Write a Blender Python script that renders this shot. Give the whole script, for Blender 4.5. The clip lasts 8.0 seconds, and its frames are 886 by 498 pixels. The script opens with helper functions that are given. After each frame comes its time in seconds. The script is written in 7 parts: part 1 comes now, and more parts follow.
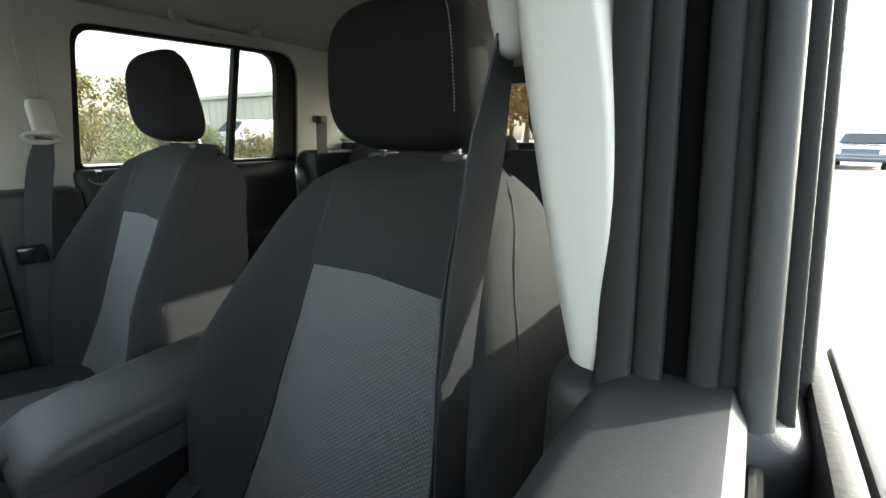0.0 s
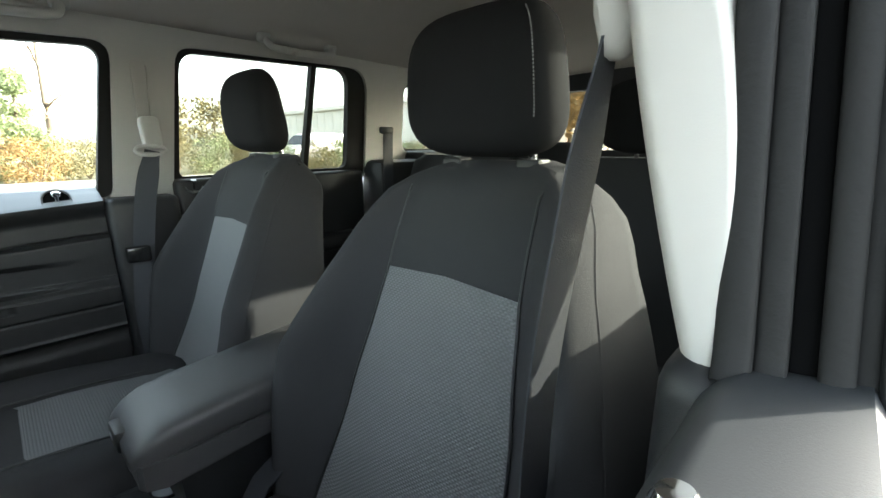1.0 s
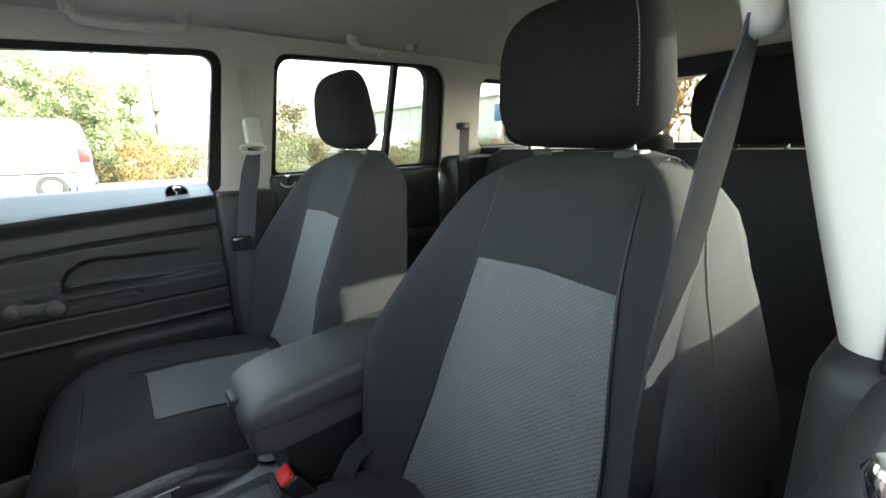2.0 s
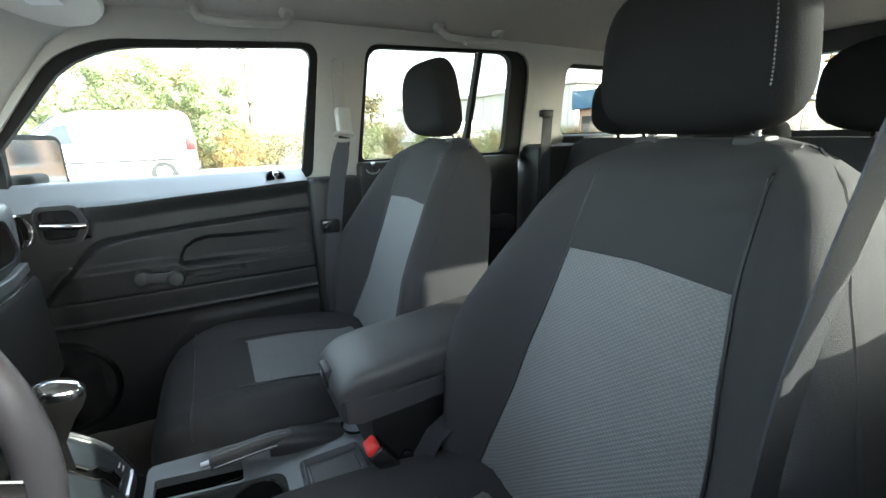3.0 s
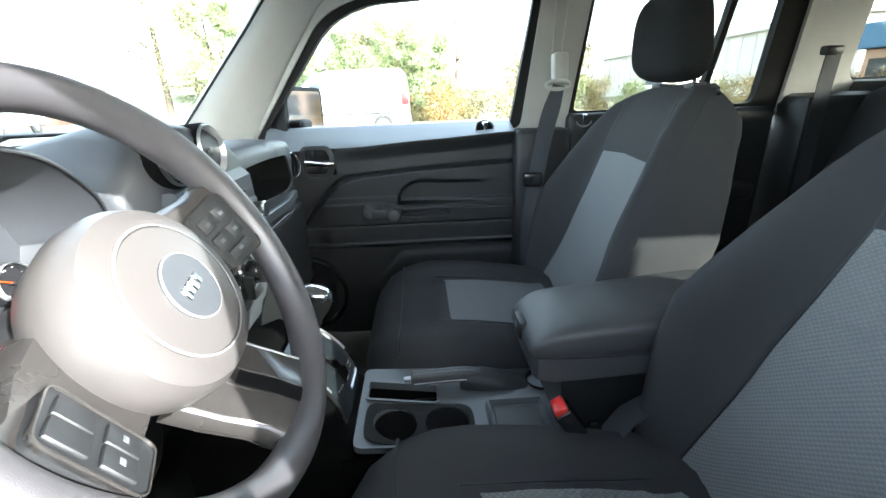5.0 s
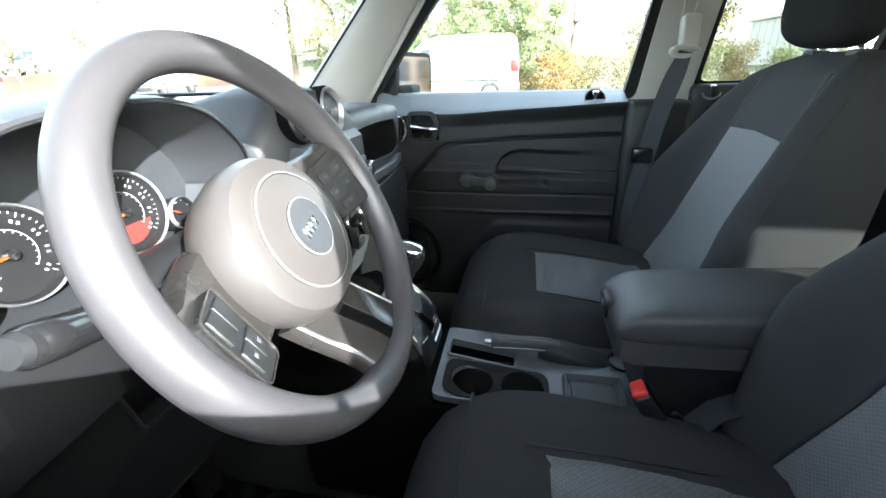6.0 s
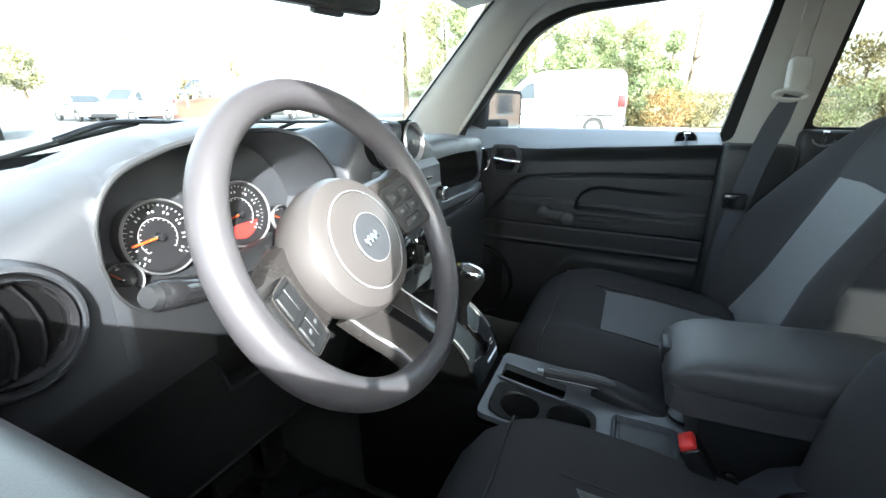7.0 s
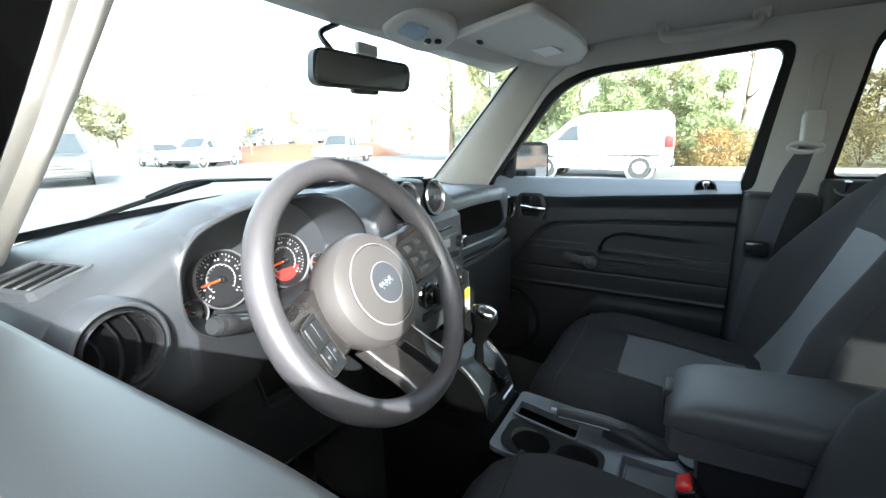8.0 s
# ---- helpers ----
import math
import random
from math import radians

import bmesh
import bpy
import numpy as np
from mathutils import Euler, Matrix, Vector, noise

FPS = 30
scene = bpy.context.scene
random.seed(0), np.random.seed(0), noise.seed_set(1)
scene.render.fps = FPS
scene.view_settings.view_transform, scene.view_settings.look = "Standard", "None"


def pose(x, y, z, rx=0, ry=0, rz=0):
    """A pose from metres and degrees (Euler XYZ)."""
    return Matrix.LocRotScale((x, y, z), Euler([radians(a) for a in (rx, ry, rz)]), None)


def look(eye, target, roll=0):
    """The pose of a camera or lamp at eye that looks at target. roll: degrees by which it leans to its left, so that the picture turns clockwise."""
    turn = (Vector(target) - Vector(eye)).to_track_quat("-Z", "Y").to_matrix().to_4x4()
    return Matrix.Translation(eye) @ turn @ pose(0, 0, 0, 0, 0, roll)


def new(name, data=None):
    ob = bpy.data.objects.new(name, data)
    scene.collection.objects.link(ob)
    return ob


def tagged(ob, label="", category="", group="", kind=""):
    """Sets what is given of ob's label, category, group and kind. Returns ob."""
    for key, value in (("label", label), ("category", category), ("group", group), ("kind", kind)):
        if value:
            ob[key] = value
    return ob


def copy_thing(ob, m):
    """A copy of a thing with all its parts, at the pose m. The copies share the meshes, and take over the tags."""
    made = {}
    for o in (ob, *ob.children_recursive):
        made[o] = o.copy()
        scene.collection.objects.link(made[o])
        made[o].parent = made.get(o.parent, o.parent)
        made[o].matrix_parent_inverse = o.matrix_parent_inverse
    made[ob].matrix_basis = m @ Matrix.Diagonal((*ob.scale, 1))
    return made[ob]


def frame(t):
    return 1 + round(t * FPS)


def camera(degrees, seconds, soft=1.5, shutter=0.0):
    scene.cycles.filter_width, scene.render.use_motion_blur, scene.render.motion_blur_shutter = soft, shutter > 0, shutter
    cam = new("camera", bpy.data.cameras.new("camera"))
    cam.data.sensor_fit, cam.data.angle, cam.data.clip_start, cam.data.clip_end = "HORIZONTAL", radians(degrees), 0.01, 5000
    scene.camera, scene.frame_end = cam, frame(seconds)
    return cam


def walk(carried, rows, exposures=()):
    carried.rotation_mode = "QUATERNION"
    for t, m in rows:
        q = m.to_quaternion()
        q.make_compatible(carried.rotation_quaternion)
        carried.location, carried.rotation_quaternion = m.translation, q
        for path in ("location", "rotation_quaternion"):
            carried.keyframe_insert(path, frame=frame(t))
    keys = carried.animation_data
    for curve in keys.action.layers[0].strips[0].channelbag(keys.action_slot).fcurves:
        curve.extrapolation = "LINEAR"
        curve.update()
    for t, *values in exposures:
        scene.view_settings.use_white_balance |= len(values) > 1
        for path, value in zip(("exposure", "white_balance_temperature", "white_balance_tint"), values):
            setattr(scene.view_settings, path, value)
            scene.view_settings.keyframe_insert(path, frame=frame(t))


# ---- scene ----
cam = camera(92.7, 8.0)
PATH = [
    (0, (-0.709, 0.675, 1.238), (0.421, -0.89, 0.715), 0.6),
    (0.5, (-0.703, 0.687, 1.234), (0.512, -0.82, 0.73), 0.3),
    (1, (-0.696, 0.702, 1.233), (0.637, -0.711, 0.753), -0.3),
    (1.5, (-0.688, 0.72, 1.231), (0.751, -0.583, 0.751), -1.0),
    (3, (-0.664, 0.764, 1.225), (1.037, -0.146, 0.697), -1.4),
    (3.5, (-0.653, 0.777, 1.223), (1.116, 0.026, 0.669), -1.5),
    (4, (-0.64, 0.785, 1.215), (1.192, 0.228, 0.638), -1.7),
    (4.5, (-0.626, 0.799, 1.211), (1.249, 0.476, 0.594), -2.0),
    (6, (-0.653, 0.794, 1.21), (1.145, 1.144, 0.407), -1.7),
    (6.5, (-0.671, 0.766, 1.212), (1.088, 1.324, 0.439), -0.9),
    (7, (-0.691, 0.735, 1.22), (1.035, 1.49, 0.547), -0.3),
    (7.5, (-0.721, 0.696, 1.24), (1.012, 1.52, 0.676), -0.1),
    (8, (-0.743, 0.653, 1.256), (0.939, 1.616, 0.762), -1.3),
]
walk(cam, [(t, look(eye, target, roll)) for t, eye, target, roll in PATH], exposures=[(0.0, 3.72, 6450, 3), (0.5, 3.98, 6450, 3), (1.5, 4.32, 6450, 3), (3.5, 4.57, 6050, 3), (5.0, 4.57, 5900, 3), (6.0, 4.32, 5900, 3), (7.5, 4.08, 5900, 3), (8.0, 3.9, 5900, 3)])

# ---- world, sun, exposure ----
SUN_AZ, SUN_EL = radians(219), radians(23.8)   # where the sun stands, clockwise from +y
world = bpy.data.worlds.new("world")
scene.world = world
world.use_nodes = True
wn = world.node_tree.nodes
sky = wn.new("ShaderNodeTexSky")
sky.sky_type, sky.sun_disc, sky.sun_elevation, sky.sun_rotation = "NISHITA", False, SUN_EL, SUN_AZ
sky.dust_density, sky.air_density = 3.0, 1.2
haze = wn.new("ShaderNodeHueSaturation")   # a thin white haze over the blue
haze.inputs["Saturation"].default_value = 0.44
world.node_tree.links.new(sky.outputs[0], haze.inputs["Color"])
world.node_tree.links.new(haze.outputs[0], wn["Background"].inputs[0])
wn["Background"].inputs[1].default_value = 0.12
sun = new("sun", bpy.data.lights.new("sun", "SUN"))
sun.data.energy, sun.data.angle, sun.data.color = 2.0, radians(0.55), (1.0, 0.94, 0.87)
S_DIR = Vector((math.sin(SUN_AZ) * math.cos(SUN_EL), math.cos(SUN_AZ) * math.cos(SUN_EL), math.sin(SUN_EL)))
sun.matrix_world = look(S_DIR * 60, (0, 0, 1))

# ---- materials ----


def material(name, color, rough=0.6, metal=0.0, vary=0.12, scale=6.0, bump=0.0, bump_scale=400.0, coat=0.0, spec=0.5):
    m = bpy.data.materials.new(name)
    m.use_nodes = True
    nt = m.node_tree
    b = nt.nodes["Principled BSDF"]
    tc = nt.nodes.new("ShaderNodeTexCoord")
    n1 = nt.nodes.new("ShaderNodeTexNoise")
    n1.inputs["Scale"].default_value, n1.inputs["Detail"].default_value = scale, 5
    nt.links.new(tc.outputs["Object"], n1.inputs["Vector"])
    mix = nt.nodes.new("ShaderNodeMix")
    mix.data_type = "RGBA"
    c = Vector(color[:3])
    mix.inputs[6].default_value = (*(c * (1 - vary)), 1)
    mix.inputs[7].default_value = (*(c * (1 + vary)), 1)
    nt.links.new(n1.outputs[0], mix.inputs[0])
    nt.links.new(mix.outputs[2], b.inputs["Base Color"])
    rr = nt.nodes.new("ShaderNodeMapRange")
    rr.inputs[3].default_value, rr.inputs[4].default_value = max(0.02, rough - 0.07), min(1, rough + 0.07)
    nt.links.new(n1.outputs[0], rr.inputs[0])
    nt.links.new(rr.outputs[0], b.inputs["Roughness"])
    b.inputs["Metallic"].default_value = metal
    b.inputs["Coat Weight"].default_value = coat
    b.inputs["Specular IOR Level"].default_value = spec
    if bump:
        n2 = nt.nodes.new("ShaderNodeTexNoise")
        n2.inputs["Scale"].default_value, n2.inputs["Detail"].default_value = bump_scale, 3
        nt.links.new(tc.outputs["Object"], n2.inputs["Vector"])
        bp = nt.nodes.new("ShaderNodeBump")
        bp.inputs["Strength"].default_value, bp.inputs["Distance"].default_value = bump, 0.002
        nt.links.new(n2.outputs[0], bp.inputs["Height"])
        nt.links.new(bp.outputs[0], b.inputs["Normal"])
    return m


def woven(name, color, across, row, depth, rough=0.9, spec=0.25):
    """Knitted cloth: staggered raised stitches with darker gaps between them."""
    m = material(name, color, rough, vary=0.10, scale=4.0, spec=spec)
    nt = m.node_tree
    b = nt.nodes["Principled BSDF"]
    tc = nt.nodes.new("ShaderNodeTexCoord")
    sep = nt.nodes.new("ShaderNodeSeparateXYZ")
    nt.links.new(tc.outputs["Object"], sep.inputs[0])

    def op(kind, a, k, c=None):
        n = nt.nodes.new("ShaderNodeMath")
        n.operation = kind
        for i, v in enumerate((a, k, c)):
            if v is None:
                continue
            if isinstance(v, (int, float)):
                n.inputs[i].default_value = v
            else:
                nt.links.new(v, n.inputs[i])
        return n.outputs[0]
    along = op("MULTIPLY_ADD", sep.outputs[1], -0.9, sep.outputs[2])
    wx = op("SINE", op("MULTIPLY", sep.outputs[0], 6.2832 / across), None)
    wz = op("SINE", op("MULTIPLY", along, 6.2832 / row), None)
    rows = op("COSINE", op("MULTIPLY", along, 2 * 6.2832 / row), None)
    h = op("MULTIPLY_ADD", rows, -0.35, op("MULTIPLY", wx, wz))
    bp = nt.nodes.new("ShaderNodeBump")
    bp.inputs["Strength"].default_value, bp.inputs["Distance"].default_value = depth, 0.0012
    nt.links.new(h, bp.inputs["Height"])
    nt.links.new(bp.outputs[0], b.inputs["Normal"])
    shade = nt.nodes.new("ShaderNodeMapRange")
    shade.inputs[1].default_value, shade.inputs[2].default_value = -0.9, 0.6
    shade.inputs[3].default_value, shade.inputs[4].default_value = 0.80, 1.06
    nt.links.new(h, shade.inputs[0])
    src = b.inputs["Base Color"].links[0].from_socket
    mul = nt.nodes.new("ShaderNodeMix")
    mul.data_type, mul.blend_type = "RGBA", "MULTIPLY"
    mul.inputs[0].default_value = 1
    nt.links.new(src, mul.inputs[6])
    nt.links.new(shade.outputs[0], mul.inputs[7])
    nt.links.new(mul.outputs[2], b.inputs["Base Color"])
    return m


CLOTH = material("dark_cloth", (0.038, 0.038, 0.0402), 0.92, vary=0.10, scale=5, bump=0.5, bump_scale=1100, spec=0.2)
HEADCLOTH = material("black_cloth", (0.018, 0.018, 0.019), 0.95, vary=0.10, scale=5, bump=0.5, bump_scale=1100, spec=0.1)
PANEL = material("plain_grey_cloth", (0.038, 0.039, 0.0405), 0.92, vary=0.08, scale=5, bump=0.5, bump_scale=1100, spec=0.2)
KNIT = woven("grey_knit", (0.162, 0.167, 0.170), 0.0072, 0.0080, 0.55)
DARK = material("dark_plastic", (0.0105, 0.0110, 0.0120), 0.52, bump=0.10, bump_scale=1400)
SLATE = material("slate_plastic", (0.105, 0.110, 0.118), 0.5, bump=0.10, bump_scale=1400)
DASH = material("dash_plastic", (0.030, 0.032, 0.036), 0.47, bump=0.14, bump_scale=1400, spec=0.35)
FILM = material("glossy_film", (0.010, 0.010, 0.011), 0.12, spec=0.6)
GLOSSBLACK = material("gloss_black", (0.012, 0.012, 0.013), 0.15)
LIGHT = material("light_trim", (0.40, 0.39, 0.365), 0.6, vary=0.05, bump=0.06, bump_scale=900)
LINER = material("headliner_cloth", (0.46, 0.425, 0.39), 0.95, vary=0.06, bump=0.5, bump_scale=1200, spec=0.2)
# Matte black plastic; also shade put into the colour of recesses and console sides.
MATTE_SHADE = material("matte_black_and_shade", (0.0032, 0.0032, 0.0034), 0.95, spec=0.05)
# Black slat plastic, darkened further to hold the shade inside a vent.
VENT_SHADE = material("vent_black_with_shade", (0.005, 0.005, 0.0055), 0.38, spec=0.3)
RUBBER = material("seal_rubber", (0.012, 0.012, 0.012), 0.7, bump=0.2, bump_scale=300, spec=0.2)
VISOR = material("visor_vinyl", (0.60, 0.58, 0.55), 0.7, vary=0.04, bump=0.3, bump_scale=900)
PAD = material("armrest_vinyl", (0.046, 0.046, 0.048), 0.5, bump=0.2, bump_scale=900)
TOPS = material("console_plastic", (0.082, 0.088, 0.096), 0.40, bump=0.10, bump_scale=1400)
CHROME = material("chrome", (0.75, 0.75, 0.77), 0.12, 1.0, vary=0.03)
BRIGHT = material("satin_chrome", (0.62, 0.62, 0.63), 0.34, 1.0, vary=0.03)
# Dark sill plastic made paler: the sky's sheen is put into the colour.
SILL_SHEEN = material("sill_plastic_sky_sheen", (0.122, 0.134, 0.150), 0.36, bump=0.05, bump_scale=1400, spec=0.9)
SILVER = material("silver_plastic", (0.30, 0.30, 0.31), 0.38, 0.6, vary=0.05)
STEER = material("steering_wheel_skin", (0.040, 0.038, 0.041), 0.42, vary=0.06, bump=0.12, bump_scale=1400)
HUB = material("hub_plastic", (0.049, 0.0445, 0.043), 0.42, vary=0.05, bump=0.08, bump_scale=1400)
SPOKE = material("gunmetal_plastic", (0.024, 0.022, 0.021), 0.27, vary=0.06)
# The same sill plastic for the driver's door, coloured darker.
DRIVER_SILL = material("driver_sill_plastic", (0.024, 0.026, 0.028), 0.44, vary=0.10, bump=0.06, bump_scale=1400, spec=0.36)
WEB = material("belt_webbing", (0.024, 0.026, 0.032), 0.6, vary=0.08, bump=0.5, bump_scale=900)
CARPET = material("carpet", (0.018, 0.018, 0.018), 1.0, bump=1.0, bump_scale=500)
RED = material("red_button", (0.65, 0.03, 0.03), 0.35)
WHITE = material("white_print", (0.8, 0.8, 0.8), 0.5)
ORANGE = material("orange_needle", (0.55, 0.060, 0.010), 0.4)
REDDIAL = material("red_dial_display", (0.24, 0.022, 0.018), 0.4)
SCREEN = material("dial_face", (0.010, 0.010, 0.011), 0.3)
YELLOW = material("yellow_tag", (0.75, 0.65, 0.05), 0.5)
BODY = material("car_paint", (0.42, 0.42, 0.42), 0.25, 0.3, vary=0.03, coat=1.0)
MIRROR = material("mirror_glass", (0.85, 0.86, 0.88), 0.03, 1.0, vary=0.0)
SATIN = material("satin_blue_black", (0.014, 0.017, 0.020), 0.30, spec=0.28)
STACK = material("blue_grey_plastic", (0.055, 0.060, 0.067), 0.42, bump=0.10, bump_scale=1400)
DIM = material("grey_print", (0.35, 0.35, 0.36), 0.5)
MIRROR_DIM = material("dimming_mirror_glass", (0.66, 0.70, 0.71), 0.06, 1.0, vary=0.0)


def glass_material(name, tint):
    m = bpy.data.materials.new(name)
    m.use_nodes = True
    nt = m.node_tree
    nt.nodes.remove(nt.nodes["Principled BSDF"])
    tr, gl, mx, lw, pw, sc = (nt.nodes.new(k) for k in ("ShaderNodeBsdfTransparent", "ShaderNodeBsdfGlossy", "ShaderNodeMixShader", "ShaderNodeLayerWeight", "ShaderNodeMath", "ShaderNodeMath"))
    tr.inputs[0].default_value = (*tint, 1)
    gl.inputs["Roughness"].default_value = 0.01
    pw.operation, sc.operation = "POWER", "MULTIPLY_ADD"
    pw.inputs[1].default_value = 4.0
    sc.inputs[1].default_value, sc.inputs[2].default_value = 0.35, 0.025
    nt.links.new(lw.outputs["Facing"], pw.inputs[0])
    nt.links.new(pw.outputs[0], sc.inputs[0])
    nt.links.new(sc.outputs[0], mx.inputs[0])
    nt.links.new(tr.outputs[0], mx.inputs[1])
    nt.links.new(gl.outputs[0], mx.inputs[2])
    nt.links.new(mx.outputs[0], nt.nodes["Material Output"].inputs[0])
    return m


GLASS = glass_material("window_glass", (0.95, 0.975, 0.965))
TINTED = glass_material("tinted_window_glass", (0.62, 0.63, 0.605))

# ---- mesh helpers ----


def thing(name, loc, label, category, group=""):
    e = new(name)
    e.location = loc
    e.empty_display_size = 0.05
    tagged(e, label, category, group)
    return e


def origin(ob):
    """Where a thing's own axes lie; its parts are built in place."""
    return ob.location.copy() if ob.parent is None and ob.data is None else Vector((0, 0, 0))


def part(name, bm, mat, parent=None, label="", angle=40, smooth=True):
    bmesh.ops.recalc_face_normals(bm, faces=bm.faces)
    me = bpy.data.meshes.new(name)
    bm.to_mesh(me)
    bm.free()
    mats = mat if isinstance(mat, (list, tuple)) else [mat]
    for m in mats:
        me.materials.append(m)
    if smooth:
        me.shade_smooth()
        me.set_sharp_from_angle(angle=radians(angle))
    ob = new(name, me)
    if parent is not None:
        ob.parent = parent
        ob.matrix_parent_inverse = Matrix.Translation(-origin(parent))
    if label:
        tagged(ob, label)
    return ob


def structure(name, bm, mat, label, category, angle=40):
    ob = part(name, bm, mat, None, "", angle)
    return tagged(ob, label, category, "", "structure")


def loft(rings, cap=True, closed=True, bm=None):
    bm = bm or bmesh.new()
    vs = [[bm.verts.new(p) for p in r] for r in rings]
    n = len(rings[0])
    for a, b in zip(vs, vs[1:]):
        for i in range(n if closed else n - 1):
            j = (i + 1) % n
            bm.faces.new((a[i], a[j], b[j], b[i]))
    if cap:
        bm.faces.new(vs[0])
        bm.faces.new(vs[-1])
    return bm


def rbox(lo, hi, r=0.005, seg=2, m=None, bm=None):
    """A box between two corners with rounded edges."""
    new_bm = bmesh.new()
    bmesh.ops.create_cube(new_bm, size=1)
    size = Vector(hi) - Vector(lo)
    mid = (Vector(hi) + Vector(lo)) / 2
    for v in new_bm.verts:
        v.co = Vector((v.co.x * size.x, v.co.y * size.y, v.co.z * size.z)) + mid
    if r > 0:
        r = min(r, 0.49 * min(abs(s) for s in size))
        bmesh.ops.bevel(new_bm, geom=new_bm.edges[:], offset=r, segments=seg, affect="EDGES", profile=0.5)
    if m is not None:
        bmesh.ops.transform(new_bm, matrix=m, verts=new_bm.verts)
    return join(bm, new_bm)


def join(bm, other):
    if bm is None:
        return other
    idx = {}
    for v in other.verts:
        idx[v] = bm.verts.new(v.co)
    for f in other.faces:
        nf = bm.faces.new([idx[v] for v in f.verts])
        nf.material_index = f.material_index
    other.free()
    return bm


def frames(path, closed=False):
    n = len(path)
    out = []
    for i in range(n):
        a = path[(i - 1) % n] if closed or i > 0 else path[i]
        b = path[(i + 1) % n] if closed or i < n - 1 else path[i]
        t = (Vector(b) - Vector(a)).normalized()
        out.append(t)
    return out


def sweep(path, section, up=(0, 0, 1), closed=False, bm=None, scale=None, cap=True):
    """A section (list of (side, up) offsets) carried along a path."""
    path = [Vector(p) for p in path]
    rings = []
    up = Vector(up)
    for i, (p, t) in enumerate(zip(path, frames(path, closed))):
        s = t.cross(up)
        s = s.normalized() if s.length > 1e-5 else Vector((1, 0, 0))
        u = s.cross(t).normalized()
        k = scale[i] if scale else 1.0
        rings.append([p + s * a * k + u * b * k for a, b in section])
    if closed:
        rings.append(rings[0])
        out = bm or bmesh.new()
        vs = [[out.verts.new(q) for q in r] for r in rings[:-1]]
        vs.append(vs[0])
        n = len(section)
        for a, b in zip(vs, vs[1:]):
            for i in range(n):
                j = (i + 1) % n
                out.faces.new((a[i], a[j], b[j], b[i]))
        return out
    return loft(rings, cap=cap, bm=bm)


def circle(r, n=12, ry=None):
    return [(r * math.cos(2 * math.pi * i / n), (ry or r) * math.sin(2 * math.pi * i / n)) for i in range(n)]


def tube(path, r, n=10, closed=False, bm=None, up=(0, 0, 1), scale=None):
    return sweep(path, circle(r, n), up, closed, bm, scale)


def bezier(pts, n=8):
    """A smooth line through the points (Catmull-Rom)."""
    pts = [Vector(p) for p in pts]
    out = []
    for i in range(len(pts) - 1):
        p0, p1, p2, p3 = pts[max(i - 1, 0)], pts[i], pts[i + 1], pts[min(i + 2, len(pts) - 1)]
        for k in range(n):
            t = k / n
            out.append(0.5 * ((2 * p1) + (p2 - p0) * t + (2 * p0 - 5 * p1 + 4 * p2 - p3) * t * t + (3 * p1 - p0 - 3 * p2 + p3) * t ** 3))
    out.append(pts[-1])
    return out


def lathe(profile, m, n=40, bm=None, cap=True):
    """Profile of (radius, height) turned about the local z of m."""
    rings = [[m @ Vector((r * math.cos(2 * math.pi * i / n), r * math.sin(2 * math.pi * i / n), h)) for i in range(n)] for r, h in profile]
    return loft(rings, cap=cap, bm=bm)


def axis_pose(c, z, x=(1, 0, 0)):
    z = Vector(z).normalized()
    x = Vector(x)
    x = (x - z * x.dot(z)).normalized()
    y = z.cross(x)
    m = Matrix((x, y, z)).transposed().to_4x4()
    m.translation = Vector(c)
    return m


def rounded(poly, r=0.03, n=5):
    """A polygon with rounded corners; r may be a list."""
    out = []
    k = len(poly)
    for i in range(k):
        p0, p, p1 = (Vector(poly[j % k]) for j in (i - 1, i, i + 1))
        ri = r[i] if isinstance(r, (list, tuple)) else r
        a, b = (p0 - p), (p1 - p)
        d = min(ri, a.length * 0.45, b.length * 0.45)
        s, e = p + a.normalized() * d, p + b.normalized() * d
        for q in range(n + 1):
            t = q / n
            out.append((s * (1 - t) ** 2 + p * 2 * t * (1 - t) + e * t * t))
    return out


def plate(outer, holes, place, thick, bm=None):
    """A plate with holes: 2D outlines laid out by place(p, depth)."""
    w = bmesh.new()
    loops = []
    for pts in [outer, *holes]:
        vs = [w.verts.new((p[0], p[1], 0)) for p in pts]
        es = [w.edges.new((vs[i], vs[(i + 1) % len(vs)])) for i in range(len(vs))]
        loops.append(vs)
    bmesh.ops.triangle_fill(w, use_beauty=True, use_dissolve=False, edges=w.edges[:])
    for f in w.faces:
        if f.normal.z < 0:
            f.normal_flip()
    top = {}
    out = bm or bmesh.new()
    for v in w.verts:
        top[v] = (out.verts.new(place(v.co.xy, 0.0)), out.verts.new(place(v.co.xy, thick)))
    for f in w.faces:
        out.faces.new([top[v][0] for v in f.verts])
        out.faces.new([top[v][1] for v in reversed(f.verts)])
    for vs in loops:
        for i in range(len(vs)):
            a, b = vs[i], vs[(i + 1) % len(vs)]
            out.faces.new((top[a][0], top[b][0], top[b][1], top[a][1]))
    w.free()
    return out


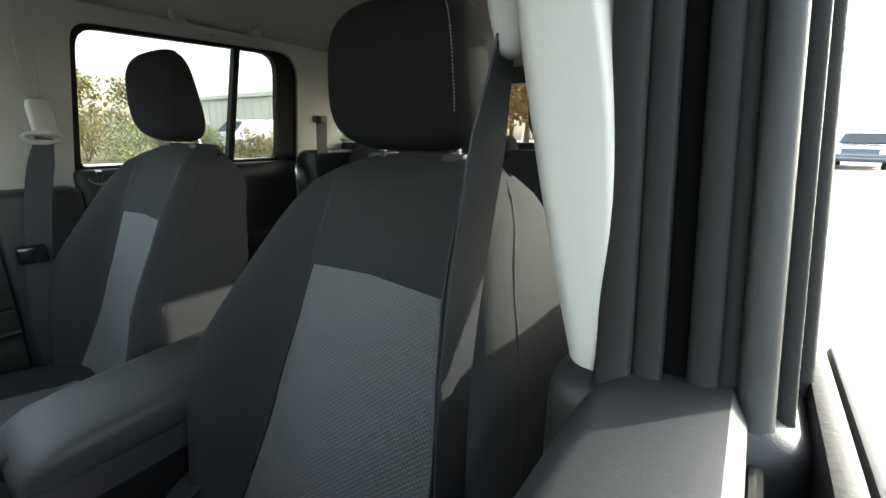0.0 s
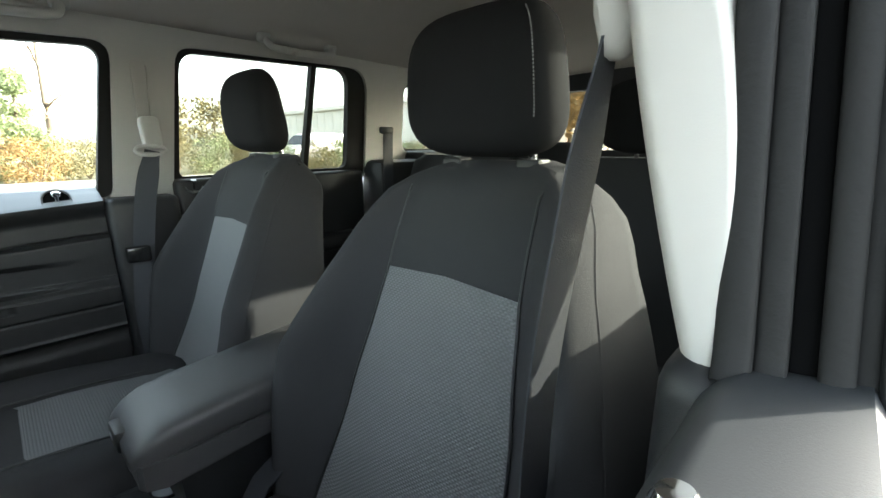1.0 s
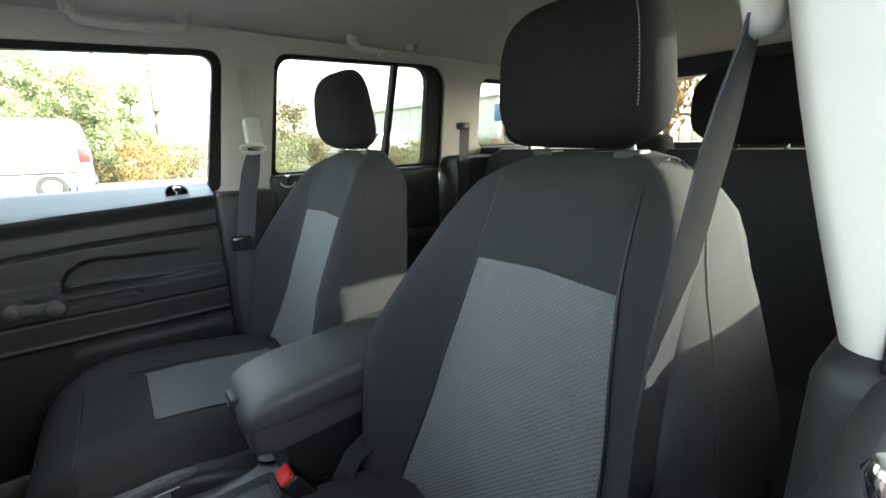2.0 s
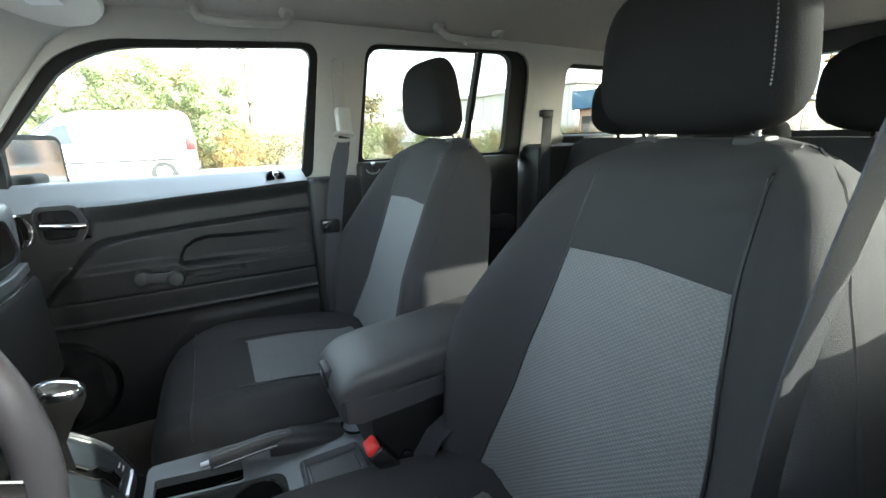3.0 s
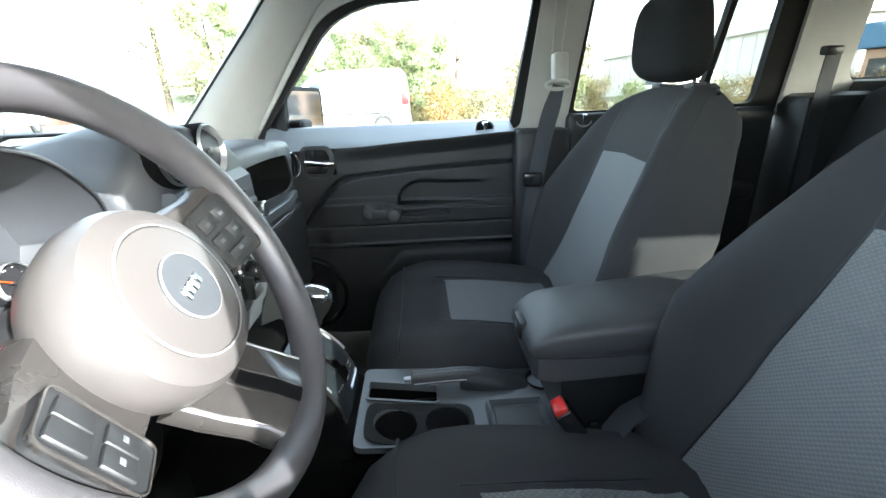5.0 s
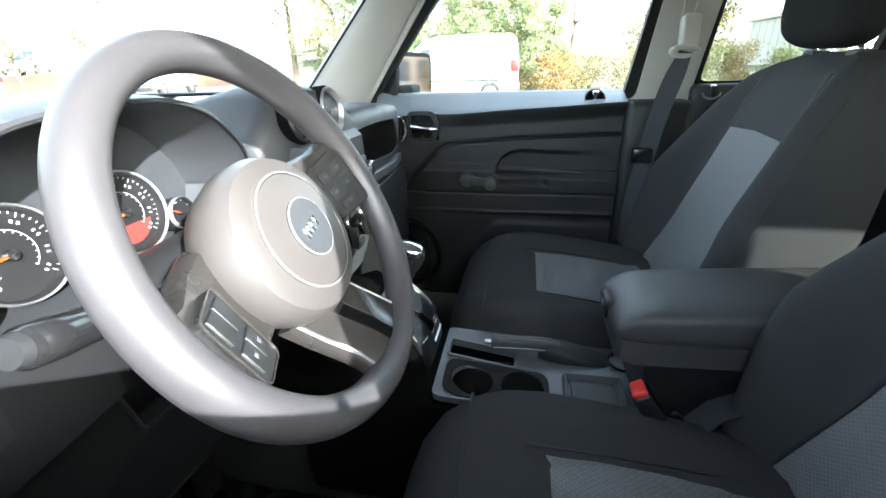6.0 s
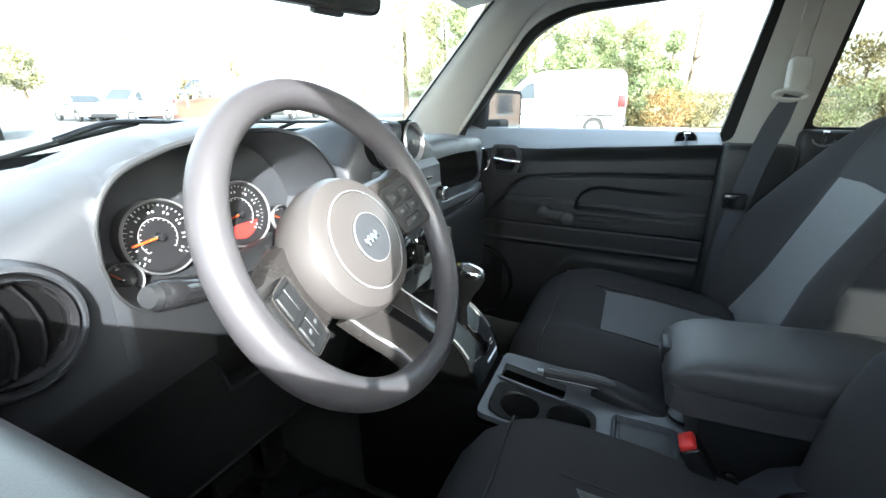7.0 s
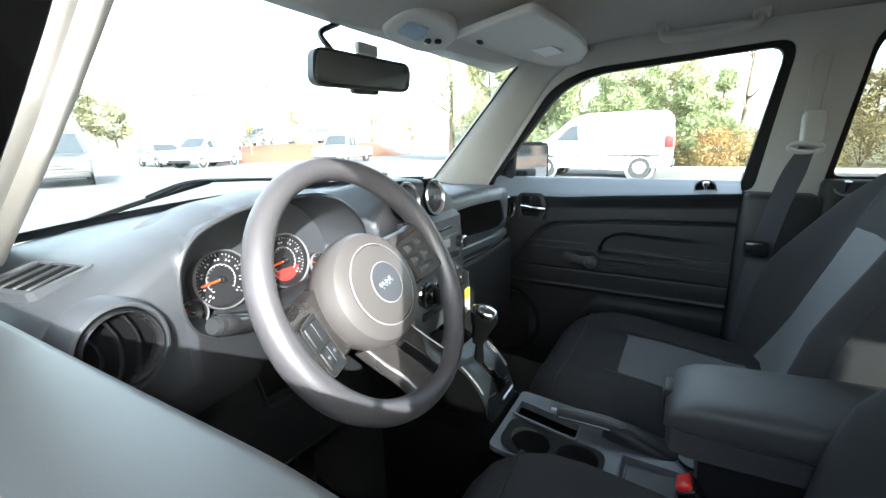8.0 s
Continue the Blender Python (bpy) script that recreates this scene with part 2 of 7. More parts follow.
def grow(poly, d):
    """The outline moved outwards by d (clockwise or not)."""
    k = len(poly)
    area = sum(poly[i][0] * poly[(i + 1) % k][1] - poly[(i + 1) % k][0] * poly[i][1] for i in range(k))
    s = 1 if area > 0 else -1
    out = []
    for i in range(k):
        a, b, c = (Vector(poly[j % k]) for j in (i - 1, i, i + 1))
        n1 = Vector(((b - a).y, -(b - a).x)).normalized() * s
        n2 = Vector(((c - b).y, -(c - b).x)).normalized() * s
        n = n1 + n2
        n = n / max(n.length_squared / 2, 0.5) if n.length > 1e-6 else n1
        out.append(b + n * d)
    return out


def sm(x, a, b):
    t = min(1, max(0, (x - a) / (b - a)))
    return t * t * (3 - 2 * t)


def interp(x, table):
    if x <= table[0][0]:
        return table[0][1]
    for (a, va), (b, vb) in zip(table, table[1:]):
        if x <= b:
            t = (x - a) / (b - a)
            t = t * t * (3 - 2 * t) * 0.35 + t * 0.65
            return va + (vb - va) * t
    return table[-1][1]


# ---- the car's shell ----


def side_x(z):
    """Half width of the cabin's side at height z."""
    return 0.708 - 0.19 * max(0.0, z - 1.12) if z > 0.9 else 0.708


FRONT_WIN = rounded([(1.272, 1.106), (1.028, 1.396), (0.925, 1.440), (0.466, 1.467), (0.516, 1.110)], [0.02, 0.08, 0.06, 0.04, 0.006])
FRONT_WIN_LEFT = rounded([(1.215, 1.118), (1.00, 1.425), (0.935, 1.462), (0.452, 1.478), (0.508, 1.128)], [0.02, 0.08, 0.06, 0.04, 0.03])
REAR_WIN = rounded([(0.322, 1.145), (0.296, 1.478), (-0.240, 1.492), (-0.252, 1.15)], [0.02, 0.05, 0.06, 0.03])
REAR_FRAME = rounded([(0.347, 1.110), (0.312, 1.493), (-0.318, 1.507), (-0.338, 1.110)], [0.02, 0.05, 0.09, 0.03])
QUARTER_WIN = rounded([(-0.522, 1.205), (-0.500, 1.470), (-0.98, 1.470), (-0.98, 1.205)], 0.05)


FRONT_FRAME = rounded([(1.300, 1.090), (1.052, 1.415), (0.945, 1.461), (0.440, 1.485), (0.480, 1.098)], [0.02, 0.09, 0.07, 0.05, 0.03])
FRONT_FRAME_LEFT = rounded([(1.325, 1.090), (1.055, 1.462), (0.955, 1.497), (0.385, 1.508), (0.405, 1.098)], [0.02, 0.09, 0.07, 0.05, 0.03])


def side(sign, driver):
    def place(p, d):
        z = p[1]
        return Vector((sign * (side_x(z) + d), p[0], z))
    # light upper trim: pillars and roof rail
    outer = [(1.50, 1.080), (1.16, 1.485), (1.10, 1.53), (-1.12, 1.53), (-1.16, 1.165), (-0.37, 1.165), (-0.31, 1.095), (0.345, 1.095), (0.44, 1.085), (0.48, 1.082), (1.36, 1.076)]
    rear_win, quarter = REAR_WIN, QUARTER_WIN
    holes = [grow(FRONT_FRAME_LEFT if driver else FRONT_FRAME, -0.004), grow(REAR_FRAME, -0.005), grow(quarter, 0.006)]
    bm = plate(outer, holes, place, 0.012 if driver else 0.036)
    structure("wall_left" if driver else "wall_right", bm, LIGHT, "light grey moulded plastic pillar and roof-side trim of the cabin", "wall trim", 30)
    # dark window surrounds of the doors
    for nm, win, off in (("front", FRONT_WIN, 0.012), ("rear", rear_win, 0.012)):
        if driver and nm == "front":
            continue
        bm = plate(FRONT_FRAME if nm == "front" else REAR_FRAME, [win], lambda p, d: place(p, d + off), 0.026)
        structure("trim", bm, RUBBER, "black rubber and painted metal surround of a door window", "window frame", 30)
        bm = plate(win, [], lambda p, d: place(p, d + 0.030), 0.004)
        if not driver or nm == "rear":
            g = structure("window_1" if nm == "front" else "window_2", bm, GLASS if nm == "front" else TINTED, "clear side window glass in a black surround" if nm == "front" else "smoke-tinted rear door window in a black surround", "window")
            g.visible_shadow = nm == "rear"
    bm = plate(quarter, [], lambda p, d: place(p, d + 0.03), 0.004)
    g = structure("window_3", bm, TINTED, "smoke-tinted rear quarter window glass", "window")
    bm = plate(grow(quarter, 0.012), [grow(quarter, -0.008)], lambda p, d: place(p, d + 0.02), 0.02)
    structure("trim", bm, RUBBER, "black rubber seal of the rear quarter window", "window seal", 30)
    # division bar of the rear door window
    a, b = Vector((-0.078, 1.145)), Vector((-0.106, 1.50))
    bm = sweep([place(a, 0.025), place((a + b) / 2, 0.025), place(b, 0.025)], [(-0.009, -0.012), (0.009, -0.012), (0.009, 0.012), (-0.009, 0.012)], up=(1, 0, 0))
    structure("trim", bm, RUBBER, "black upright division bar of the rear door window", "window bar")
    # outer lower body side and rear side wall
    bm = rbox((sign * 0.74, -1.5, 0.30) if sign > 0 else (-0.86, -1.5, 0.30), (sign * 0.86, -0.32, 1.10) if sign > 0 else (-0.74, -0.32, 1.10), 0.04, 3)
    structure("wall_rear_side", bm, BODY, "silver painted rear body side below the windows", "car body")
    bm = rbox((min(sign * 0.60, sign * 0.738), -1.15, 0.38), (max(sign * 0.60, sign * 0.738), -0.33, 1.175), 0.03, 2)
    structure("wall_cargo_side", bm, DARK, "dark grained plastic lower side trim behind the rear door", "wall trim")
    bm = rbox((min(sign * 0.58, sign * 0.730), -1.14, 1.10), (max(sign * 0.58, sign * 0.730), -0.54, 1.208), 0.02, 2)
    structure("wall_cargo_ledge", bm, DARK, "dark plastic ledge below the rear quarter window", "wall trim")


side(1, False)
side(-1, True)

# floor, firewall, roof, headliner, tail
structure("floor", rbox((-0.80, -1.5, 0.30), (0.80, 1.62, 0.385), 0.01, 1), CARPET, "black carpet of the cabin floor", "floor")


def floor_cover():
    """A crumpled sheet of glossy black film over the driver's foot mat."""
    t = thing("floor_mat", (-0.36, 1.12, 0.386), "black floor mat under crumpled glossy film in the driver's footwell", "floor mat")
    part("mat", rbox((-0.60, 0.80, 0.3855), (-0.115, 1.46, 0.397), 0.004, 2), CARPET, t, "black carpet mat")
    nx, ny = 44, 52
    rows = []
    for j in range(ny + 1):
        y = 0.85 + 0.63 * j / ny
        rise = 0.05 * sm(y, 1.28, 1.50)
        row = []
        for i in range(nx + 1):
            x = -0.585 + 0.465 * i / nx
            q = Vector((x * 9, y * 7, 1.7))
            w = 0.016 * abs(noise.noise(q)) + 0.009 * abs(noise.noise(q * 2.7)) + 0.004 * abs(noise.noise(q * 6.1))
            row.append(Vector((x, y, 0.3985 + w + rise)))
        rows.append(row + [p - Vector((0, 0, 0.0008)) for p in reversed(row)])
    part("film", loft(rows), FILM, t, "crumpled glossy black film", 35)


floor_cover()
structure("wall_front", rbox((-0.74, 1.50, 0.386), (0.74, 1.58, 1.06), 0.01, 1), DARK, "dark bulkhead in front of the footwells", "wall")


def roof_ring(y):
    e = interp(y, [(-1.25, 1.475), (-1.0, 1.515), (0.3, 1.528), (0.9, 1.518), (1.13, 1.492), (1.22, 1.470)])
    c = interp(y, [(-1.25, 1.52), (-0.8, 1.572), (0.3, 1.582), (0.8, 1.566), (1.1, 1.522), (1.24, 1.485)])
    hw = interp(y, [(-1.25, 0.66), (0.9, 0.665), (1.24, 0.65)])
    pts = []
    for i in range(25):
        u = -1 + 2 * i / 24
        pts.append(Vector((u * hw, y, e + (c - e) * (1 - abs(u) ** 2.6))))
    return pts


ys = [-1.25 + 0.0622 * i for i in range(41)]
rings = []
for y in ys:
    lo = roof_ring(y)
    # the front edge of the roof bows forward in the middle
    bow = [p + Vector((0, 0.05 * (1 - (p.x / 0.66) ** 2) * sm(y, 0.9, 1.24), 0)) for p in lo]
    rings.append(bow + [p + Vector((0, 0, 0.03)) for p in reversed(bow)])
structure("ceiling", loft(rings), LINER, "warm grey cloth headliner of the car roof", "ceiling", 50)
outer_rings = [[p + Vector((0, 0, 0.045)) for p in roof_ring(y)] + [p + Vector((0, 0, 0.06)) for p in reversed(roof_ring(y))] for y in ys[:-1]]
structure("roof_skin", loft(outer_rings), BODY, "silver painted outer roof skin", "car roof", 50)
# tailgate with its window
tail_outer = [(-0.70, 0.45), (0.70, 0.45), (0.70, 1.12), (0.650, 1.485), (0.42, 1.562), (-0.42, 1.562), (-0.650, 1.485), (-0.70, 1.12)]
tail_hole = rounded([(-0.60, 1.205), (0.60, 1.205), (0.540, 1.462), (-0.540, 1.462)], 0.04)
structure("wall_back", plate(tail_outer, [tail_hole], lambda p, d: Vector((p[0], -1.20 - d + 0.14 * (p[1] - 1.1), p[1])), 0.06), DARK, "dark plastic tailgate trim around the rear window", "tailgate", 30)
g = structure("window_4", plate(tail_hole, [], lambda p, d: Vector((p[0], -1.23 - d + 0.14 * (p[1] - 1.1), p[1])), 0.004), TINTED, "smoke-tinted rear window glass", "window")

# windscreen, cowl and bonnet
ws_rings = []
for k in range(9):
    v = k / 8
    row = []
    for i in range(17):
        u = -1 + 2 * i / 16
        hw = 0.685 - 0.05 * v
        y = (1.50 - 0.33 * v) + 0.16 * (1 - u * u) * (1 - 0.45 * v)
        row.append(Vector((u * hw, y, 1.095 + 0.40 * v)))
    ws_rings.append(row + [p + Vector((0, 0.004, 0.003)) for p in reversed(row)])
bm = loft(ws_rings)
g = structure("window_5", bm, GLASS, "clear windscreen glass", "windscreen")
g.visible_shadow = False
a_path = bezier([(-0.600, 1.50, 1.04), (-0.572, 1.36, 1.18), (-0.546, 1.215, 1.315), (-0.536, 1.10, 1.415), (-0.545, 0.98, 1.50)], 5)
sec = rounded([(-0.048, -0.020), (0.072, -0.020), (0.067, 0.020), (-0.043, 0.020)], 0.018, 3)
structure("wall_windscreen_pillar", sweep(a_path, [(p.x, p.y) for p in sec], up=(-1, 0.6, 0.2)), LIGHT, "light grey plastic trim of a sloping windscreen pillar", "pillar trim", 50)
# black door seal outboard of the driver's pillar
seal_rings, cover_rings = [], []
for p, t in zip(a_path, frames(a_path, False)):
    if p.z > 1.20:
        e = p + t.cross(Vector((-1, 0.6, 0.2))).normalized() * 0.068
        o = Vector((-0.075, -0.012, -0.006))
        back = Vector((0, 0.022, 0.004))
        cover_rings.append([e + Vector((0.012, 0.002, 0)), e + o * 0.05 + Vector((0, -0.003, 0)), e + o * 0.15 + Vector((0, -0.003, 0)), e + o * 0.20, e + o * 0.20 + back, e + back])
        seal_rings.append([e + o * 0.21, e + o, e + o + back, e + o * 0.21 + back])
structure("trim", loft(seal_rings), MATTE_SHADE, "black rubber door seal beside the windscreen pillar", "door seal", 30)
structure("wall_pillar_cover", loft(cover_rings), LIGHT, "light grey outer half of the windscreen pillar cover", "pillar trim", 60)
# passenger's pillar: one broad rounded cover from the glass to the door frame
glass_edge = bezier([(0.618, 1.505, 1.060), (0.598, 1.36, 1.212), (0.586, 1.215, 1.368), (0.578, 1.12, 1.468), (0.570, 1.00, 1.532)], 6)
door_edge = bezier([(0.706, 1.318, 1.070), (0.684, 1.196, 1.238), (0.662, 1.100, 1.366), (0.640, 1.030, 1.446), (0.630, 0.930, 1.500)], 6)
bulge = Vector((-0.75, -0.62, 0.15))
prings = []
for l, r in zip(glass_edge, door_edge):
    prings.append([l + Vector((0.014, 0.030, 0.004)), l + Vector((0.003, 0.006, 0)), l + (r - l) * 0.10 + bulge * 0.006, l + (r - l) * 0.35 + bulge * 0.013, l + (r - l) * 0.65 + bulge * 0.014, l + (r - l) * 0.90 + bulge * 0.007, r, r + Vector((0.03, 0.02, 0))])
structure("wall_windscreen_pillar", loft(prings), LIGHT, "light grey plastic trim of a sloping windscreen pillar", "pillar trim", 60)
structure("trim", tube([p + Vector((-0.002, 0.012, 0.002)) for p in glass_edge[:-6]], 0.0035, 8), RUBBER, "black edge seal of the windscreen", "window seal")
cowl = [[Vector((-0.74 + 1.48 * i / 12, y0 + 0.16 * (1 - (-1 + i / 6) ** 2), z0)) for i in range(13)] for y0, z0 in ((1.49, 1.085), (1.56, 1.08), (1.62, 1.06), (1.62, 1.02))]
structure("cowl", loft(cowl, cap=False, closed=False), DARK, "black plastic cowl grille below the windscreen", "cowl")
hood = [[Vector((-0.78 + 1.56 * i / 12, y0 + 0.14 * (1 - (-1 + i / 6) ** 2), z0 - 0.05 * abs(-1 + i / 6) ** 3)) for i in range(13)] for y0, z0 in ((1.62, 1.035), (1.9, 1.035), (2.3, 1.01), (2.55, 0.95), (2.62, 0.80), (2.60, 0.4))]
structure("bonnet", loft(hood, cap=False, closed=False), BODY, "silver painted car bonnet seen over the dashboard", "bonnet")
for sign in (-1, 1):
    structure("wing", rbox((min(sign * 0.72, sign * 0.86), 1.30, 0.32), (max(sign * 0.72, sign * 0.86), 2.6, 1.0), 0.05, 3), BODY, "silver painted front wing of the car", "car body")

# ---- seats ----
SEAT_X = -0.337
KNIT_W = [(0.63, 0.160), (0.75, 0.155), (0.88, 0.143), (1.0, 0.123), (1.06, 0.114), (1.22, 0.106)]
BACK_W = [(0.62, 0.215), (0.70, 0.232), (0.78, 0.252), (0.86, 0.268), (0.92, 0.267), (0.98, 0.248), (1.04, 0.222), (1.09, 0.200), (1.14, 0.179), (1.172, 0.159), (1.196, 0.128), (1.208, 0.090), (1.213, 0.055)]


def back_mid(z):
    """Where the middle of a backrest's front face lies at height z."""
    return 0.452 - 0.31 * (z - 0.62) - 0.02 * sm(z, 1.08, 1.23)


def back_front(x, z):
    """Front face of a backrest: a dished middle between two side bolsters."""
    w = interp(z, BACK_W)
    u = min(abs(x) / w, 1.0)
    bol = interp(z, [(0.62, 0.050), (0.75, 0.068), (0.84, 0.080), (0.93, 0.086), (0.98, 0.076), (1.04, 0.056), (1.10, 0.040), (1.18, 0.016), (1.22, 0.0)])
    edge = 0.045 * max(0.0, u - 0.89) ** 2 / 0.0121
    return back_mid(z) + bol * sm(u, 0.54, 0.90) - edge - 0.035 * sm(z, 1.17, 1.213)


def back_rear(x, z):
    w = interp(z, BACK_W)
    u = min(abs(x) / w, 1.0)
    return back_mid(z) - 0.140 + 0.030 * u ** 6 + 0.060 * sm(z, 1.12, 1.213)


def seat_thing(cx):
    s = thing("front_seat", (cx, 0.62, 0.386), "charcoal cloth front bucket seat with grey knit inserts", "car seat", "front seats")
    rings = []
    for z in [0.62, 0.65, 0.69, 0.73, 0.77, 0.81, 0.85, 0.89, 0.93, 0.97, 1.01, 1.05, 1.085, 1.115, 1.145, 1.17, 1.19, 1.203, 1.211]:
        w = interp(z, BACK_W)
        front = []
        for i in range(41):
            x = -w * math.sin(math.pi / 2 * (1 - i / 20)) * 0.5 - w * (1 - i / 20) * 0.5
            front.append(Vector((cx + x, back_front(x, z), z)))
        rear = [Vector((cx + w * 1.006, 0.35 * back_rear(w, z) + 0.65 * back_front(w, z), z)), Vector((cx + w * 1.004, 0.75 * back_rear(w, z) + 0.25 * back_front(w, z), z))]
        for i in range(15):
            x = (w - 2 * w * i / 14) * 0.985
            rear.append(Vector((cx + x, back_rear(x, z), z)))
        rear += [Vector((cx - w * 1.004, rear[1].y, z)), Vector((cx - w * 1.006, rear[0].y, z))]
        rings.append(front + rear)
    part("backrest", loft(rings), CLOTH, s, "charcoal cloth backrest with raised side bolsters", 60)
    # knit insert on the front of the backrest
    ins = []
    zs = [0.635 + (1.058 - 0.635) * k / 22 for k in range(23)]
    for z in zs:
        row = []
        hw = interp(z, KNIT_W)
        for i in range(17):
            x = -hw + 2 * hw * i / 16
            dip = 0.003 if 0 < i < 16 and z < 1.05 else 0.0008
            row.append(Vector((cx + x, back_front(x, z) + dip, z + 0.016 * (0.5 - abs(x) / 0.26) * sm(z, 0.9, 1.058))))
        ins.append(row)
    part("insert", loft(ins, cap=False, closed=False), KNIT, s, "grey knit centre insert of the backrest", 60)
    # plain cloth panel between the seams above the knit
    ins = []
    for k in range(12):
        z = 1.062 + (1.200 - 1.062) * k / 11
        hw = min(interp(z, KNIT_W), interp(z, BACK_W) * 0.95)
        ins.append([Vector((cx - hw + 2 * hw * i / 16, back_front(-hw + 2 * hw * i / 16, z) + 0.0018, z + 0.012 * (0.5 - abs(-hw + 2 * hw * i / 16) / 0.26) * (1 - k / 11))) for i in range(17)])
    part("upper_panel", loft(ins, cap=False, closed=False), PANEL, s, "plain grey cloth panel at the top of the backrest", 60)
    # seams
    for sx in (-1, 1):
        pth = []
        for k in range(20):
            z = 0.64 + (1.203 - 0.64) * k / 19
            hw = interp(z, KNIT_W)
            hw = min(hw, interp(z, BACK_W) * 0.97)
            pth.append((cx + sx * hw, back_front(hw, z) + 0.001, z))
        part("seam", tube(pth, 0.0022, 6), DARK, s, "dark piping seam")
        pth = [(cx + sx * interp(z, BACK_W) * 0.985, back_front(interp(z, BACK_W) * 0.985, z) - 0.004, z) for z in [0.64 + 0.56 * k / 19 for k in range(20)]]
        part("seam", tube(pth, 0.002, 6), CLOTH, s)
    # cushion
    def cush_top(x, y):
        u = min(abs(x) / 0.245, 1)
        zt = interp(y, [(0.36, 0.690), (0.50, 0.688), (0.70, 0.712), (0.82, 0.722), (0.89, 0.706), (0.925, 0.672), (0.94, 0.640)])
        return zt + 0.026 * sm(u, 0.42, 0.72) * sm(y, 0.95, 0.75) * sm(y, 0.36, 0.5) - 0.05 * max(0, u - 0.82) ** 2 / 0.032
    rings = []
    for y in [0.36, 0.40, 0.46, 0.52, 0.58, 0.64, 0.70, 0.75, 0.80, 0.84, 0.87, 0.895, 0.912, 0.926, 0.936, 0.940]:
        w = interp(y, [(0.36, 0.225), (0.6, 0.25), (0.76, 0.248), (0.83, 0.240), (0.88, 0.224), (0.92, 0.195), (0.94, 0.15)])
        zb = interp(y, [(0.36, 0.585), (0.8, 0.585), (0.92, 0.60), (0.94, 0.615)])
        top = [Vector((cx - w + 2 * w * i / 26, y, cush_top((-w + 2 * w * i / 26) * 0.245 / w, y))) for i in range(27)]
        bot = [Vector((cx + w - 2 * w * i / 12, y, zb - 0.01 * (1 if 0 < i < 12 else 0))) for i in range(0, 13)]
        rings.append(top + bot)
    part("cushion", loft(rings), CLOTH, s, "charcoal cloth seat cushion", 60)
    ins = []
    for k in range(17):
        y = 0.45 + (0.750 - 0.45) * k / 16
        row = []
        hw = interp(y, [(0.45, 0.135), (0.77, 0.122)])
        for i in range(13):
            x = -hw + 2 * hw * i / 12
            row.append(Vector((cx + x, y, cush_top(x, y) + (0.0022 if 0 < i < 12 and 0 < k < 16 else -0.003))))
        ins.append(row)
    part("cushion_insert", loft(ins, cap=False, closed=False), KNIT, s, "grey knit centre insert of the cushion", 60)
    pth = [(cx - 0.23 + 0.46 * i / 24, 0.855, cush_top(-0.23 + 0.46 * i / 24, 0.855) + 0.0005) for i in range(25)]
    part("seam", tube(pth, 0.002, 6), DARK, s, "dark stitched seam")
    for sx in (-1, 1):
        pth = [(cx + sx * interp(y, [(0.45, 0.135), (0.77, 0.122), (0.90, 0.118)]), y, cush_top(0.13, y) + 0.0008) for y in [0.46 + 0.31 * i / 16 for i in range(17)]]
        part("seam", tube(pth, 0.0018, 6), DARK, s, "dark stitched seam")
    # side shields, base rails
    for sx in (-1, 1):
        bm = rbox((min(cx + sx * 0.225, cx + sx * 0.262), 0.42, 0.50), (max(cx + sx * 0.225, cx + sx * 0.262), 0.84, 0.615), 0.016, 3)
        part("side_shield", bm, DARK, s, "black plastic side shield of the seat base")
        bm = rbox((min(cx + sx * 0.17, cx + sx * 0.205), 0.34, 0.386), (max(cx + sx * 0.17, cx + sx * 0.205), 0.93, 0.44), 0.006, 2)
        part("seat_rail", bm, GLOSSBLACK, s, "black steel seat rail")
        bm = rbox((min(cx + sx * 0.16, cx + sx * 0.20), 0.40, 0.43), (max(cx + sx * 0.16, cx + sx * 0.20), 0.86, 0.60), 0.01, 2)
        part("seat_frame", bm, GLOSSBLACK, s, "black steel seat frame")
    # lift bar under the front of the cushion
    bar = bezier([(cx - 0.175, 0.86, 0.500), (cx - 0.178, 0.935, 0.505), (cx - 0.165, 0.958, 0.490), (cx - 0.08, 0.962, 0.486), (cx + 0.08, 0.962, 0.486), (cx + 0.165, 0.958, 0.490), (cx + 0.178, 0.935, 0.505), (cx + 0.175, 0.86, 0.500)], 5)
    part("lift_bar", tube(bar, 0.007, 10), GLOSSBLACK, s, "glossy black steel bar below the cushion")
    # headrest on two posts: upright, full at the lower rear, with a seamed side panel
    hr, stitch = [], []
    for k in range(25):
        v = 0.5 - 0.5 * math.cos(math.pi * k / 24)
        z = 1.216 + 0.187 * v
        q = abs(2 * v - 1)
        wk = 0.123 * (1 - q ** 4.0) ** 0.28 * (1.0 - 0.13 * v * v) + 0.003
        dk = (0.059 - 0.016 * v) * (1 - q ** 3.4) ** 0.42 + 0.003
        yc = 0.222 + 0.030 * v - 0.012 * v * v
        ring = []
        for i in range(36):
            a = 2 * math.pi * i / 36
            ca, sa = math.cos(a), math.sin(a)
            x = wk * math.copysign(abs(ca) ** 0.66, ca)
            y = dk * math.copysign(abs(sa) ** 0.72, sa)
            if sa > 0:
                y -= 0.010 * (1 - (x / 0.125) ** 2)
            else:
                y *= 0.62
            ring.append(Vector((cx + 0.012 + x, yc + y, z)))
        hr.append(ring)
        if 0.20 < v < 0.93:
            stitch.append(ring[14] + Vector((0, 0.0008, 0)))
    part("headrest", loft(hr), HEADCLOTH, s, "charcoal cloth headrest", 60)
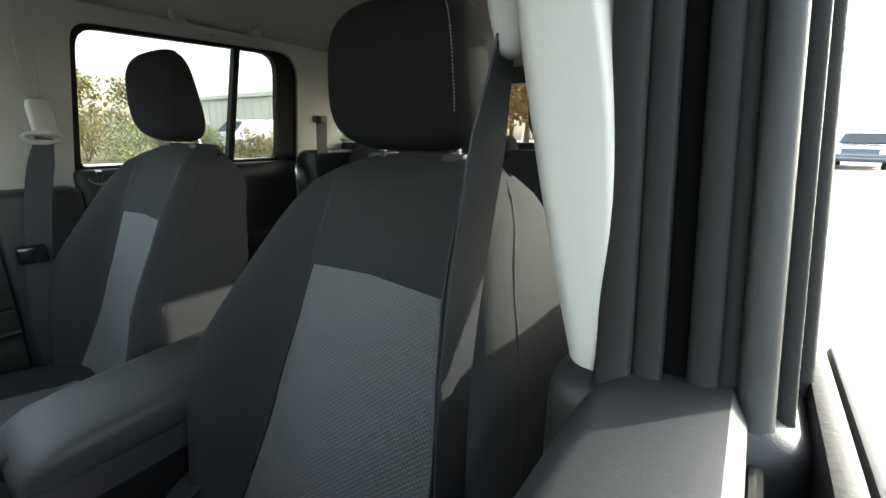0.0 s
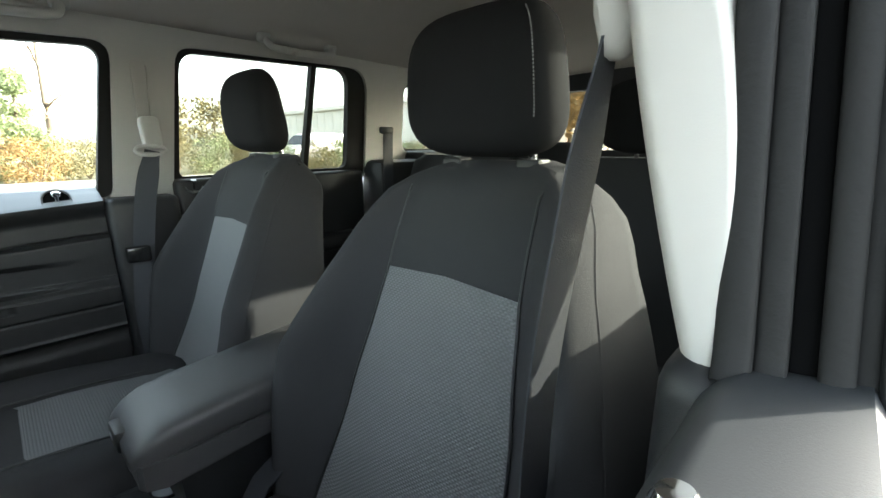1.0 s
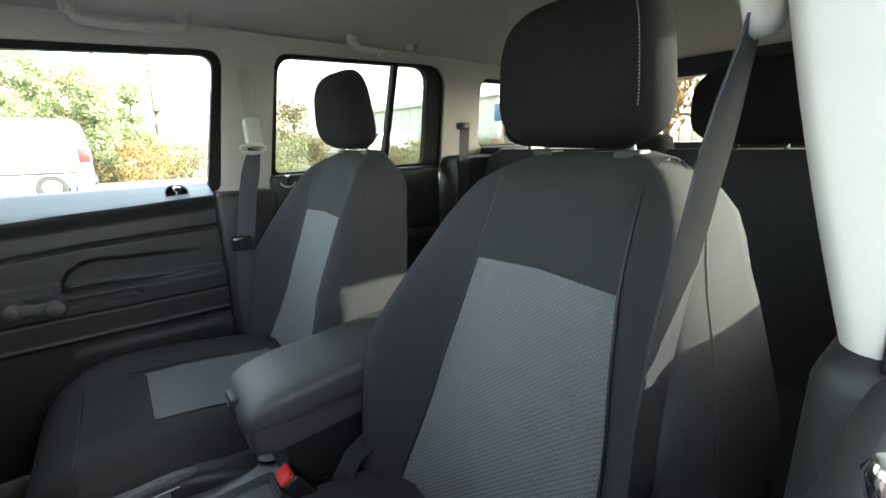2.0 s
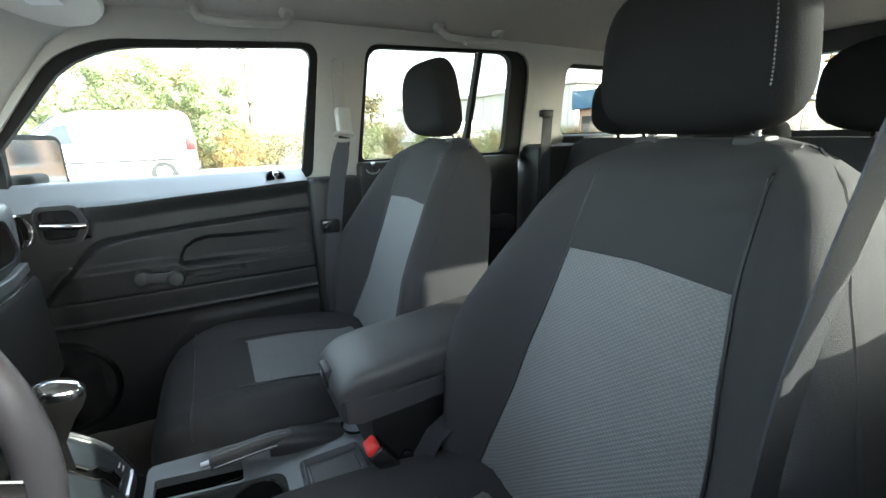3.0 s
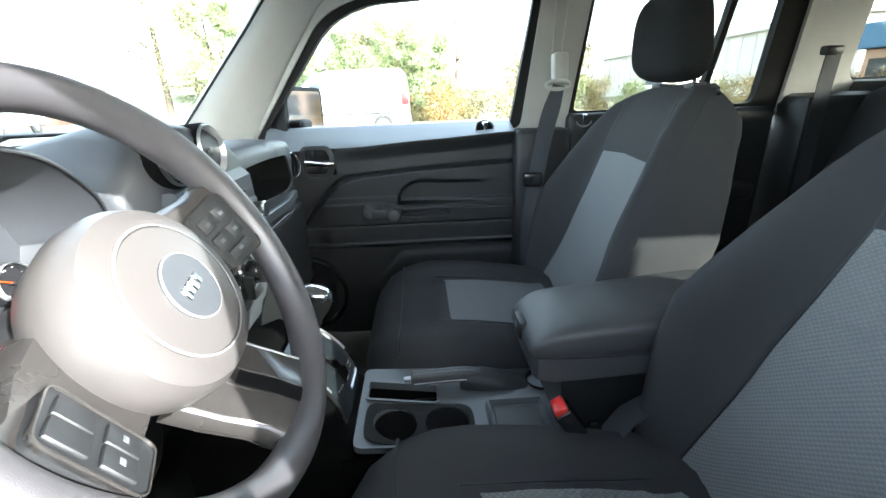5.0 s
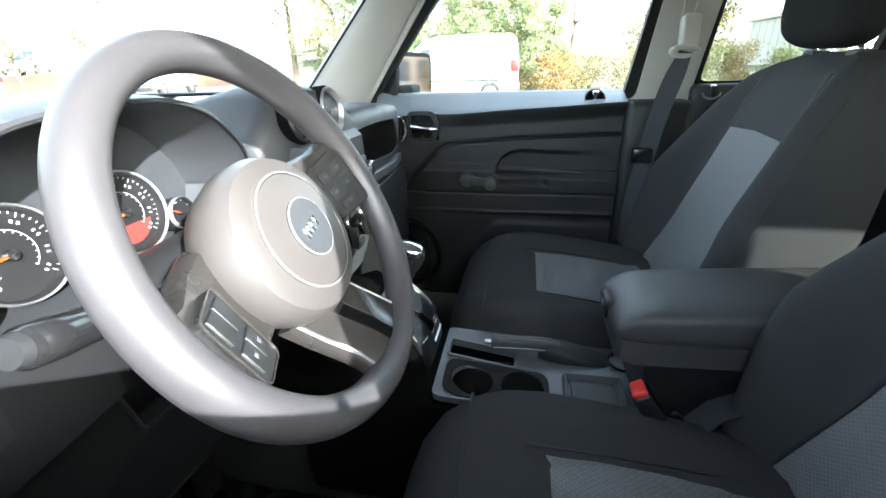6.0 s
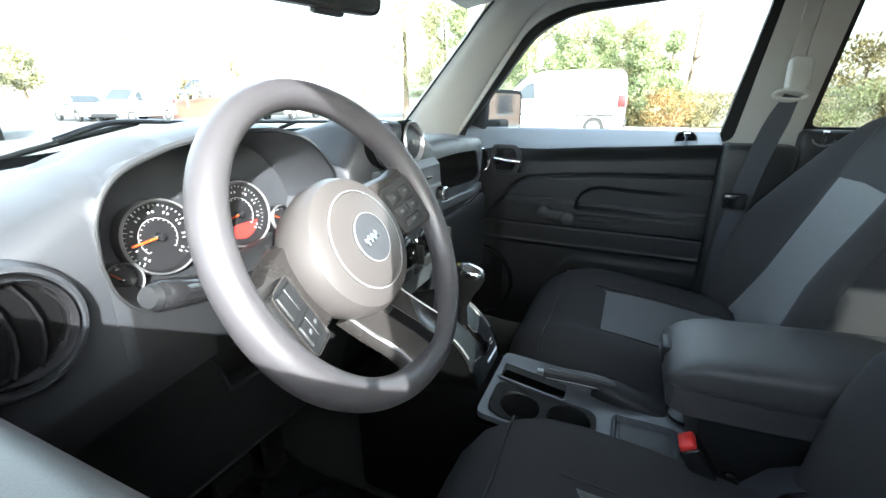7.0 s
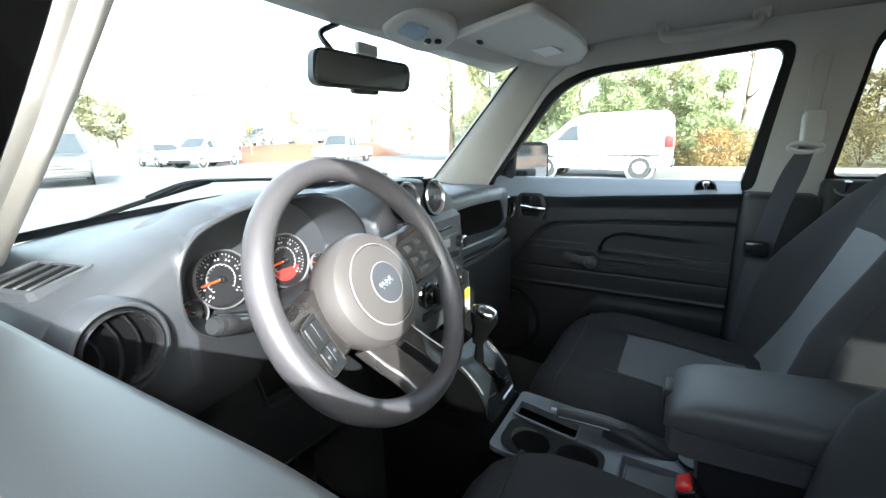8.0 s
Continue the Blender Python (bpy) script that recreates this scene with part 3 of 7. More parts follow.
    for sx in (-1, 1):
        part("post", tube([(cx + 0.010 + sx * 0.066, 0.200, 1.18), (cx + 0.010 + sx * 0.066, 0.218, 1.26)], 0.006, 10), CHROME, s, "chromed headrest post")
        part("post_sleeve", rbox((cx + 0.010 + sx * 0.066 - 0.018, 0.190, 1.198), (cx + 0.010 + sx * 0.066 + 0.018, 0.222, 1.214), 0.004, 2), DARK, s, "black plastic sleeve of a headrest post")
    return s, stitch


seat, stitch_line = seat_thing(SEAT_X)
twin = copy_thing(seat, Matrix.Translation((0.345, 0.628, 0.386)))
tagged(twin, "charcoal cloth front passenger seat with grey knit inserts")
for a, b in zip(stitch_line, stitch_line[1:]):
    for k in range(3):
        part("stitch", tube([a.lerp(b, (k + 0.15) / 3), a.lerp(b, (k + 0.75) / 3)], 0.0009, 5), KNIT, seat, "pale stitch of the headrest seam" if k == 0 else "")
tagged(seat, "charcoal cloth driver's seat with grey knit inserts")


def rear_bench():
    s = thing("rear_bench", (0, -0.44, 0.386), "dark cloth rear bench seat with three headrests", "car seat")
    for cx in (-0.33, 0.33):
        rings = []
        for z in [0.64, 0.72, 0.85, 0.98, 1.10, 1.17, 1.195]:
            w = interp(z, [(0.64, 0.30), (1.09, 0.30), (1.17, 0.28), (1.195, 0.23)])
            yc = -0.39 - 0.28 * (z - 0.62)
            ring = [Vector((cx + w * math.copysign(abs(math.cos(a)) ** 0.5, math.cos(a)), yc + 0.07 * math.copysign(abs(math.sin(a)) ** 0.6, math.sin(a)), z)) for a in [2 * math.pi * i / 28 for i in range(28)]]
            rings.append(ring)
        part("backrest", loft(rings), CLOTH, s, "", 60)
        hr = []
        for k in range(15):
            v = 0.5 - 0.5 * math.cos(math.pi * k / 14)
            q = abs(2 * v - 1)
            wk = 0.158 * (1 - q ** 3.4) ** 0.36 + 0.004
            dk = 0.05 * (1 - q ** 3) ** 0.4 + 0.003
            hr.append([Vector((cx + wk * math.copysign(abs(math.cos(a)) ** 0.6, math.cos(a)), -0.490 + dk * math.sin(a), 1.205 + 0.195 * v)) for a in [2 * math.pi * i / 24 for i in range(24)]])
        part("headrest", loft(hr), HEADCLOTH, s, "", 60)
        for sx in (-0.05, 0.05):
            part("post", tube([(cx + sx, -0.530, 1.12), (cx + sx, -0.492, 1.21)], 0.006, 8), CHROME, s)
    mid = rounded([(-0.115, 1.165), (0.115, 1.165), (0.095, 1.238), (-0.095, 1.238)], 0.022, 4)
    part("headrest", loft([[Vector((p.x * k, y, 1.165 + (p.y - 1.165) * k)) for p in mid] for y, k in ((-0.575, 0.85), (-0.562, 0.97), (-0.50, 1.0), (-0.478, 0.97), (-0.468, 0.82))]), HEADCLOTH, s, "low black centre headrest", 60)
    part("cushion", rbox((-0.64, -0.45, 0.50), (0.64, 0.05, 0.70), 0.05, 4), CLOTH, s)
    part("base", rbox((-0.60, -0.41, 0.386), (0.60, -0.01, 0.51), 0.01, 1), DARK, s)
    return s


rear_bench()

# ---- doors ----


def door_front(sign, driver):
    """A front door below its window: inner panel with armrest, pocket and speaker, and the outer skin."""
    nm = "passenger_door" if not driver else "driver_door"
    d = thing(nm, (sign * 0.72, 0.85, 0.45), "closed front door with grained dark plastic inner panel" if not driver else "closed driver's door with its window lowered", "car door", "front doors")
    sill_z = 1.128 if not driver else 1.146

    def crease(y):
        """Height of the crease that runs up from the footwell and back along the panel."""
        return interp(y, [(0.50, 1.013), (0.558, 1.011), (0.794, 1.001), (0.95, 0.989), (1.018, 0.980), (1.049, 0.969), (1.072, 0.953), (1.125, 0.898), (1.178, 0.838), (1.22, 0.79), (1.27, 0.74)])

    def lip(y):
        """Inner edge of the sloping sill: its height and half width."""
        return interp(y, [(0.50, 1.101), (0.80, 1.084), (1.00, 1.071), (1.25, 1.064)]), interp(y, [(0.96, 0.652), (1.04, 0.663), (1.25, 0.664)])

    def px(y, z):
        """Half width of the inner panel surface."""
        if driver:
            x = 0.662 - 0.015 * sm(y, 0.60, 0.80) - 0.014 * sm(z, 1.10, 1.04)
        else:
            zl, xl = lip(y)
            x = xl + (z - zl) * (0.735 - xl) / (1.128 - zl) if z > zl else xl + (0.670 - xl) * sm(z, zl, zl - 0.045)
        zc = crease(y)
        x += 0.006 * math.exp(-((z - zc) / (0.0032 + 0.003 * sm(y, 0.98, 1.04))) ** 2)
        x -= 0.011 * sm(z, zc + 0.002, zc - 0.010 - 0.010 * sm(y, 0.98, 1.04))
        # two fine steps that run along the panel and drop behind the pull recess
        fade = sm(y, 1.15, 1.09)
        z1 = 0.904 + 0.016 * sm(y, 0.855, 0.885)
        z2 = 0.877 + 0.023 * sm(y, 0.852, 0.890)
        x -= 0.0045 * (sm(z, z1 + 0.003, z1 - 0.003) + sm(z, z2 + 0.003, z2 - 0.003)) * fade
        # pull recess: deep and round at its front, fading out towards the rear
        top = interp(y, [(0.52, 0.957), (0.62, 0.957), (0.72, 0.959), (0.80, 0.963), (0.831, 0.957), (0.857, 0.941), (0.871, 0.917), (0.877, 0.893)])
        cup = sm(z, top + 0.006, top - 0.010) * sm(y, 0.880, 0.866)
        x += 0.026 * cup * sm(z, 0.890, 0.898) * sm(y, 0.56, 0.82)
        x -= 0.004 * math.exp(-((z - 0.893) / 0.003) ** 2) * sm(y, 0.735, 0.755) * sm(y, 0.866, 0.850)
        # slim finger groove under it
        x += 0.006 * sm(z, 0.853, 0.859) * sm(z, 0.876, 0.870) * sm(y, 0.712, 0.730) * sm(y, 0.872, 0.850)
        x += 0.003 * math.exp(-((z - 0.830) / 0.003) ** 2)
        x -= 0.004 * math.exp(-((z - 0.771) / 0.0035) ** 2)
        x += 0.008 * sm(z, 0.769, 0.758)
        # door pocket bulging below
        pk = sm(z, 0.745 - 0.10 * sm(y, 0.86, 0.97), 0.72 - 0.10 * sm(y, 0.86, 0.97)) * sm(y, 0.99, 0.93)
        x -= 0.010 * pk * (0.4 + 0.6 * sm(z, 0.617, 0.608))
        x += 0.02 * sm(z, 0.56, 0.45)
        # dish of the release handle
        x += 0.018 * sm(y, 1.052, 1.060) * sm(y, 1.146, 1.138) * sm(z, 0.990, 0.998) * sm(z, 1.072, 1.064)
        return x
    fine = not driver
    def rows(y):
        """Heights at which the panel's section is taken; on the fine panel they follow the lip."""
        if not fine:
            return [1.112, 1.10, 1.06, 1.0, 0.9, 0.8, 0.6, 0.44]
        zl = lip(y)[0]
        return [1.118 + (zl - 1.118) * k / 4 for k in range(4)] + [zl + 0.0006] + [zl - 0.0005 + (1.02 - zl) * k / 20 for k in range(20)] + [1.02 - 0.26 * k / 150 for k in range(150)] + [0.76 - 0.195 * k / 36 for k in range(37)] + [0.56, 0.52, 0.48, 0.44]
    rear_end = 0.455 if driver else 0.515
    ysd = [1.26 - (1.26 - rear_end) * i / (280 if fine else 60) for i in range(281 if fine else 61)]
    body = []
    for y in ysd:
        ox = 0.750 if not driver else 0.722
        # the driver's sill rounds off downwards at its rear end
        drop = 0.035 * sm(y, 0.54, 0.455) ** 2 if driver else 0.0
        wide = 0.5 if driver else 1.0
        col = [Vector((sign * ox, y, 0.44)), Vector((sign * ox, y, sill_z - 0.008))]
        top_in = px(y, 1.10)
        col += [Vector((sign * (0.742 if not driver else 0.716), y, sill_z)), Vector((sign * (top_in + 0.034 * wide), y, sill_z - 0.002 - drop * 0.3)), Vector((sign * (top_in + 0.020 * wide), y, sill_z - 0.006 - drop * 0.5)), Vector((sign * (top_in + 0.009 * wide), y, sill_z - 0.013 - drop * 0.75)), Vector((sign * (top_in + 0.002), y, sill_z - 0.022 - drop * 0.9))]
        if not driver:
            col = col[:2] + [Vector((sign * 0.745, y, sill_z)), Vector((sign * 0.736, y, sill_z - 0.001)), Vector((sign * 0.728, y, sill_z - 0.005))]
        for z in rows(y):
            col.append(Vector((sign * px(y, z), y, z - drop * (z > 1.09))))
        body.append(col)
    bm = loft(body)
    # The passenger's sill takes the colour that has the sky's sheen in it.
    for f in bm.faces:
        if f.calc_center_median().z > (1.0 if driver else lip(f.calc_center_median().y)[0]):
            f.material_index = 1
    part("inner_panel", bm, [DARK, DRIVER_SILL if driver else SILL_SHEEN], d, "grained dark plastic inner panel with a smooth sill", 35)
    # door release handle in a dished surround
    m = axis_pose((sign * 0.667, 1.097, 1.031), (-sign, 0, 0), (0, sign, 0))
    ring = rounded([(-0.050, 0.0), (-0.030, -0.048), (0.046, -0.048), (0.058, -0.030), (0.058, 0.030), (0.040, 0.050), (-0.024, 0.050)], 0.016, 4)
    part("handle_surround", plate(ring, [grow(ring, -0.005)], lambda p, dd: m @ Vector((p[0], p[1], 0.006 - dd)), 0.016), DASH, d, "dark plastic surround of the door handle")
    cupo = rounded([(-0.018, -0.036), (0.046, -0.036), (0.046, 0.036), (-0.014, 0.036), (-0.026, 0.016), (-0.030, -0.014)], 0.012, 4)
    part("surround_face", plate(grow(ring, -0.004), [cupo], lambda p, dd: m @ Vector((p[0], p[1], 0.002 - dd)), 0.012), DARK, d)
    part("handle_dish", plate(grow(cupo, 0.003), [], lambda p, dd: m @ Vector((p[0], p[1], -0.009 - dd)), 0.003), GLOSSBLACK, d)
    hp = bezier([m @ Vector((-0.040, 0.006, 0.006)), m @ Vector((-0.02, 0.004, 0.013)), m @ Vector((0.015, 0.002, 0.013)), m @ Vector((0.044, 0.000, 0.008))], 5)
    part("door_handle", sweep(hp, circle(0.005, 10, 0.007), up=(0, 0, 1)), CHROME, d, "chromed inside door handle")
    # window crank: arm and knob
    c = Vector((sign * 0.626, 0.960, 0.878))
    cm = axis_pose(c, (-sign, 0, 0), (0, 1, 0))
    crank = part("window_crank", lathe([(0.022, -0.02), (0.022, 0.002), (0.018, 0.009), (0.008, 0.012), (0.001, 0.0125)], cm, 28), PAD, d, "black plastic window winder")
    armp = [c + Vector((-sign * 0.004, 0, 0)), c + Vector((-sign * 0.012, -0.035, -0.002)), c + Vector((-sign * 0.012, -0.074, -0.005))]
    part("crank_arm", sweep(armp, rounded([(-0.006, -0.014), (0.006, -0.014), (0.006, 0.014), (-0.006, 0.014)], 0.004, 2)), PAD, crank)
    part("crank_knob", lathe([(0.016, 0), (0.020, 0.006), (0.021, 0.018), (0.017, 0.026), (0.002, 0.029)], axis_pose(c + Vector((-sign * 0.006, -0.074, -0.005)), (-sign, 0, 0), (0, 1, 0)), 24), PAD, crank)
    sp = axis_pose((sign * 0.652, 1.185, 0.605), (-sign, -0.1, 0), (0, 1, 0))
    part("speaker", lathe([(0.128, -0.05), (0.128, 0.010), (0.122, 0.016), (0.116, 0.012), (0.110, 0.002), (0.001, 0.004)], sp, 48), GLOSSBLACK, d, "round black door speaker with a glossy ring")
    # lock plunger in a chrome rimmed dish
    lp = Vector((sign * 0.688, 0.600, 1.106)) if not driver else Vector((sign * 0.689, 0.608, 1.126))
    lm = axis_pose(lp, (-sign, 0, 0.80) if not driver else (0, 0, 1), (0, 1, 0))
    dish = rounded([(-0.029, 0.020), (0.029, 0.020), (0.028, -0.008), (0.013, -0.024), (-0.013, -0.024), (-0.028, -0.008)], 0.010, 4)
    if not driver:
        part("lock_bezel", plate(dish, [grow(dish, -0.0030)], lambda p, dd: lm @ Vector((p[0], p[1], 0.012 - dd)), 0.018), SILVER, d, "bright rim of the lock recess")
    if not driver:
        part("lock_recess", plate(grow(dish, -0.004), [], lambda p, dd: lm @ Vector((p[0], p[1], 0.009 - dd)), 0.003), MATTE_SHADE, d)
    top = lp + Vector((-sign * 0.010, 0, 0.004)) if not driver else lp + Vector((0, 0, 0.012))
    kk = 0.7 if driver else 1.0
    part("lock_plunger", lathe([(r * kk, h) for r, h in ((0.004, -0.024), (0.0045, 0.006), (0.0085, 0.008), (0.009, 0.016), (0.006, 0.019), (0.001, 0.0195))], axis_pose(top + Vector((-sign * 0.006, 0, 0)), (-sign * 0.2, 0, 1)), 16), CHROME, d, "chromed lock plunger")
    # outer skin
    part("outer_skin", rbox((min(sign * 0.752, sign * 0.86), 0.42, 0.40), (max(sign * 0.752, sign * 0.86), 1.30, 1.118), 0.03, 4), BODY, d, "silver painted outer door skin")
    return d


door_front(1, False)
dd = door_front(-1, True)
# driver's door: belt mouldings outside the lowered glass
for xa, xb, za, mat, lab in ((-0.729, -0.7235, 1.128, RUBBER, "black inner glass wiper strip"), (-0.752, -0.742, 1.140, RUBBER, "black rubber glass run strip"), (-0.766, -0.754, 1.137, DARK, "dark belt moulding"), (-0.835, -0.768, 1.128, BODY, "bright outer belt edge")):
    part("belt_strip", rbox((xa, 0.40, 1.09), (xb, 1.24, za), 0.003, 2), mat, dd, lab)


def door_rear(sign):
    d = thing("rear_door", (sign * 0.72, 0.02, 0.45), "closed rear door with dark plastic inner panel", "car door", "rear doors")
    part("inner_panel", rbox((min(sign * 0.672, sign * 0.750), -0.30, 0.44), (max(sign * 0.672, sign * 0.750), 0.345, 1.140), 0.014, 3), DARK, d)
    part("armrest", rbox((min(sign * 0.61, sign * 0.68), -0.24, 0.86), (max(sign * 0.61, sign * 0.68), 0.20, 0.92), 0.02, 3), DARK, d)
    part("outer_skin", rbox((min(sign * 0.752, sign * 0.86), -0.31, 0.40), (max(sign * 0.752, sign * 0.86), 0.41, 1.118), 0.03, 4), BODY, d, "silver painted outer door skin")
    lp = Vector((sign * 0.676, 0.300, 1.118))
    lm = axis_pose(lp, (-sign, 0, 0.35), (0, 1, 0))
    dish = rounded([(-0.026, -0.018), (0.026, -0.018), (0.024, 0.010), (0.0, 0.020), (-0.024, 0.010)], 0.010, 4)
    part("lock_bezel", plate(dish, [grow(dish, -0.004)], lambda p, k: lm @ Vector((p[0], p[1], 0.004 - k)), 0.010), SILVER, d)
    part("lock_plunger", lathe([(0.004, -0.018), (0.0045, 0.006), (0.008, 0.008), (0.008, 0.014), (0.001, 0.017)], axis_pose(lp + Vector((-sign * 0.004, 0, 0.006)), (-sign * 0.2, 0, 1)), 14), CHROME, d)


door_rear(1)
door_rear(-1)
# lower dark trim of the centre pillars
for sign in (-1, 1):
    structure("trim", rbox((min(sign * 0.645, sign * 0.745), 0.345, 0.386), (max(sign * 0.645, sign * 0.745), 0.513, 1.102 if sign > 0 else 1.14), 0.018, 3), DARK, "dark plastic lower trim of the centre pillar", "pillar trim")

# ---- dashboard ----
dash = thing("dashboard", (0, 1.25, 0.6), "slate grey moulded dashboard with round vents and gauge hood", "dashboard")
# the two openings in its face, the gauge cave and the open shelf: (x, upper edge, lower edge)
CAVE = [(-0.5195, 1.102, 1.098), (-0.517, 1.126, 1.080), (-0.512, 1.140, 1.067), (-0.503, 1.154, 1.055), (-0.486, 1.167, 1.044), (-0.458, 1.176, 1.036), (-0.43, 1.182, 1.032), (-0.39, 1.186, 1.030), (-0.357, 1.187, 1.030), (-0.32, 1.186, 1.030), (-0.297, 1.183, 1.030), (-0.27, 1.175, 1.030), (-0.245, 1.162, 1.032), (-0.222, 1.143, 1.036), (-0.205, 1.122, 1.044), (-0.195, 1.104, 1.054), (-0.188, 1.085, 1.072), (-0.1855, 1.080, 1.078)]
SHELF = [(0.078, 1.072, 1.066), (0.081, 1.098, 1.045), (0.088, 1.104, 1.038), (0.15, 1.104, 1.032), (0.24, 1.101, 1.024), (0.34, 1.094, 1.015), (0.40, 1.088, 1.009), (0.425, 1.082, 1.008), (0.445, 1.066, 1.010), (0.462, 1.040, 1.014), (0.470, 1.026, 1.020)]


CAVE = sorted({round(v.x, 5): tuple(v) for v in bezier(CAVE, 4)}.values())
SHELF = sorted({round(v.x, 5): tuple(v) for v in bezier(SHELF, 2)}.values())


def opening(x):
    for table in (CAVE, SHELF):
        if table[0][0] <= x <= table[-1][0]:
            for a, b in zip(table, table[1:]):
                if x <= b[0]:
                    t = (x - a[0]) / (b[0] - a[0])
                    return a[1] + (b[1] - a[1]) * t, a[2] + (b[2] - a[2]) * t, True
    return (1.09, 1.09, False) if x < 0 else (1.06, 1.06, False)


def nose(x):
    return interp(x, [(-0.70, 1.112), (-0.64, 1.096), (-0.58, 1.088), (-0.50, 1.098), (-0.40, 1.106), (-0.28, 1.106), (-0.21, 1.112), (-0.175, 1.128), (-0.150, 1.118), (-0.135, 1.096), (-0.10, 1.092), (0.04, 1.088), (0.10, 1.090), (0.30, 1.100), (0.47, 1.128), (0.56, 1.150), (0.64, 1.185), (0.70, 1.23)])


def crown(x):
    return interp(x, [(-0.70, 1.092), (-0.64, 1.112), (-0.58, 1.132), (-0.53, 1.152), (-0.49, 1.170), (-0.44, 1.190), (-0.36, 1.198), (-0.29, 1.193), (-0.24, 1.172), (-0.215, 1.152), (-0.185, 1.124), (-0.160, 1.128), (-0.142, 1.176), (-0.12, 1.188), (-0.06, 1.190), (0.02, 1.180), (0.05, 1.158), (0.08, 1.142), (0.3, 1.136), (0.45, 1.122), (0.56, 1.112), (0.64, 1.098), (0.70, 1.08)])


def dash_profile(x):
    """Section of the dashboard at x, from the windscreen edge round to the knees."""
    tip = 1.47 + 0.16 * (1 - (x / 0.70) ** 2)
    ny, tz = nose(x), crown(x)
    up, dn, is_open = opening(x)
    back = ny + (0.125 if is_open and x < 0 else 0.15 if is_open else 0.0006)
    low_y = interp(x, [(-0.70, 1.14), (-0.15, 1.16), (0.1, 1.17), (0.70, 1.22)])
    far = min(tz, 1.132 + 0.25 * (tz - 1.132))
    up0 = max(up + 0.004, min(tz - 0.03, up + 0.03))
    pts = [(tip, 1.098), (tip - 0.035, 1.112 + 0.022 * (1 - (x / 0.70) ** 2)), ((tip + ny) / 2 + 0.03, far), (ny + 0.15, 0.4 * far + 0.6 * tz), (ny + 0.075, tz), (ny + 0.025, tz - 0.003), (ny + 0.008, tz - 0.009), (ny + 0.001, max(up0, tz - 0.022)),
           (ny, up), (back, up), (back, dn), (ny, dn), (ny + 0.004, min(dn - 0.006, 1.00)), (ny + 0.014, 0.96), (max(ny, low_y) + 0.03, 0.93), (low_y + 0.06, 0.86), (low_y + 0.12, 0.74), (low_y + 0.22, 0.66), (1.50, 0.70), (1.52, 1.0)]
    return [Vector((x, y, z)) for y, z in pts]


xs = sorted({round(-0.70 + 0.02 * i, 4) for i in range(70)} | {c[0] for c in CAVE + SHELF} | {CAVE[0][0] - 0.0006, CAVE[-1][0] + 0.0006, SHELF[0][0] - 0.0006, SHELF[-1][0] + 0.0006, 0.695})
bm = loft([dash_profile(x) for x in xs])
# Dark lower face; left of x -0.15 it reaches higher, standing in for shade.
for f in bm.faces:
    c = f.calc_center_median()
    if c.z < (1.03 if c.x < -0.15 else 0.99) and c.y < 1.4:
        f.material_index = 1
part("body", bm, [DASH, DARK], dash, "slate grey grained dashboard moulding, dark below", 50)


def liner(name, table, mat, lab, y0, y1, shrink):
    """Dark lining of an opening: a sleeve that narrows to its back plate."""
    loop = [(a, u) for a, u, d in table] + [(a, d) for a, u, d in reversed(table)]
    mx, mz = sum(p[0] for p in loop) / len(loop), sum(p[1] for p in loop) / len(loop)
    rings = [[Vector((mx + (p[0] - mx) * k, nose(p[0]) * (1 - blend) + (1.10 if blend else 0) + y if blend else nose(p[0]) + y, mz + (p[1] - mz) * k)) for p in loop] for y, k, blend in ((y0, 0.985, 0), ((y0 + y1) / 2, 0.5 + 0.49 * (1 + shrink) / 2, 0), (y1, shrink, 1))]
    bm = loft(rings, cap=False)
    bm.verts.ensure_lookup_table()
    bm.faces.new(bm.verts[-len(loop):])
    return part(name, bm, mat, dash, lab, 40)


liner("gauge_shroud", CAVE, DASH, "dark sleeve round the gauges", 0.003, 0.105, 0.88)
liner("shelf_recess", SHELF, GLOSSBLACK, "open black dashboard shelf", 0.004, 0.13, 0.93)
rim = [(a, u) for a, u, d in CAVE] + [(a, d) for a, u, d in reversed(CAVE)]
part("cave_edge", tube([Vector((x, nose(x) - 0.0006, z)) for x, z in rim], 0.0014, 6, closed=True, up=(0, 1, 0)), DARK, dash, "fine raised edge round the gauges")


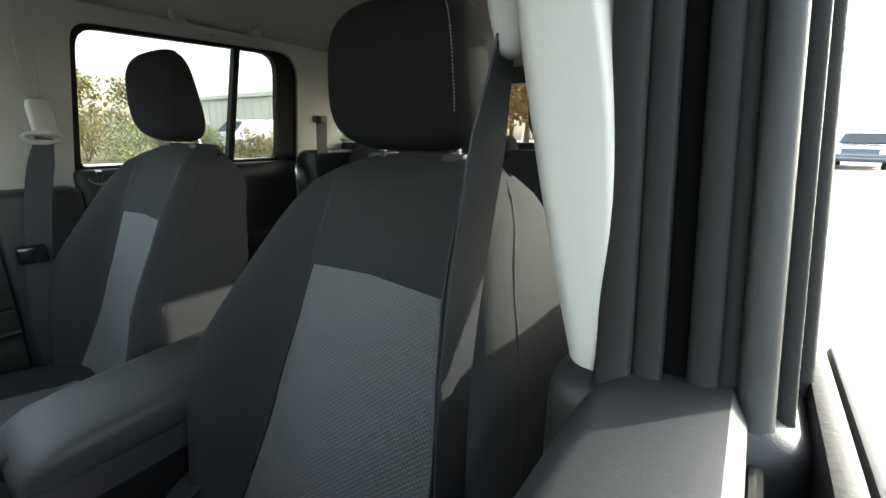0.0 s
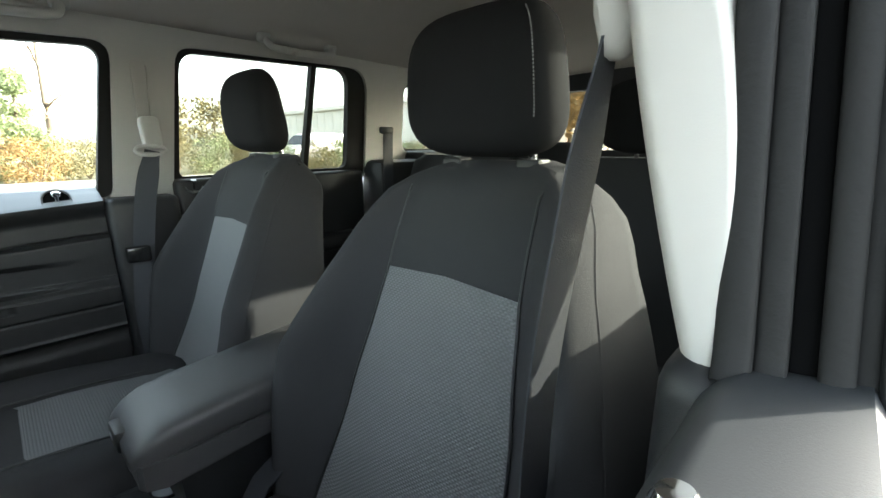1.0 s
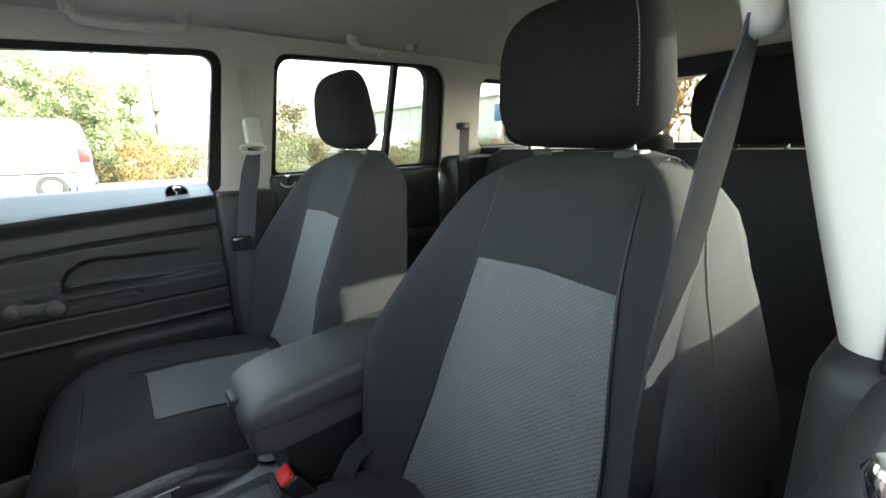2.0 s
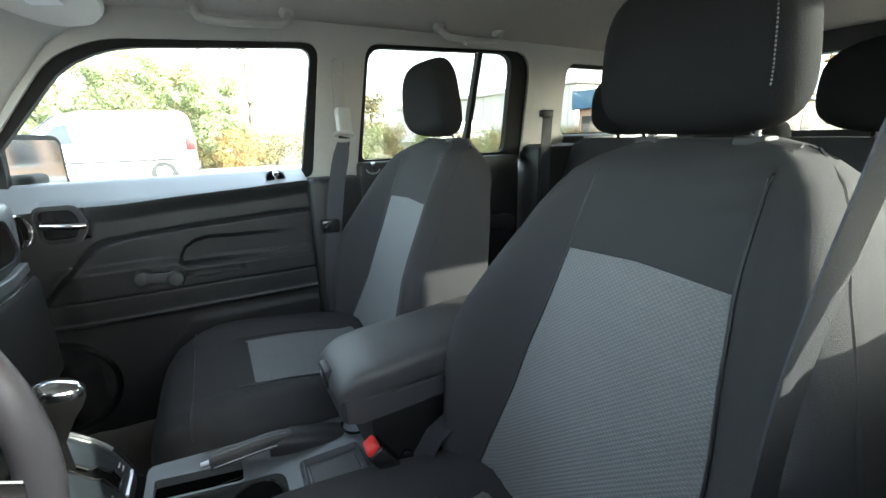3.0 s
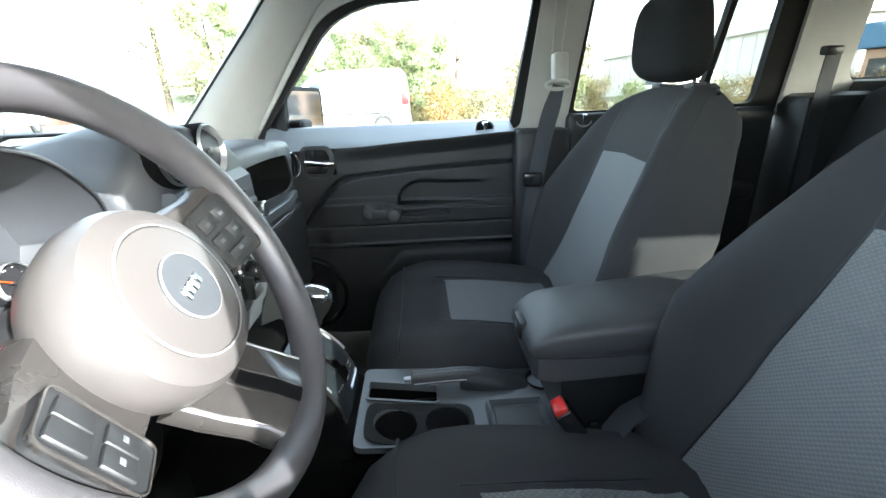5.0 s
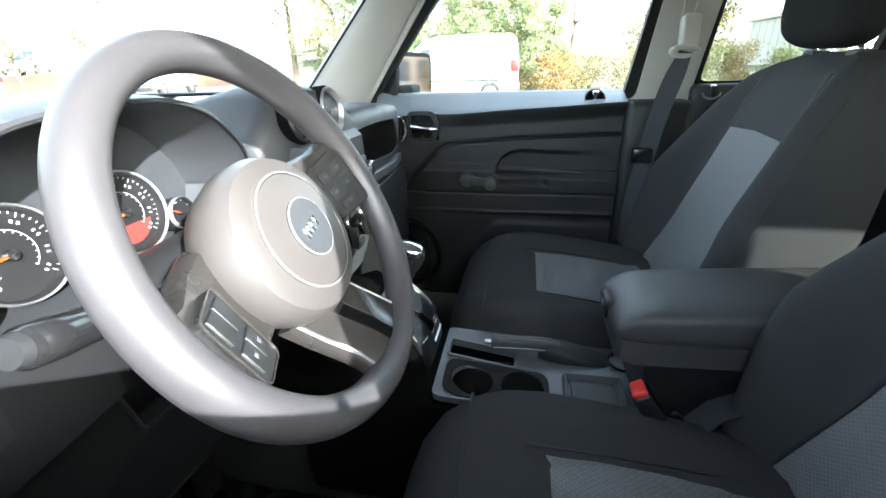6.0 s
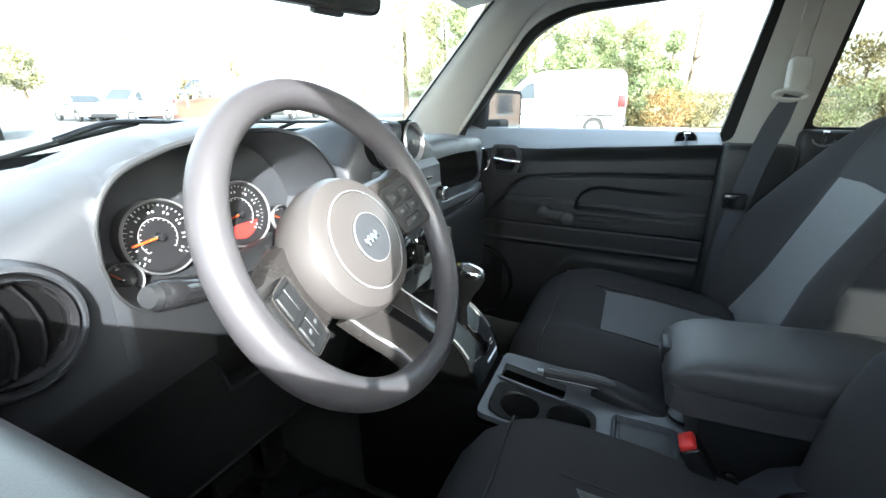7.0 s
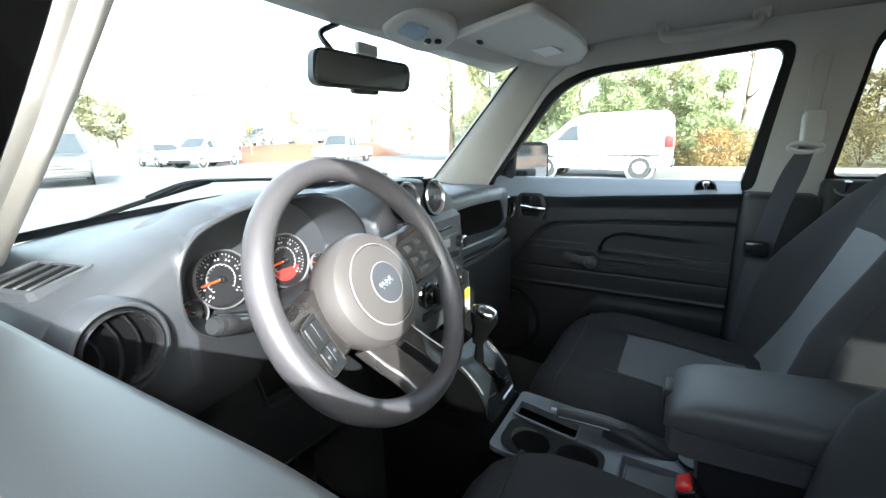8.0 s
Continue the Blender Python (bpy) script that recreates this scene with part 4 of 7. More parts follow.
def gauge(name, c, r, nticks, needle, face=None):
    m = axis_pose(c, (0, -1, 0.18), (1, 0, 0))
    g = part(name, lathe([(r * 1.05, -0.012), (r * 1.05, 0.004), (r * 0.99, 0.006), (r * 0.95, -0.001), (r * 0.93, -0.002), (0.0005, -0.002)], m, 40), SCREEN, dash, "round gauge with white ticks and an orange needle")
    part("gauge_rim", lathe([(r * 1.04, 0.0), (r * 1.06, 0.006), (r * 1.03, 0.009), (r * 1.0, 0.006)], m, 40, cap=False), SILVER, g)
    bm = bmesh.new()
    for i in range(nticks):
        a = radians(225 - 270 * i / (nticks - 1))
        big = i % 4 == 0
        q = m @ Matrix.Rotation(a, 4, "Z")
        rbox((r * (0.81 if big else 0.86), -r * 0.008, -0.001), (r * 0.91, r * 0.008, 0.0003), 0, 1, q, bm)
        if big:
            for o in (-0.06, 0.06):
                rbox((r * 0.67, r * (o - 0.020), -0.001), (r * 0.735, r * (o + 0.020), 0.0003), 0, 1, q, bm)
        if r > 0.03 and i % 2 == 0:
            rbox((r * 0.47, -r * 0.008, -0.001), (r * 0.50, r * 0.008, 0.0003), 0, 1, q, bm)
    part("dial_scale", bm, DIM, g, "white scale marks and numerals as bars", smooth=False)
    if r > 0.03:
        part("inner_scale", tube([m @ Vector((r * 0.53 * math.cos(a), r * 0.53 * math.sin(a), -0.001)) for a in [radians(-45 + 270 * i / 30) for i in range(31)]], 0.0004, 5), DIM, g)
    q = m @ Matrix.Rotation(radians(needle), 4, "Z")
    part("needle", rbox((-r * 0.12, -r * 0.03, 0.001), (r * 0.80, r * 0.03, 0.004), 0.0006, 1, q), ORANGE, g, "orange needle")
    part("needle_hub", lathe([(r * 0.12, -0.001), (r * 0.11, 0.005), (0.0005, 0.006)], m, 16), GLOSSBLACK, g)
    if face:
        bm = bmesh.new()
        seg = [m @ Vector((r * 0.66 * math.cos(a), r * 0.66 * math.sin(a) - r * 0.12, -0.0012)) for a in [radians(196 + 148 * i / 14) for i in range(15)]]
        bm.faces.new([bm.verts.new(v) for v in seg])
        part("display", bm, face, g, "red display" if face is REDDIAL else "dark display")
    return g


gauge("speedometer", (-0.419, 1.184, 1.082), 0.0385, 33, 184)
gauge("rev_counter", (-0.314, 1.184, 1.081), 0.0405, 33, 186, REDDIAL)
gauge("fuel_gauge", (-0.469, 1.176, 1.053), 0.0165, 9, 130)
gauge("temperature_gauge", (-0.252, 1.180, 1.060), 0.018, 9, 150)


def round_vent(c, n, r, slats, label, ring=CHROME, closed=False, turn=0.1):
    m = axis_pose(c, n, (1, 0, 0))
    # The shallow backing is near-black in place of a deep vent's shade.
    v = part("air_vent", lathe([(r * 1.22, -0.030), (r * 1.20, -0.004), (r * 1.14, 0.001), (r * 1.07, -0.002), (r * 1.0, -0.006), (r * 0.98, -0.0085), (0.0005, -0.0085)], m, 44), MATTE_SHADE, dash, label)
    part("vent_ring", lathe([(r * 1.13, -0.010), (r * 1.12, 0.002), (r * 1.06, 0.0045), (r * 1.0, 0.001), (r * 0.98, -0.012)], m, 44, cap=False), ring, v, "bright vent ring" if ring is not GLOSSBLACK else "glossy black vent ring")
    if closed:
        part("vent_shutter", lathe([(r * 0.97, -0.010), (r * 0.9, -0.005), (r * 0.3, -0.003), (0.0005, -0.003)], m, 40), DARK, v, "closed dark shutter")
        part("shutter_tab", rbox((-0.004, -0.004, -0.006), (0.004, 0.004, 0.001), 0.002, 2, m), SLATE, v)
    # Slats carry the shade inside the vent in their colour.
    for i in range(slats):
        u = (i + 0.5) / slats * 2 - 1
        half = r * 0.95 * math.sqrt(max(0.02, 1 - u * u))
        pth = [m @ Vector((u * r + 0.008 * (1 - (t * t)), t * half, -0.006)) for t in (-1, -0.5, 0, 0.5, 1)]
        part("slat", sweep(pth, [(-0.0009, -0.0050), (0.0009, -0.0050), (0.0009, 0.0050), (-0.0009, 0.0050)], up=m.to_3x3() @ Vector((turn, 0, 1))), VENT_SHADE, v)
    return v


lv = round_vent((-0.586, 1.073, 1.083), (0.10, -1, 0.10), 0.031, 4, "round driver's air vent with curved vertical slats", GLOSSBLACK, turn=-0.22)
part("vent_collar", lathe([(0.0475, -0.03), (0.0450, -0.006), (0.041, 0.001), (0.038, 0.002), (0.036, -0.01)], axis_pose((-0.586, 1.073, 1.083), (0.10, -1, 0.10)), 44, cap=False), DASH, lv, "slate grey collar of the vent")
round_vent((-0.103, 1.0915, 1.151), (0, -1, 0.12), 0.0315, 3, "round centre air vent with a bright ring", BRIGHT)
round_vent((-0.013, 1.0875, 1.148), (0, -1, 0.12), 0.0315, 0, "round centre air vent with a bright ring", BRIGHT, True)
round_vent((0.562, 1.150, 1.040), (-0.30, -1, 0.05), 0.032, 3, "round passenger's air vent with a bright ring", CHROME)
# side window demister grille and its slots
dmm = axis_pose((-0.594, 1.213, 1.1285), (-0.22, -0.03, 1), (0.93, 0.25, 0.2))
dmo = rounded([(-0.030, -0.042), (0.024, -0.048), (0.030, 0.038), (-0.024, 0.048)], 0.008, 3)
# A closed near-black plate stands in for the shade in the open slots.
dm = part("demister", plate(dmo, [], lambda p, d: dmm @ Vector((p[0], p[1], 0.004 - d)), 0.012), MATTE_SHADE, dash, "slotted side window demister", 30)
part("demister_frame", plate(grow(dmo, 0.004), [grow(dmo, -0.002)], lambda p, d: dmm @ Vector((p[0], p[1], 0.007 - d)), 0.012), DASH, dm, "slate grey frame of the demister", 30)
for i in range(4):
    part("slat", rbox((-0.028, -0.030 + 0.020 * i, 0.002), (0.028, -0.026 + 0.020 * i, 0.0060), 0.001, 1, dmm), DARK, dm)
# speaker grille on the left of the dash top
tw = [Vector((0.062 * math.cos(a), 0.034 * math.sin(a))) for a in [2 * math.pi * i / 32 for i in range(32)]]
twm = axis_pose((-0.512, 1.460, 1.1215), (-0.04, 0.12, 1), (0.3, 1, 0))
part("tweeter_grille", plate(tw, [], lambda p, d: twm @ Vector((p[0], p[1], 0.003 - d)), 0.008), DARK, dash, "oval speaker grille on the dash top", 30)
part("dash_slot", rbox((-0.07, -0.008, -0.004), (0.07, 0.008, 0.003), 0.003, 2, axis_pose((-0.42, 1.535, 1.1155), (0, 0.2, 1), (1, 0.12, 0))), GLOSSBLACK, dash, "dark defroster slot")
# centre stack: radio and heater controls
st = part("stack_panel", loft([[Vector((-0.128, 1.088, 1.112)), Vector((0.070, 1.086, 1.112)), Vector((0.076, 1.13, 1.112)), Vector((-0.135, 1.13, 1.112))],
                                [Vector((-0.130, 1.076, 1.10)), Vector((0.074, 1.076, 1.10)), Vector((0.080, 1.13, 1.10)), Vector((-0.138, 1.13, 1.10))],
                                [Vector((-0.126, 1.072, 0.99)), Vector((0.080, 1.072, 0.99)), Vector((0.086, 1.13, 0.99)), Vector((-0.134, 1.13, 0.99))],
                                [Vector((-0.110, 1.082, 0.90)), Vector((0.070, 1.082, 0.90)), Vector((0.078, 1.15, 0.90)), Vector((-0.12, 1.15, 0.90))],
                                [Vector((-0.100, 1.092, 0.86)), Vector((0.060, 1.092, 0.86)), Vector((0.068, 1.16, 0.86)), Vector((-0.11, 1.16, 0.86))]]), STACK, dash, "blue-grey centre stack panel", 30)
part("stack_side", rbox((0.0815, 1.10, 0.86), (0.088, 1.17, 0.985), 0.002, 1), DARK, st, "dark side of the centre stack")
part("radio_slot", rbox((-0.075, 1.070, 1.079), (0.030, 1.078, 1.083), 0.001, 1), GLOSSBLACK, st, "disc slot of the radio")
part("radio_face", rbox((-0.110, 1.068, 1.008), (0.068, 1.076, 1.066), 0.004, 2), STACK, st, "blue-grey radio front")
part("radio_display", rbox((-0.075, 1.0655, 1.042), (0.010, 1.070, 1.060), 0.001, 1), DIM, st, "pale radio display")
for i in range(5):
    part("radio_button", rbox((-0.088 + 0.028 * i, 1.064, 1.014), (-0.066 + 0.028 * i, 1.070, 1.030), 0.002, 1), DARK, st)
for cx, cz, r in ((0.050, 1.046, 0.013), (-0.098, 1.046, 0.013)):
    k = part("radio_knob", lathe([(r, -0.01), (r, 0.014), (r * 0.85, 0.018), (0.001, 0.019)], axis_pose((cx, 1.068, cz), (0, -1, 0)), 24), DARK, st, "black radio knob")
    part("knob_rim", lathe([(r * 0.86, 0.0175), (r * 1.02, 0.0165), (r * 1.03, 0.013)], axis_pose((cx, 1.068, cz), (0, -1, 0)), 24, cap=False), CHROME, k)
for cx, cz in ((-0.080, 0.965), (-0.020, 0.965), (0.042, 0.965)):
    k = part("heater_knob", lathe([(0.026, -0.01), (0.026, 0.004), (0.024, 0.008), (0.019, 0.010), (0.018, 0.022), (0.016, 0.025), (0.001, 0.025)], axis_pose((cx, 1.074, cz), (0, -1, 0.1)), 32), GLOSSBLACK, st, "black heater knob with a bright rim")
    part("knob_rim", lathe([(0.0265, 0.001), (0.0285, 0.004), (0.0265, 0.007)], axis_pose((cx, 1.074, cz), (0, -1, 0.1)), 32, cap=False), CHROME, k)
    part("knob_grip", rbox((cx - 0.004, 1.038, cz - 0.017), (cx + 0.004, 1.052, cz + 0.017), 0.002, 2), DARK, k)
for i in range(3):
    part("stack_button", rbox((-0.085 + 0.045 * i, 1.076, 0.905), (-0.050 + 0.045 * i, 1.086, 0.922), 0.003, 2), DARK, st)
# lip and bright strip below the shelf
lipx = [0.085 + 0.40 * i / 20 for i in range(21)]
part("shelf_lip", loft([[Vector((x, nose(x) + dy, 1.004 - 0.028 * (x - 0.08) / 0.4 + dz)) for dy, dz in ((0.01, 0.012), (-0.004, 0.012), (-0.006, 0.010), (-0.006, -0.006), (-0.004, -0.008), (0.01, -0.008))] for x in lipx]), STACK, dash, "blue-grey lip of the shelf", 40)
part("shelf_strip", tube([Vector((x, nose(x) - 0.006, 0.986 - 0.026 * (x - 0.08) / 0.4)) for x in lipx], 0.0028, 8), CHROME, dash, "thin bright strip")
part("glove_box", rbox((0.115, 1.135, 0.70), (0.57, 1.20, 0.945), 0.02, 3), DARK, dash, "dark glove box lid")
knee = rounded([(-0.60, 0.70), (-0.12, 0.70), (-0.12, 0.94), (-0.262, 0.955), (-0.285, 0.862), (-0.392, 0.872), (-0.424, 0.958), (-0.60, 0.965)], [0.03, 0.03, 0.02, 0.012, 0.01, 0.01, 0.02, 0.03], 5)


def knee_at(p, d):
    """The knee panel leans forward at its foot and rounds back at its outer end."""
    return Vector((p[0], 1.135 + 0.30 * (0.96 - p[1]) + 0.05 * sm(p[0], -0.50, -0.62) + d, p[1]))


kn = part("knee_panel", plate(knee, [], knee_at, 0.03), DARK, dash, "black knee panel notched round the steering column", 50)
part("panel_edge", tube([knee_at(p, 0.001) for p in knee], 0.0035, 8, closed=True, up=(0, 1, 0)), DARK, kn, "rolled edge of the knee panel")

# hanging price tag below the heater knobs
tg = thing("hanging_tag", (0.075, 1.062, 0.93), "small yellow and white paper tag hanging at the centre stack", "tag")
part("tag_top", rbox((0.066, 1.060, 0.905), (0.088, 1.062, 0.930), 0, 1), YELLOW, tg, "yellow half of the tag")
part("tag_bottom", rbox((0.066, 1.060, 0.872), (0.088, 1.062, 0.9045), 0, 1), WHITE, tg, "white half of the tag")

# ---- steering wheel ----
W_C, W_TILT, W_TURN, W_R = Vector((-0.336, 0.987, 1.082)), 27.5, 12.0, 0.160
wm = axis_pose(W_C, (0, -math.cos(radians(W_TILT)), math.sin(radians(W_TILT))), (1, 0, 0)) @ Matrix.Rotation(radians(W_TURN), 4, "Z")
sw = thing("steering_wheel", W_C, "grey leather-look steering wheel with a round hub pad", "steering wheel")
rings = []
for i in range(96):
    a = 2 * math.pi * i / 96
    er = Vector((math.cos(a), math.sin(a), 0))
    fat = 1 + 0.10 * max(0, math.cos(2 * (a - radians(20)))) ** 3
    rings.append([wm @ (er * (W_R + 0.0150 * fat * math.cos(b)) + Vector((0, 0, 0.0170 * fat * math.sin(b)))) for b in [2 * math.pi * k / 16 for k in range(16)]])
bm = bmesh.new()
vs = [[bm.verts.new(p) for p in r] for r in rings]
for i in range(96):
    for k in range(16):
        bm.faces.new((vs[i][k], vs[i][(k + 1) % 16], vs[(i + 1) % 96][(k + 1) % 16], vs[(i + 1) % 96][k]))
part("rim", bm, STEER, sw, "smooth grey steering wheel rim", 80)
hm = wm @ Matrix.Translation((0.008, -0.008, -0.012))
hub = part("hub_pad", lathe([(0.060, -0.060), (0.074, -0.045), (0.081, -0.022), (0.080, -0.004), (0.074, 0.007), (0.062, 0.013), (0.0565, 0.0140), (0.0555, 0.0125), (0.0545, 0.0145), (0.030, 0.0185), (0.0005, 0.0195)], hm @ Matrix.Diagonal((1.02, 0.97, 1, 1)), 72), HUB, sw, "taupe round airbag pad", 30)
part("hub_ring", lathe([(0.0550, 0.012), (0.0562, 0.0150), (0.0545, 0.0155)], hm, 64, cap=False), SILVER, hub, "thin bright ring")
em = part("emblem", lathe([(0.0275, 0.014), (0.0275, 0.0205), (0.0005, 0.0212)], hm, 40), DASH, hub, "round grey emblem disc")
part("emblem_rim", lathe([(0.0268, 0.018), (0.0282, 0.0212), (0.0268, 0.0218)], hm, 40, cap=False), SILVER, em, "bright rim of the emblem")
for k, (ex, ew) in enumerate(((-0.013, 0.0022), (-0.006, 0.003), (0.001, 0.003), (0.009, 0.0026))):
    part("emblem_bar", rbox((ex - ew, -0.0055 + 0.001 * (k % 2), 0.0205), (ex + ew, 0.0055, 0.0226), 0.0008, 1, hm), CHROME, em, "small bright mark on the emblem")
for sx in (-1, 1):
    secs = [Vector((sx * 0.062, -0.006, -0.044)), Vector((sx * 0.092, -0.008, -0.036)), Vector((sx * 0.124, -0.010, -0.018)), Vector((sx * 0.155, -0.008, -0.003))]
    widths = [0.046, 0.044, 0.040, 0.042]
    spoke = loft([[wm @ (c + Vector((0, dy * wd, dz))) for dy, dz in ((-1, -0.012), (1, -0.012), (1.05, 0.0), (0.9, 0.010), (-0.9, 0.010), (-1.05, 0.0))] for c, wd in zip(secs, widths)])
    spk = part("spoke", spoke, SPOKE, sw, "glossy gunmetal side spoke", 50)
    pm = wm @ Matrix.Translation((sx * 0.119, -0.012, -0.008)) @ Matrix.Rotation(sx * radians(-26), 4, "Y")
    pod = rounded([(-0.024, -0.034), (0.025, -0.038), (0.025, 0.033), (-0.024, 0.030)], 0.009, 4)
    part("button_pod", plate(pod, [], lambda p, d: pm @ Vector((p[0], p[1], 0.004 - d)), 0.014), DARK, spk, "dark button pod", 30)
    part("pod_rim", plate(pod, [grow(pod, -0.0012)], lambda p, d: pm @ Vector((p[0], p[1], 0.0055 - d)), 0.004), SPOKE, spk, "thin glossy rim of the button pod", 30)
    if sx > 0:
        keys = ((-0.010, 0.014, 0.008, 0.0075), (0.010, 0.014, 0.008, 0.0075), (-0.010, -0.006, 0.008, 0.0075), (0.010, -0.006, 0.008, 0.0075), (0.0, -0.023, 0.014, 0.005))
    else:
        keys = ((-0.009, 0.014, 0.009, 0.012), (0.010, 0.014, 0.009, 0.012), (-0.009, -0.015, 0.009, 0.011), (0.010, -0.015, 0.009, 0.011))
    for bx, by, hx, hy in keys:
        part("button", rbox((bx - hx, by - hy, 0.003), (bx + hx, by + hy, 0.007), 0.002, 2, pm), DARK, spk)
        if sx > 0 or by < 0:
            part("button_mark", rbox((bx - 0.0025, by - 0.0018, 0.0069), (bx + 0.0025, by + 0.0018, 0.0073), 0, 1, pm), SLATE, spk)
secs = [Vector((0.0, -0.066, -0.046)), Vector((0.0, -0.095, -0.034)), Vector((0.0, -0.125, -0.016)), Vector((0.0, -0.155, -0.003))]
wid = [0.046, 0.044, 0.043, 0.047]
low = part("lower_spoke", loft([[wm @ (c + Vector((dx * wd, 0, dz))) for dx, dz in ((-1, -0.012), (1, -0.012), (1.03, 0.002), (0.9, 0.010), (-0.9, 0.010), (-1.03, 0.002))] for c, wd in zip(secs, wid)]), SPOKE, sw, "glossy gunmetal lower spoke", 50)
part("spoke_inlay", loft([[wm @ (c + Vector((dx * 0.0075, 0, dz))) for dx, dz in ((-1, 0.006), (1, 0.006), (1, 0.0112), (-1, 0.0112))] for c in secs[1:]]), MATTE_SHADE, low, "dark recessed inlay of the lower spoke", 20)
for sx in (-1, 1):
    part("spoke_edge", tube([wm @ (c + Vector((sx * wd * 0.96, 0, 0.0085))) for c, wd in zip(secs, wid)], 0.0013, 8), SILVER, low, "bright spoke edge")
    part("spoke_edge", tube([wm @ (c + Vector((sx * 0.0095, 0, 0.0104))) for c in secs[:3]], 0.0010, 8), SPOKE, low, "bright spoke edge")
part("steering_column", loft([[wm @ Vector((0.056 * k * math.cos(a), 0.052 * k * math.sin(a) - 0.006, dz)) for a in [2 * math.pi * i / 24 for i in range(24)]] for dz, k in ((-0.062, 0.85), (-0.080, 1.0), (-0.17, 1.05), (-0.26, 1.1))]), DARK, sw, "dark steering column shroud", 50)
# column stalks
tip = Vector((-0.528, 1.022, 1.092))
root = W_C + wm.to_3x3() @ Vector((0, 0, -0.085)) + Vector((-0.04, 0, 0))
part("stalk", tube([root, root.lerp(tip, 0.45), root.lerp(tip, 0.80)], 0.0105, 14, scale=[0.7, 1.0, 1.1]), GLOSSBLACK, sw, "black column stalk")
part("stalk_tip", tube([root.lerp(tip, 0.79), root.lerp(tip, 0.90), root.lerp(tip, 1.0), root.lerp(tip, 1.02)], 0.0118, 18, scale=[0.95, 1.0, 0.95, 0.75]), GLOSSBLACK, sw, "black twist knob of the stalk")
part("stalk_cap", tube([root.lerp(tip, 1.02), root.lerp(tip, 1.05)], 0.0095, 18, scale=[1.0, 0.8]), DARK, sw, "grey end cap of the stalk")
tip2 = Vector((2 * W_C.x - tip.x, tip.y + 0.01, tip.z - 0.01))
root2 = Vector((2 * W_C.x - root.x, root.y, root.z))
part("stalk", tube([root2, root2.lerp(tip2, 0.5), tip2], 0.009, 12), GLOSSBLACK, sw, "black column stalk")

# ---- centre console ----
con = thing("centre_console", (0, 0.7, 0.386), "dark grey floor console with cup holders", "console")
tray_outer = rounded([(-0.105, 0.575), (0.100, 0.575), (0.100, 0.93), (-0.105, 0.93)], 0.015, 3)
cup1, cup2 = [Vector((-0.045 + 0.037 * math.cos(a), 0.885 - 0.02 + 0.037 * math.sin(a))) for a in [2 * math.pi * i / 32 for i in range(32)]], [Vector((-0.045 + 0.037 * math.cos(a), 0.775 + 0.037 * math.sin(a))) for a in [2 * math.pi * i / 32 for i in range(32)]]
slot = rounded([(0.008, 0.79), (0.056, 0.79), (0.056, 0.918), (0.008, 0.918)], 0.006, 3)
part("console_top", plate(tray_outer, [cup1, cup2, slot], lambda p, d: Vector((p[0], p[1], 0.672 + 0.02 * sm(p[1], 0.84, 0.93) - d)), 0.012), TOPS, con, "slate grey console top", 30)
for c in (0.865, 0.775):
    part("cup_holder", lathe([(0.0385, 0.006), (0.036, 0.004), (0.034, -0.055), (0.0005, -0.056)], Matrix.Translation((-0.045, c, 0.672)), 32, cap=False), GLOSSBLACK, con, "black cup holder")
well = rounded([(-0.094, 0.728), (0.000, 0.728), (0.002, 0.916), (-0.094, 0.916)], 0.030, 5)
part("cup_mat", plate(well, [[Vector((p.x * 1.0, p.y)) for p in cup1], [Vector((p.x, p.y)) for p in cup2]], lambda p, d: Vector((p[0], p[1], 0.6752 + 0.02 * sm(p[1], 0.84, 0.93) - d)), 0.002), RUBBER, con, "black rubber mat round the cup holders", 30)
part("slot_border", plate(grow(slot, 0.004), [grow(slot, -0.001)], lambda p, d: Vector((p[0], p[1], 0.6765 + 0.02 * sm(p[1], 0.84, 0.93) - d)), 0.004), TOPS, con, "raised border of the console slot", 30)
part("rear_cup", lathe([(0.030, 0.006), (0.027, 0.005), (0.025, -0.030), (0.0005, -0.031)], Matrix.Translation((0.052, 0.585, 0.674)), 28, cap=False), RUBBER, con, "small black cup holder behind the hand brake")
part("slot_floor", rbox((0.004, 0.785, 0.630), (0.060, 0.922, 0.640), 0, 1), GLOSSBLACK, con)
# Sides and front are near-black: the shade on them is put into the colour.
part("console_side", rbox((-0.108, 0.30, 0.386), (-0.100, 0.95, 0.668), 0.003, 1), MATTE_SHADE, con)
part("console_side", rbox((0.096, 0.30, 0.386), (0.104, 0.95, 0.668), 0.003, 1), MATTE_SHADE, con)
part("console_front", rbox((-0.10, 0.925, 0.386), (0.09, 1.20, 0.70), 0.02, 2), MATTE_SHADE, con)
part("coin_tray", loft([[Vector((-0.045 + dx * k, 0.652 + dy * k, z)) for dx, dy in ((-0.036, -0.050), (0.034, -0.050), (0.034, 0.050), (-0.036, 0.050))] for z, k in ((0.668, 1.06), (0.688, 1.0), (0.690, 0.94), (0.678, 0.86))]), TOPS, con, "small raised console tray with a sunken floor", 30)
part("tray_mat", rbox((-0.072, 0.612, 0.672), (-0.020, 0.692, 0.681), 0.002, 1), PAD, con, "dark floor of the console tray")
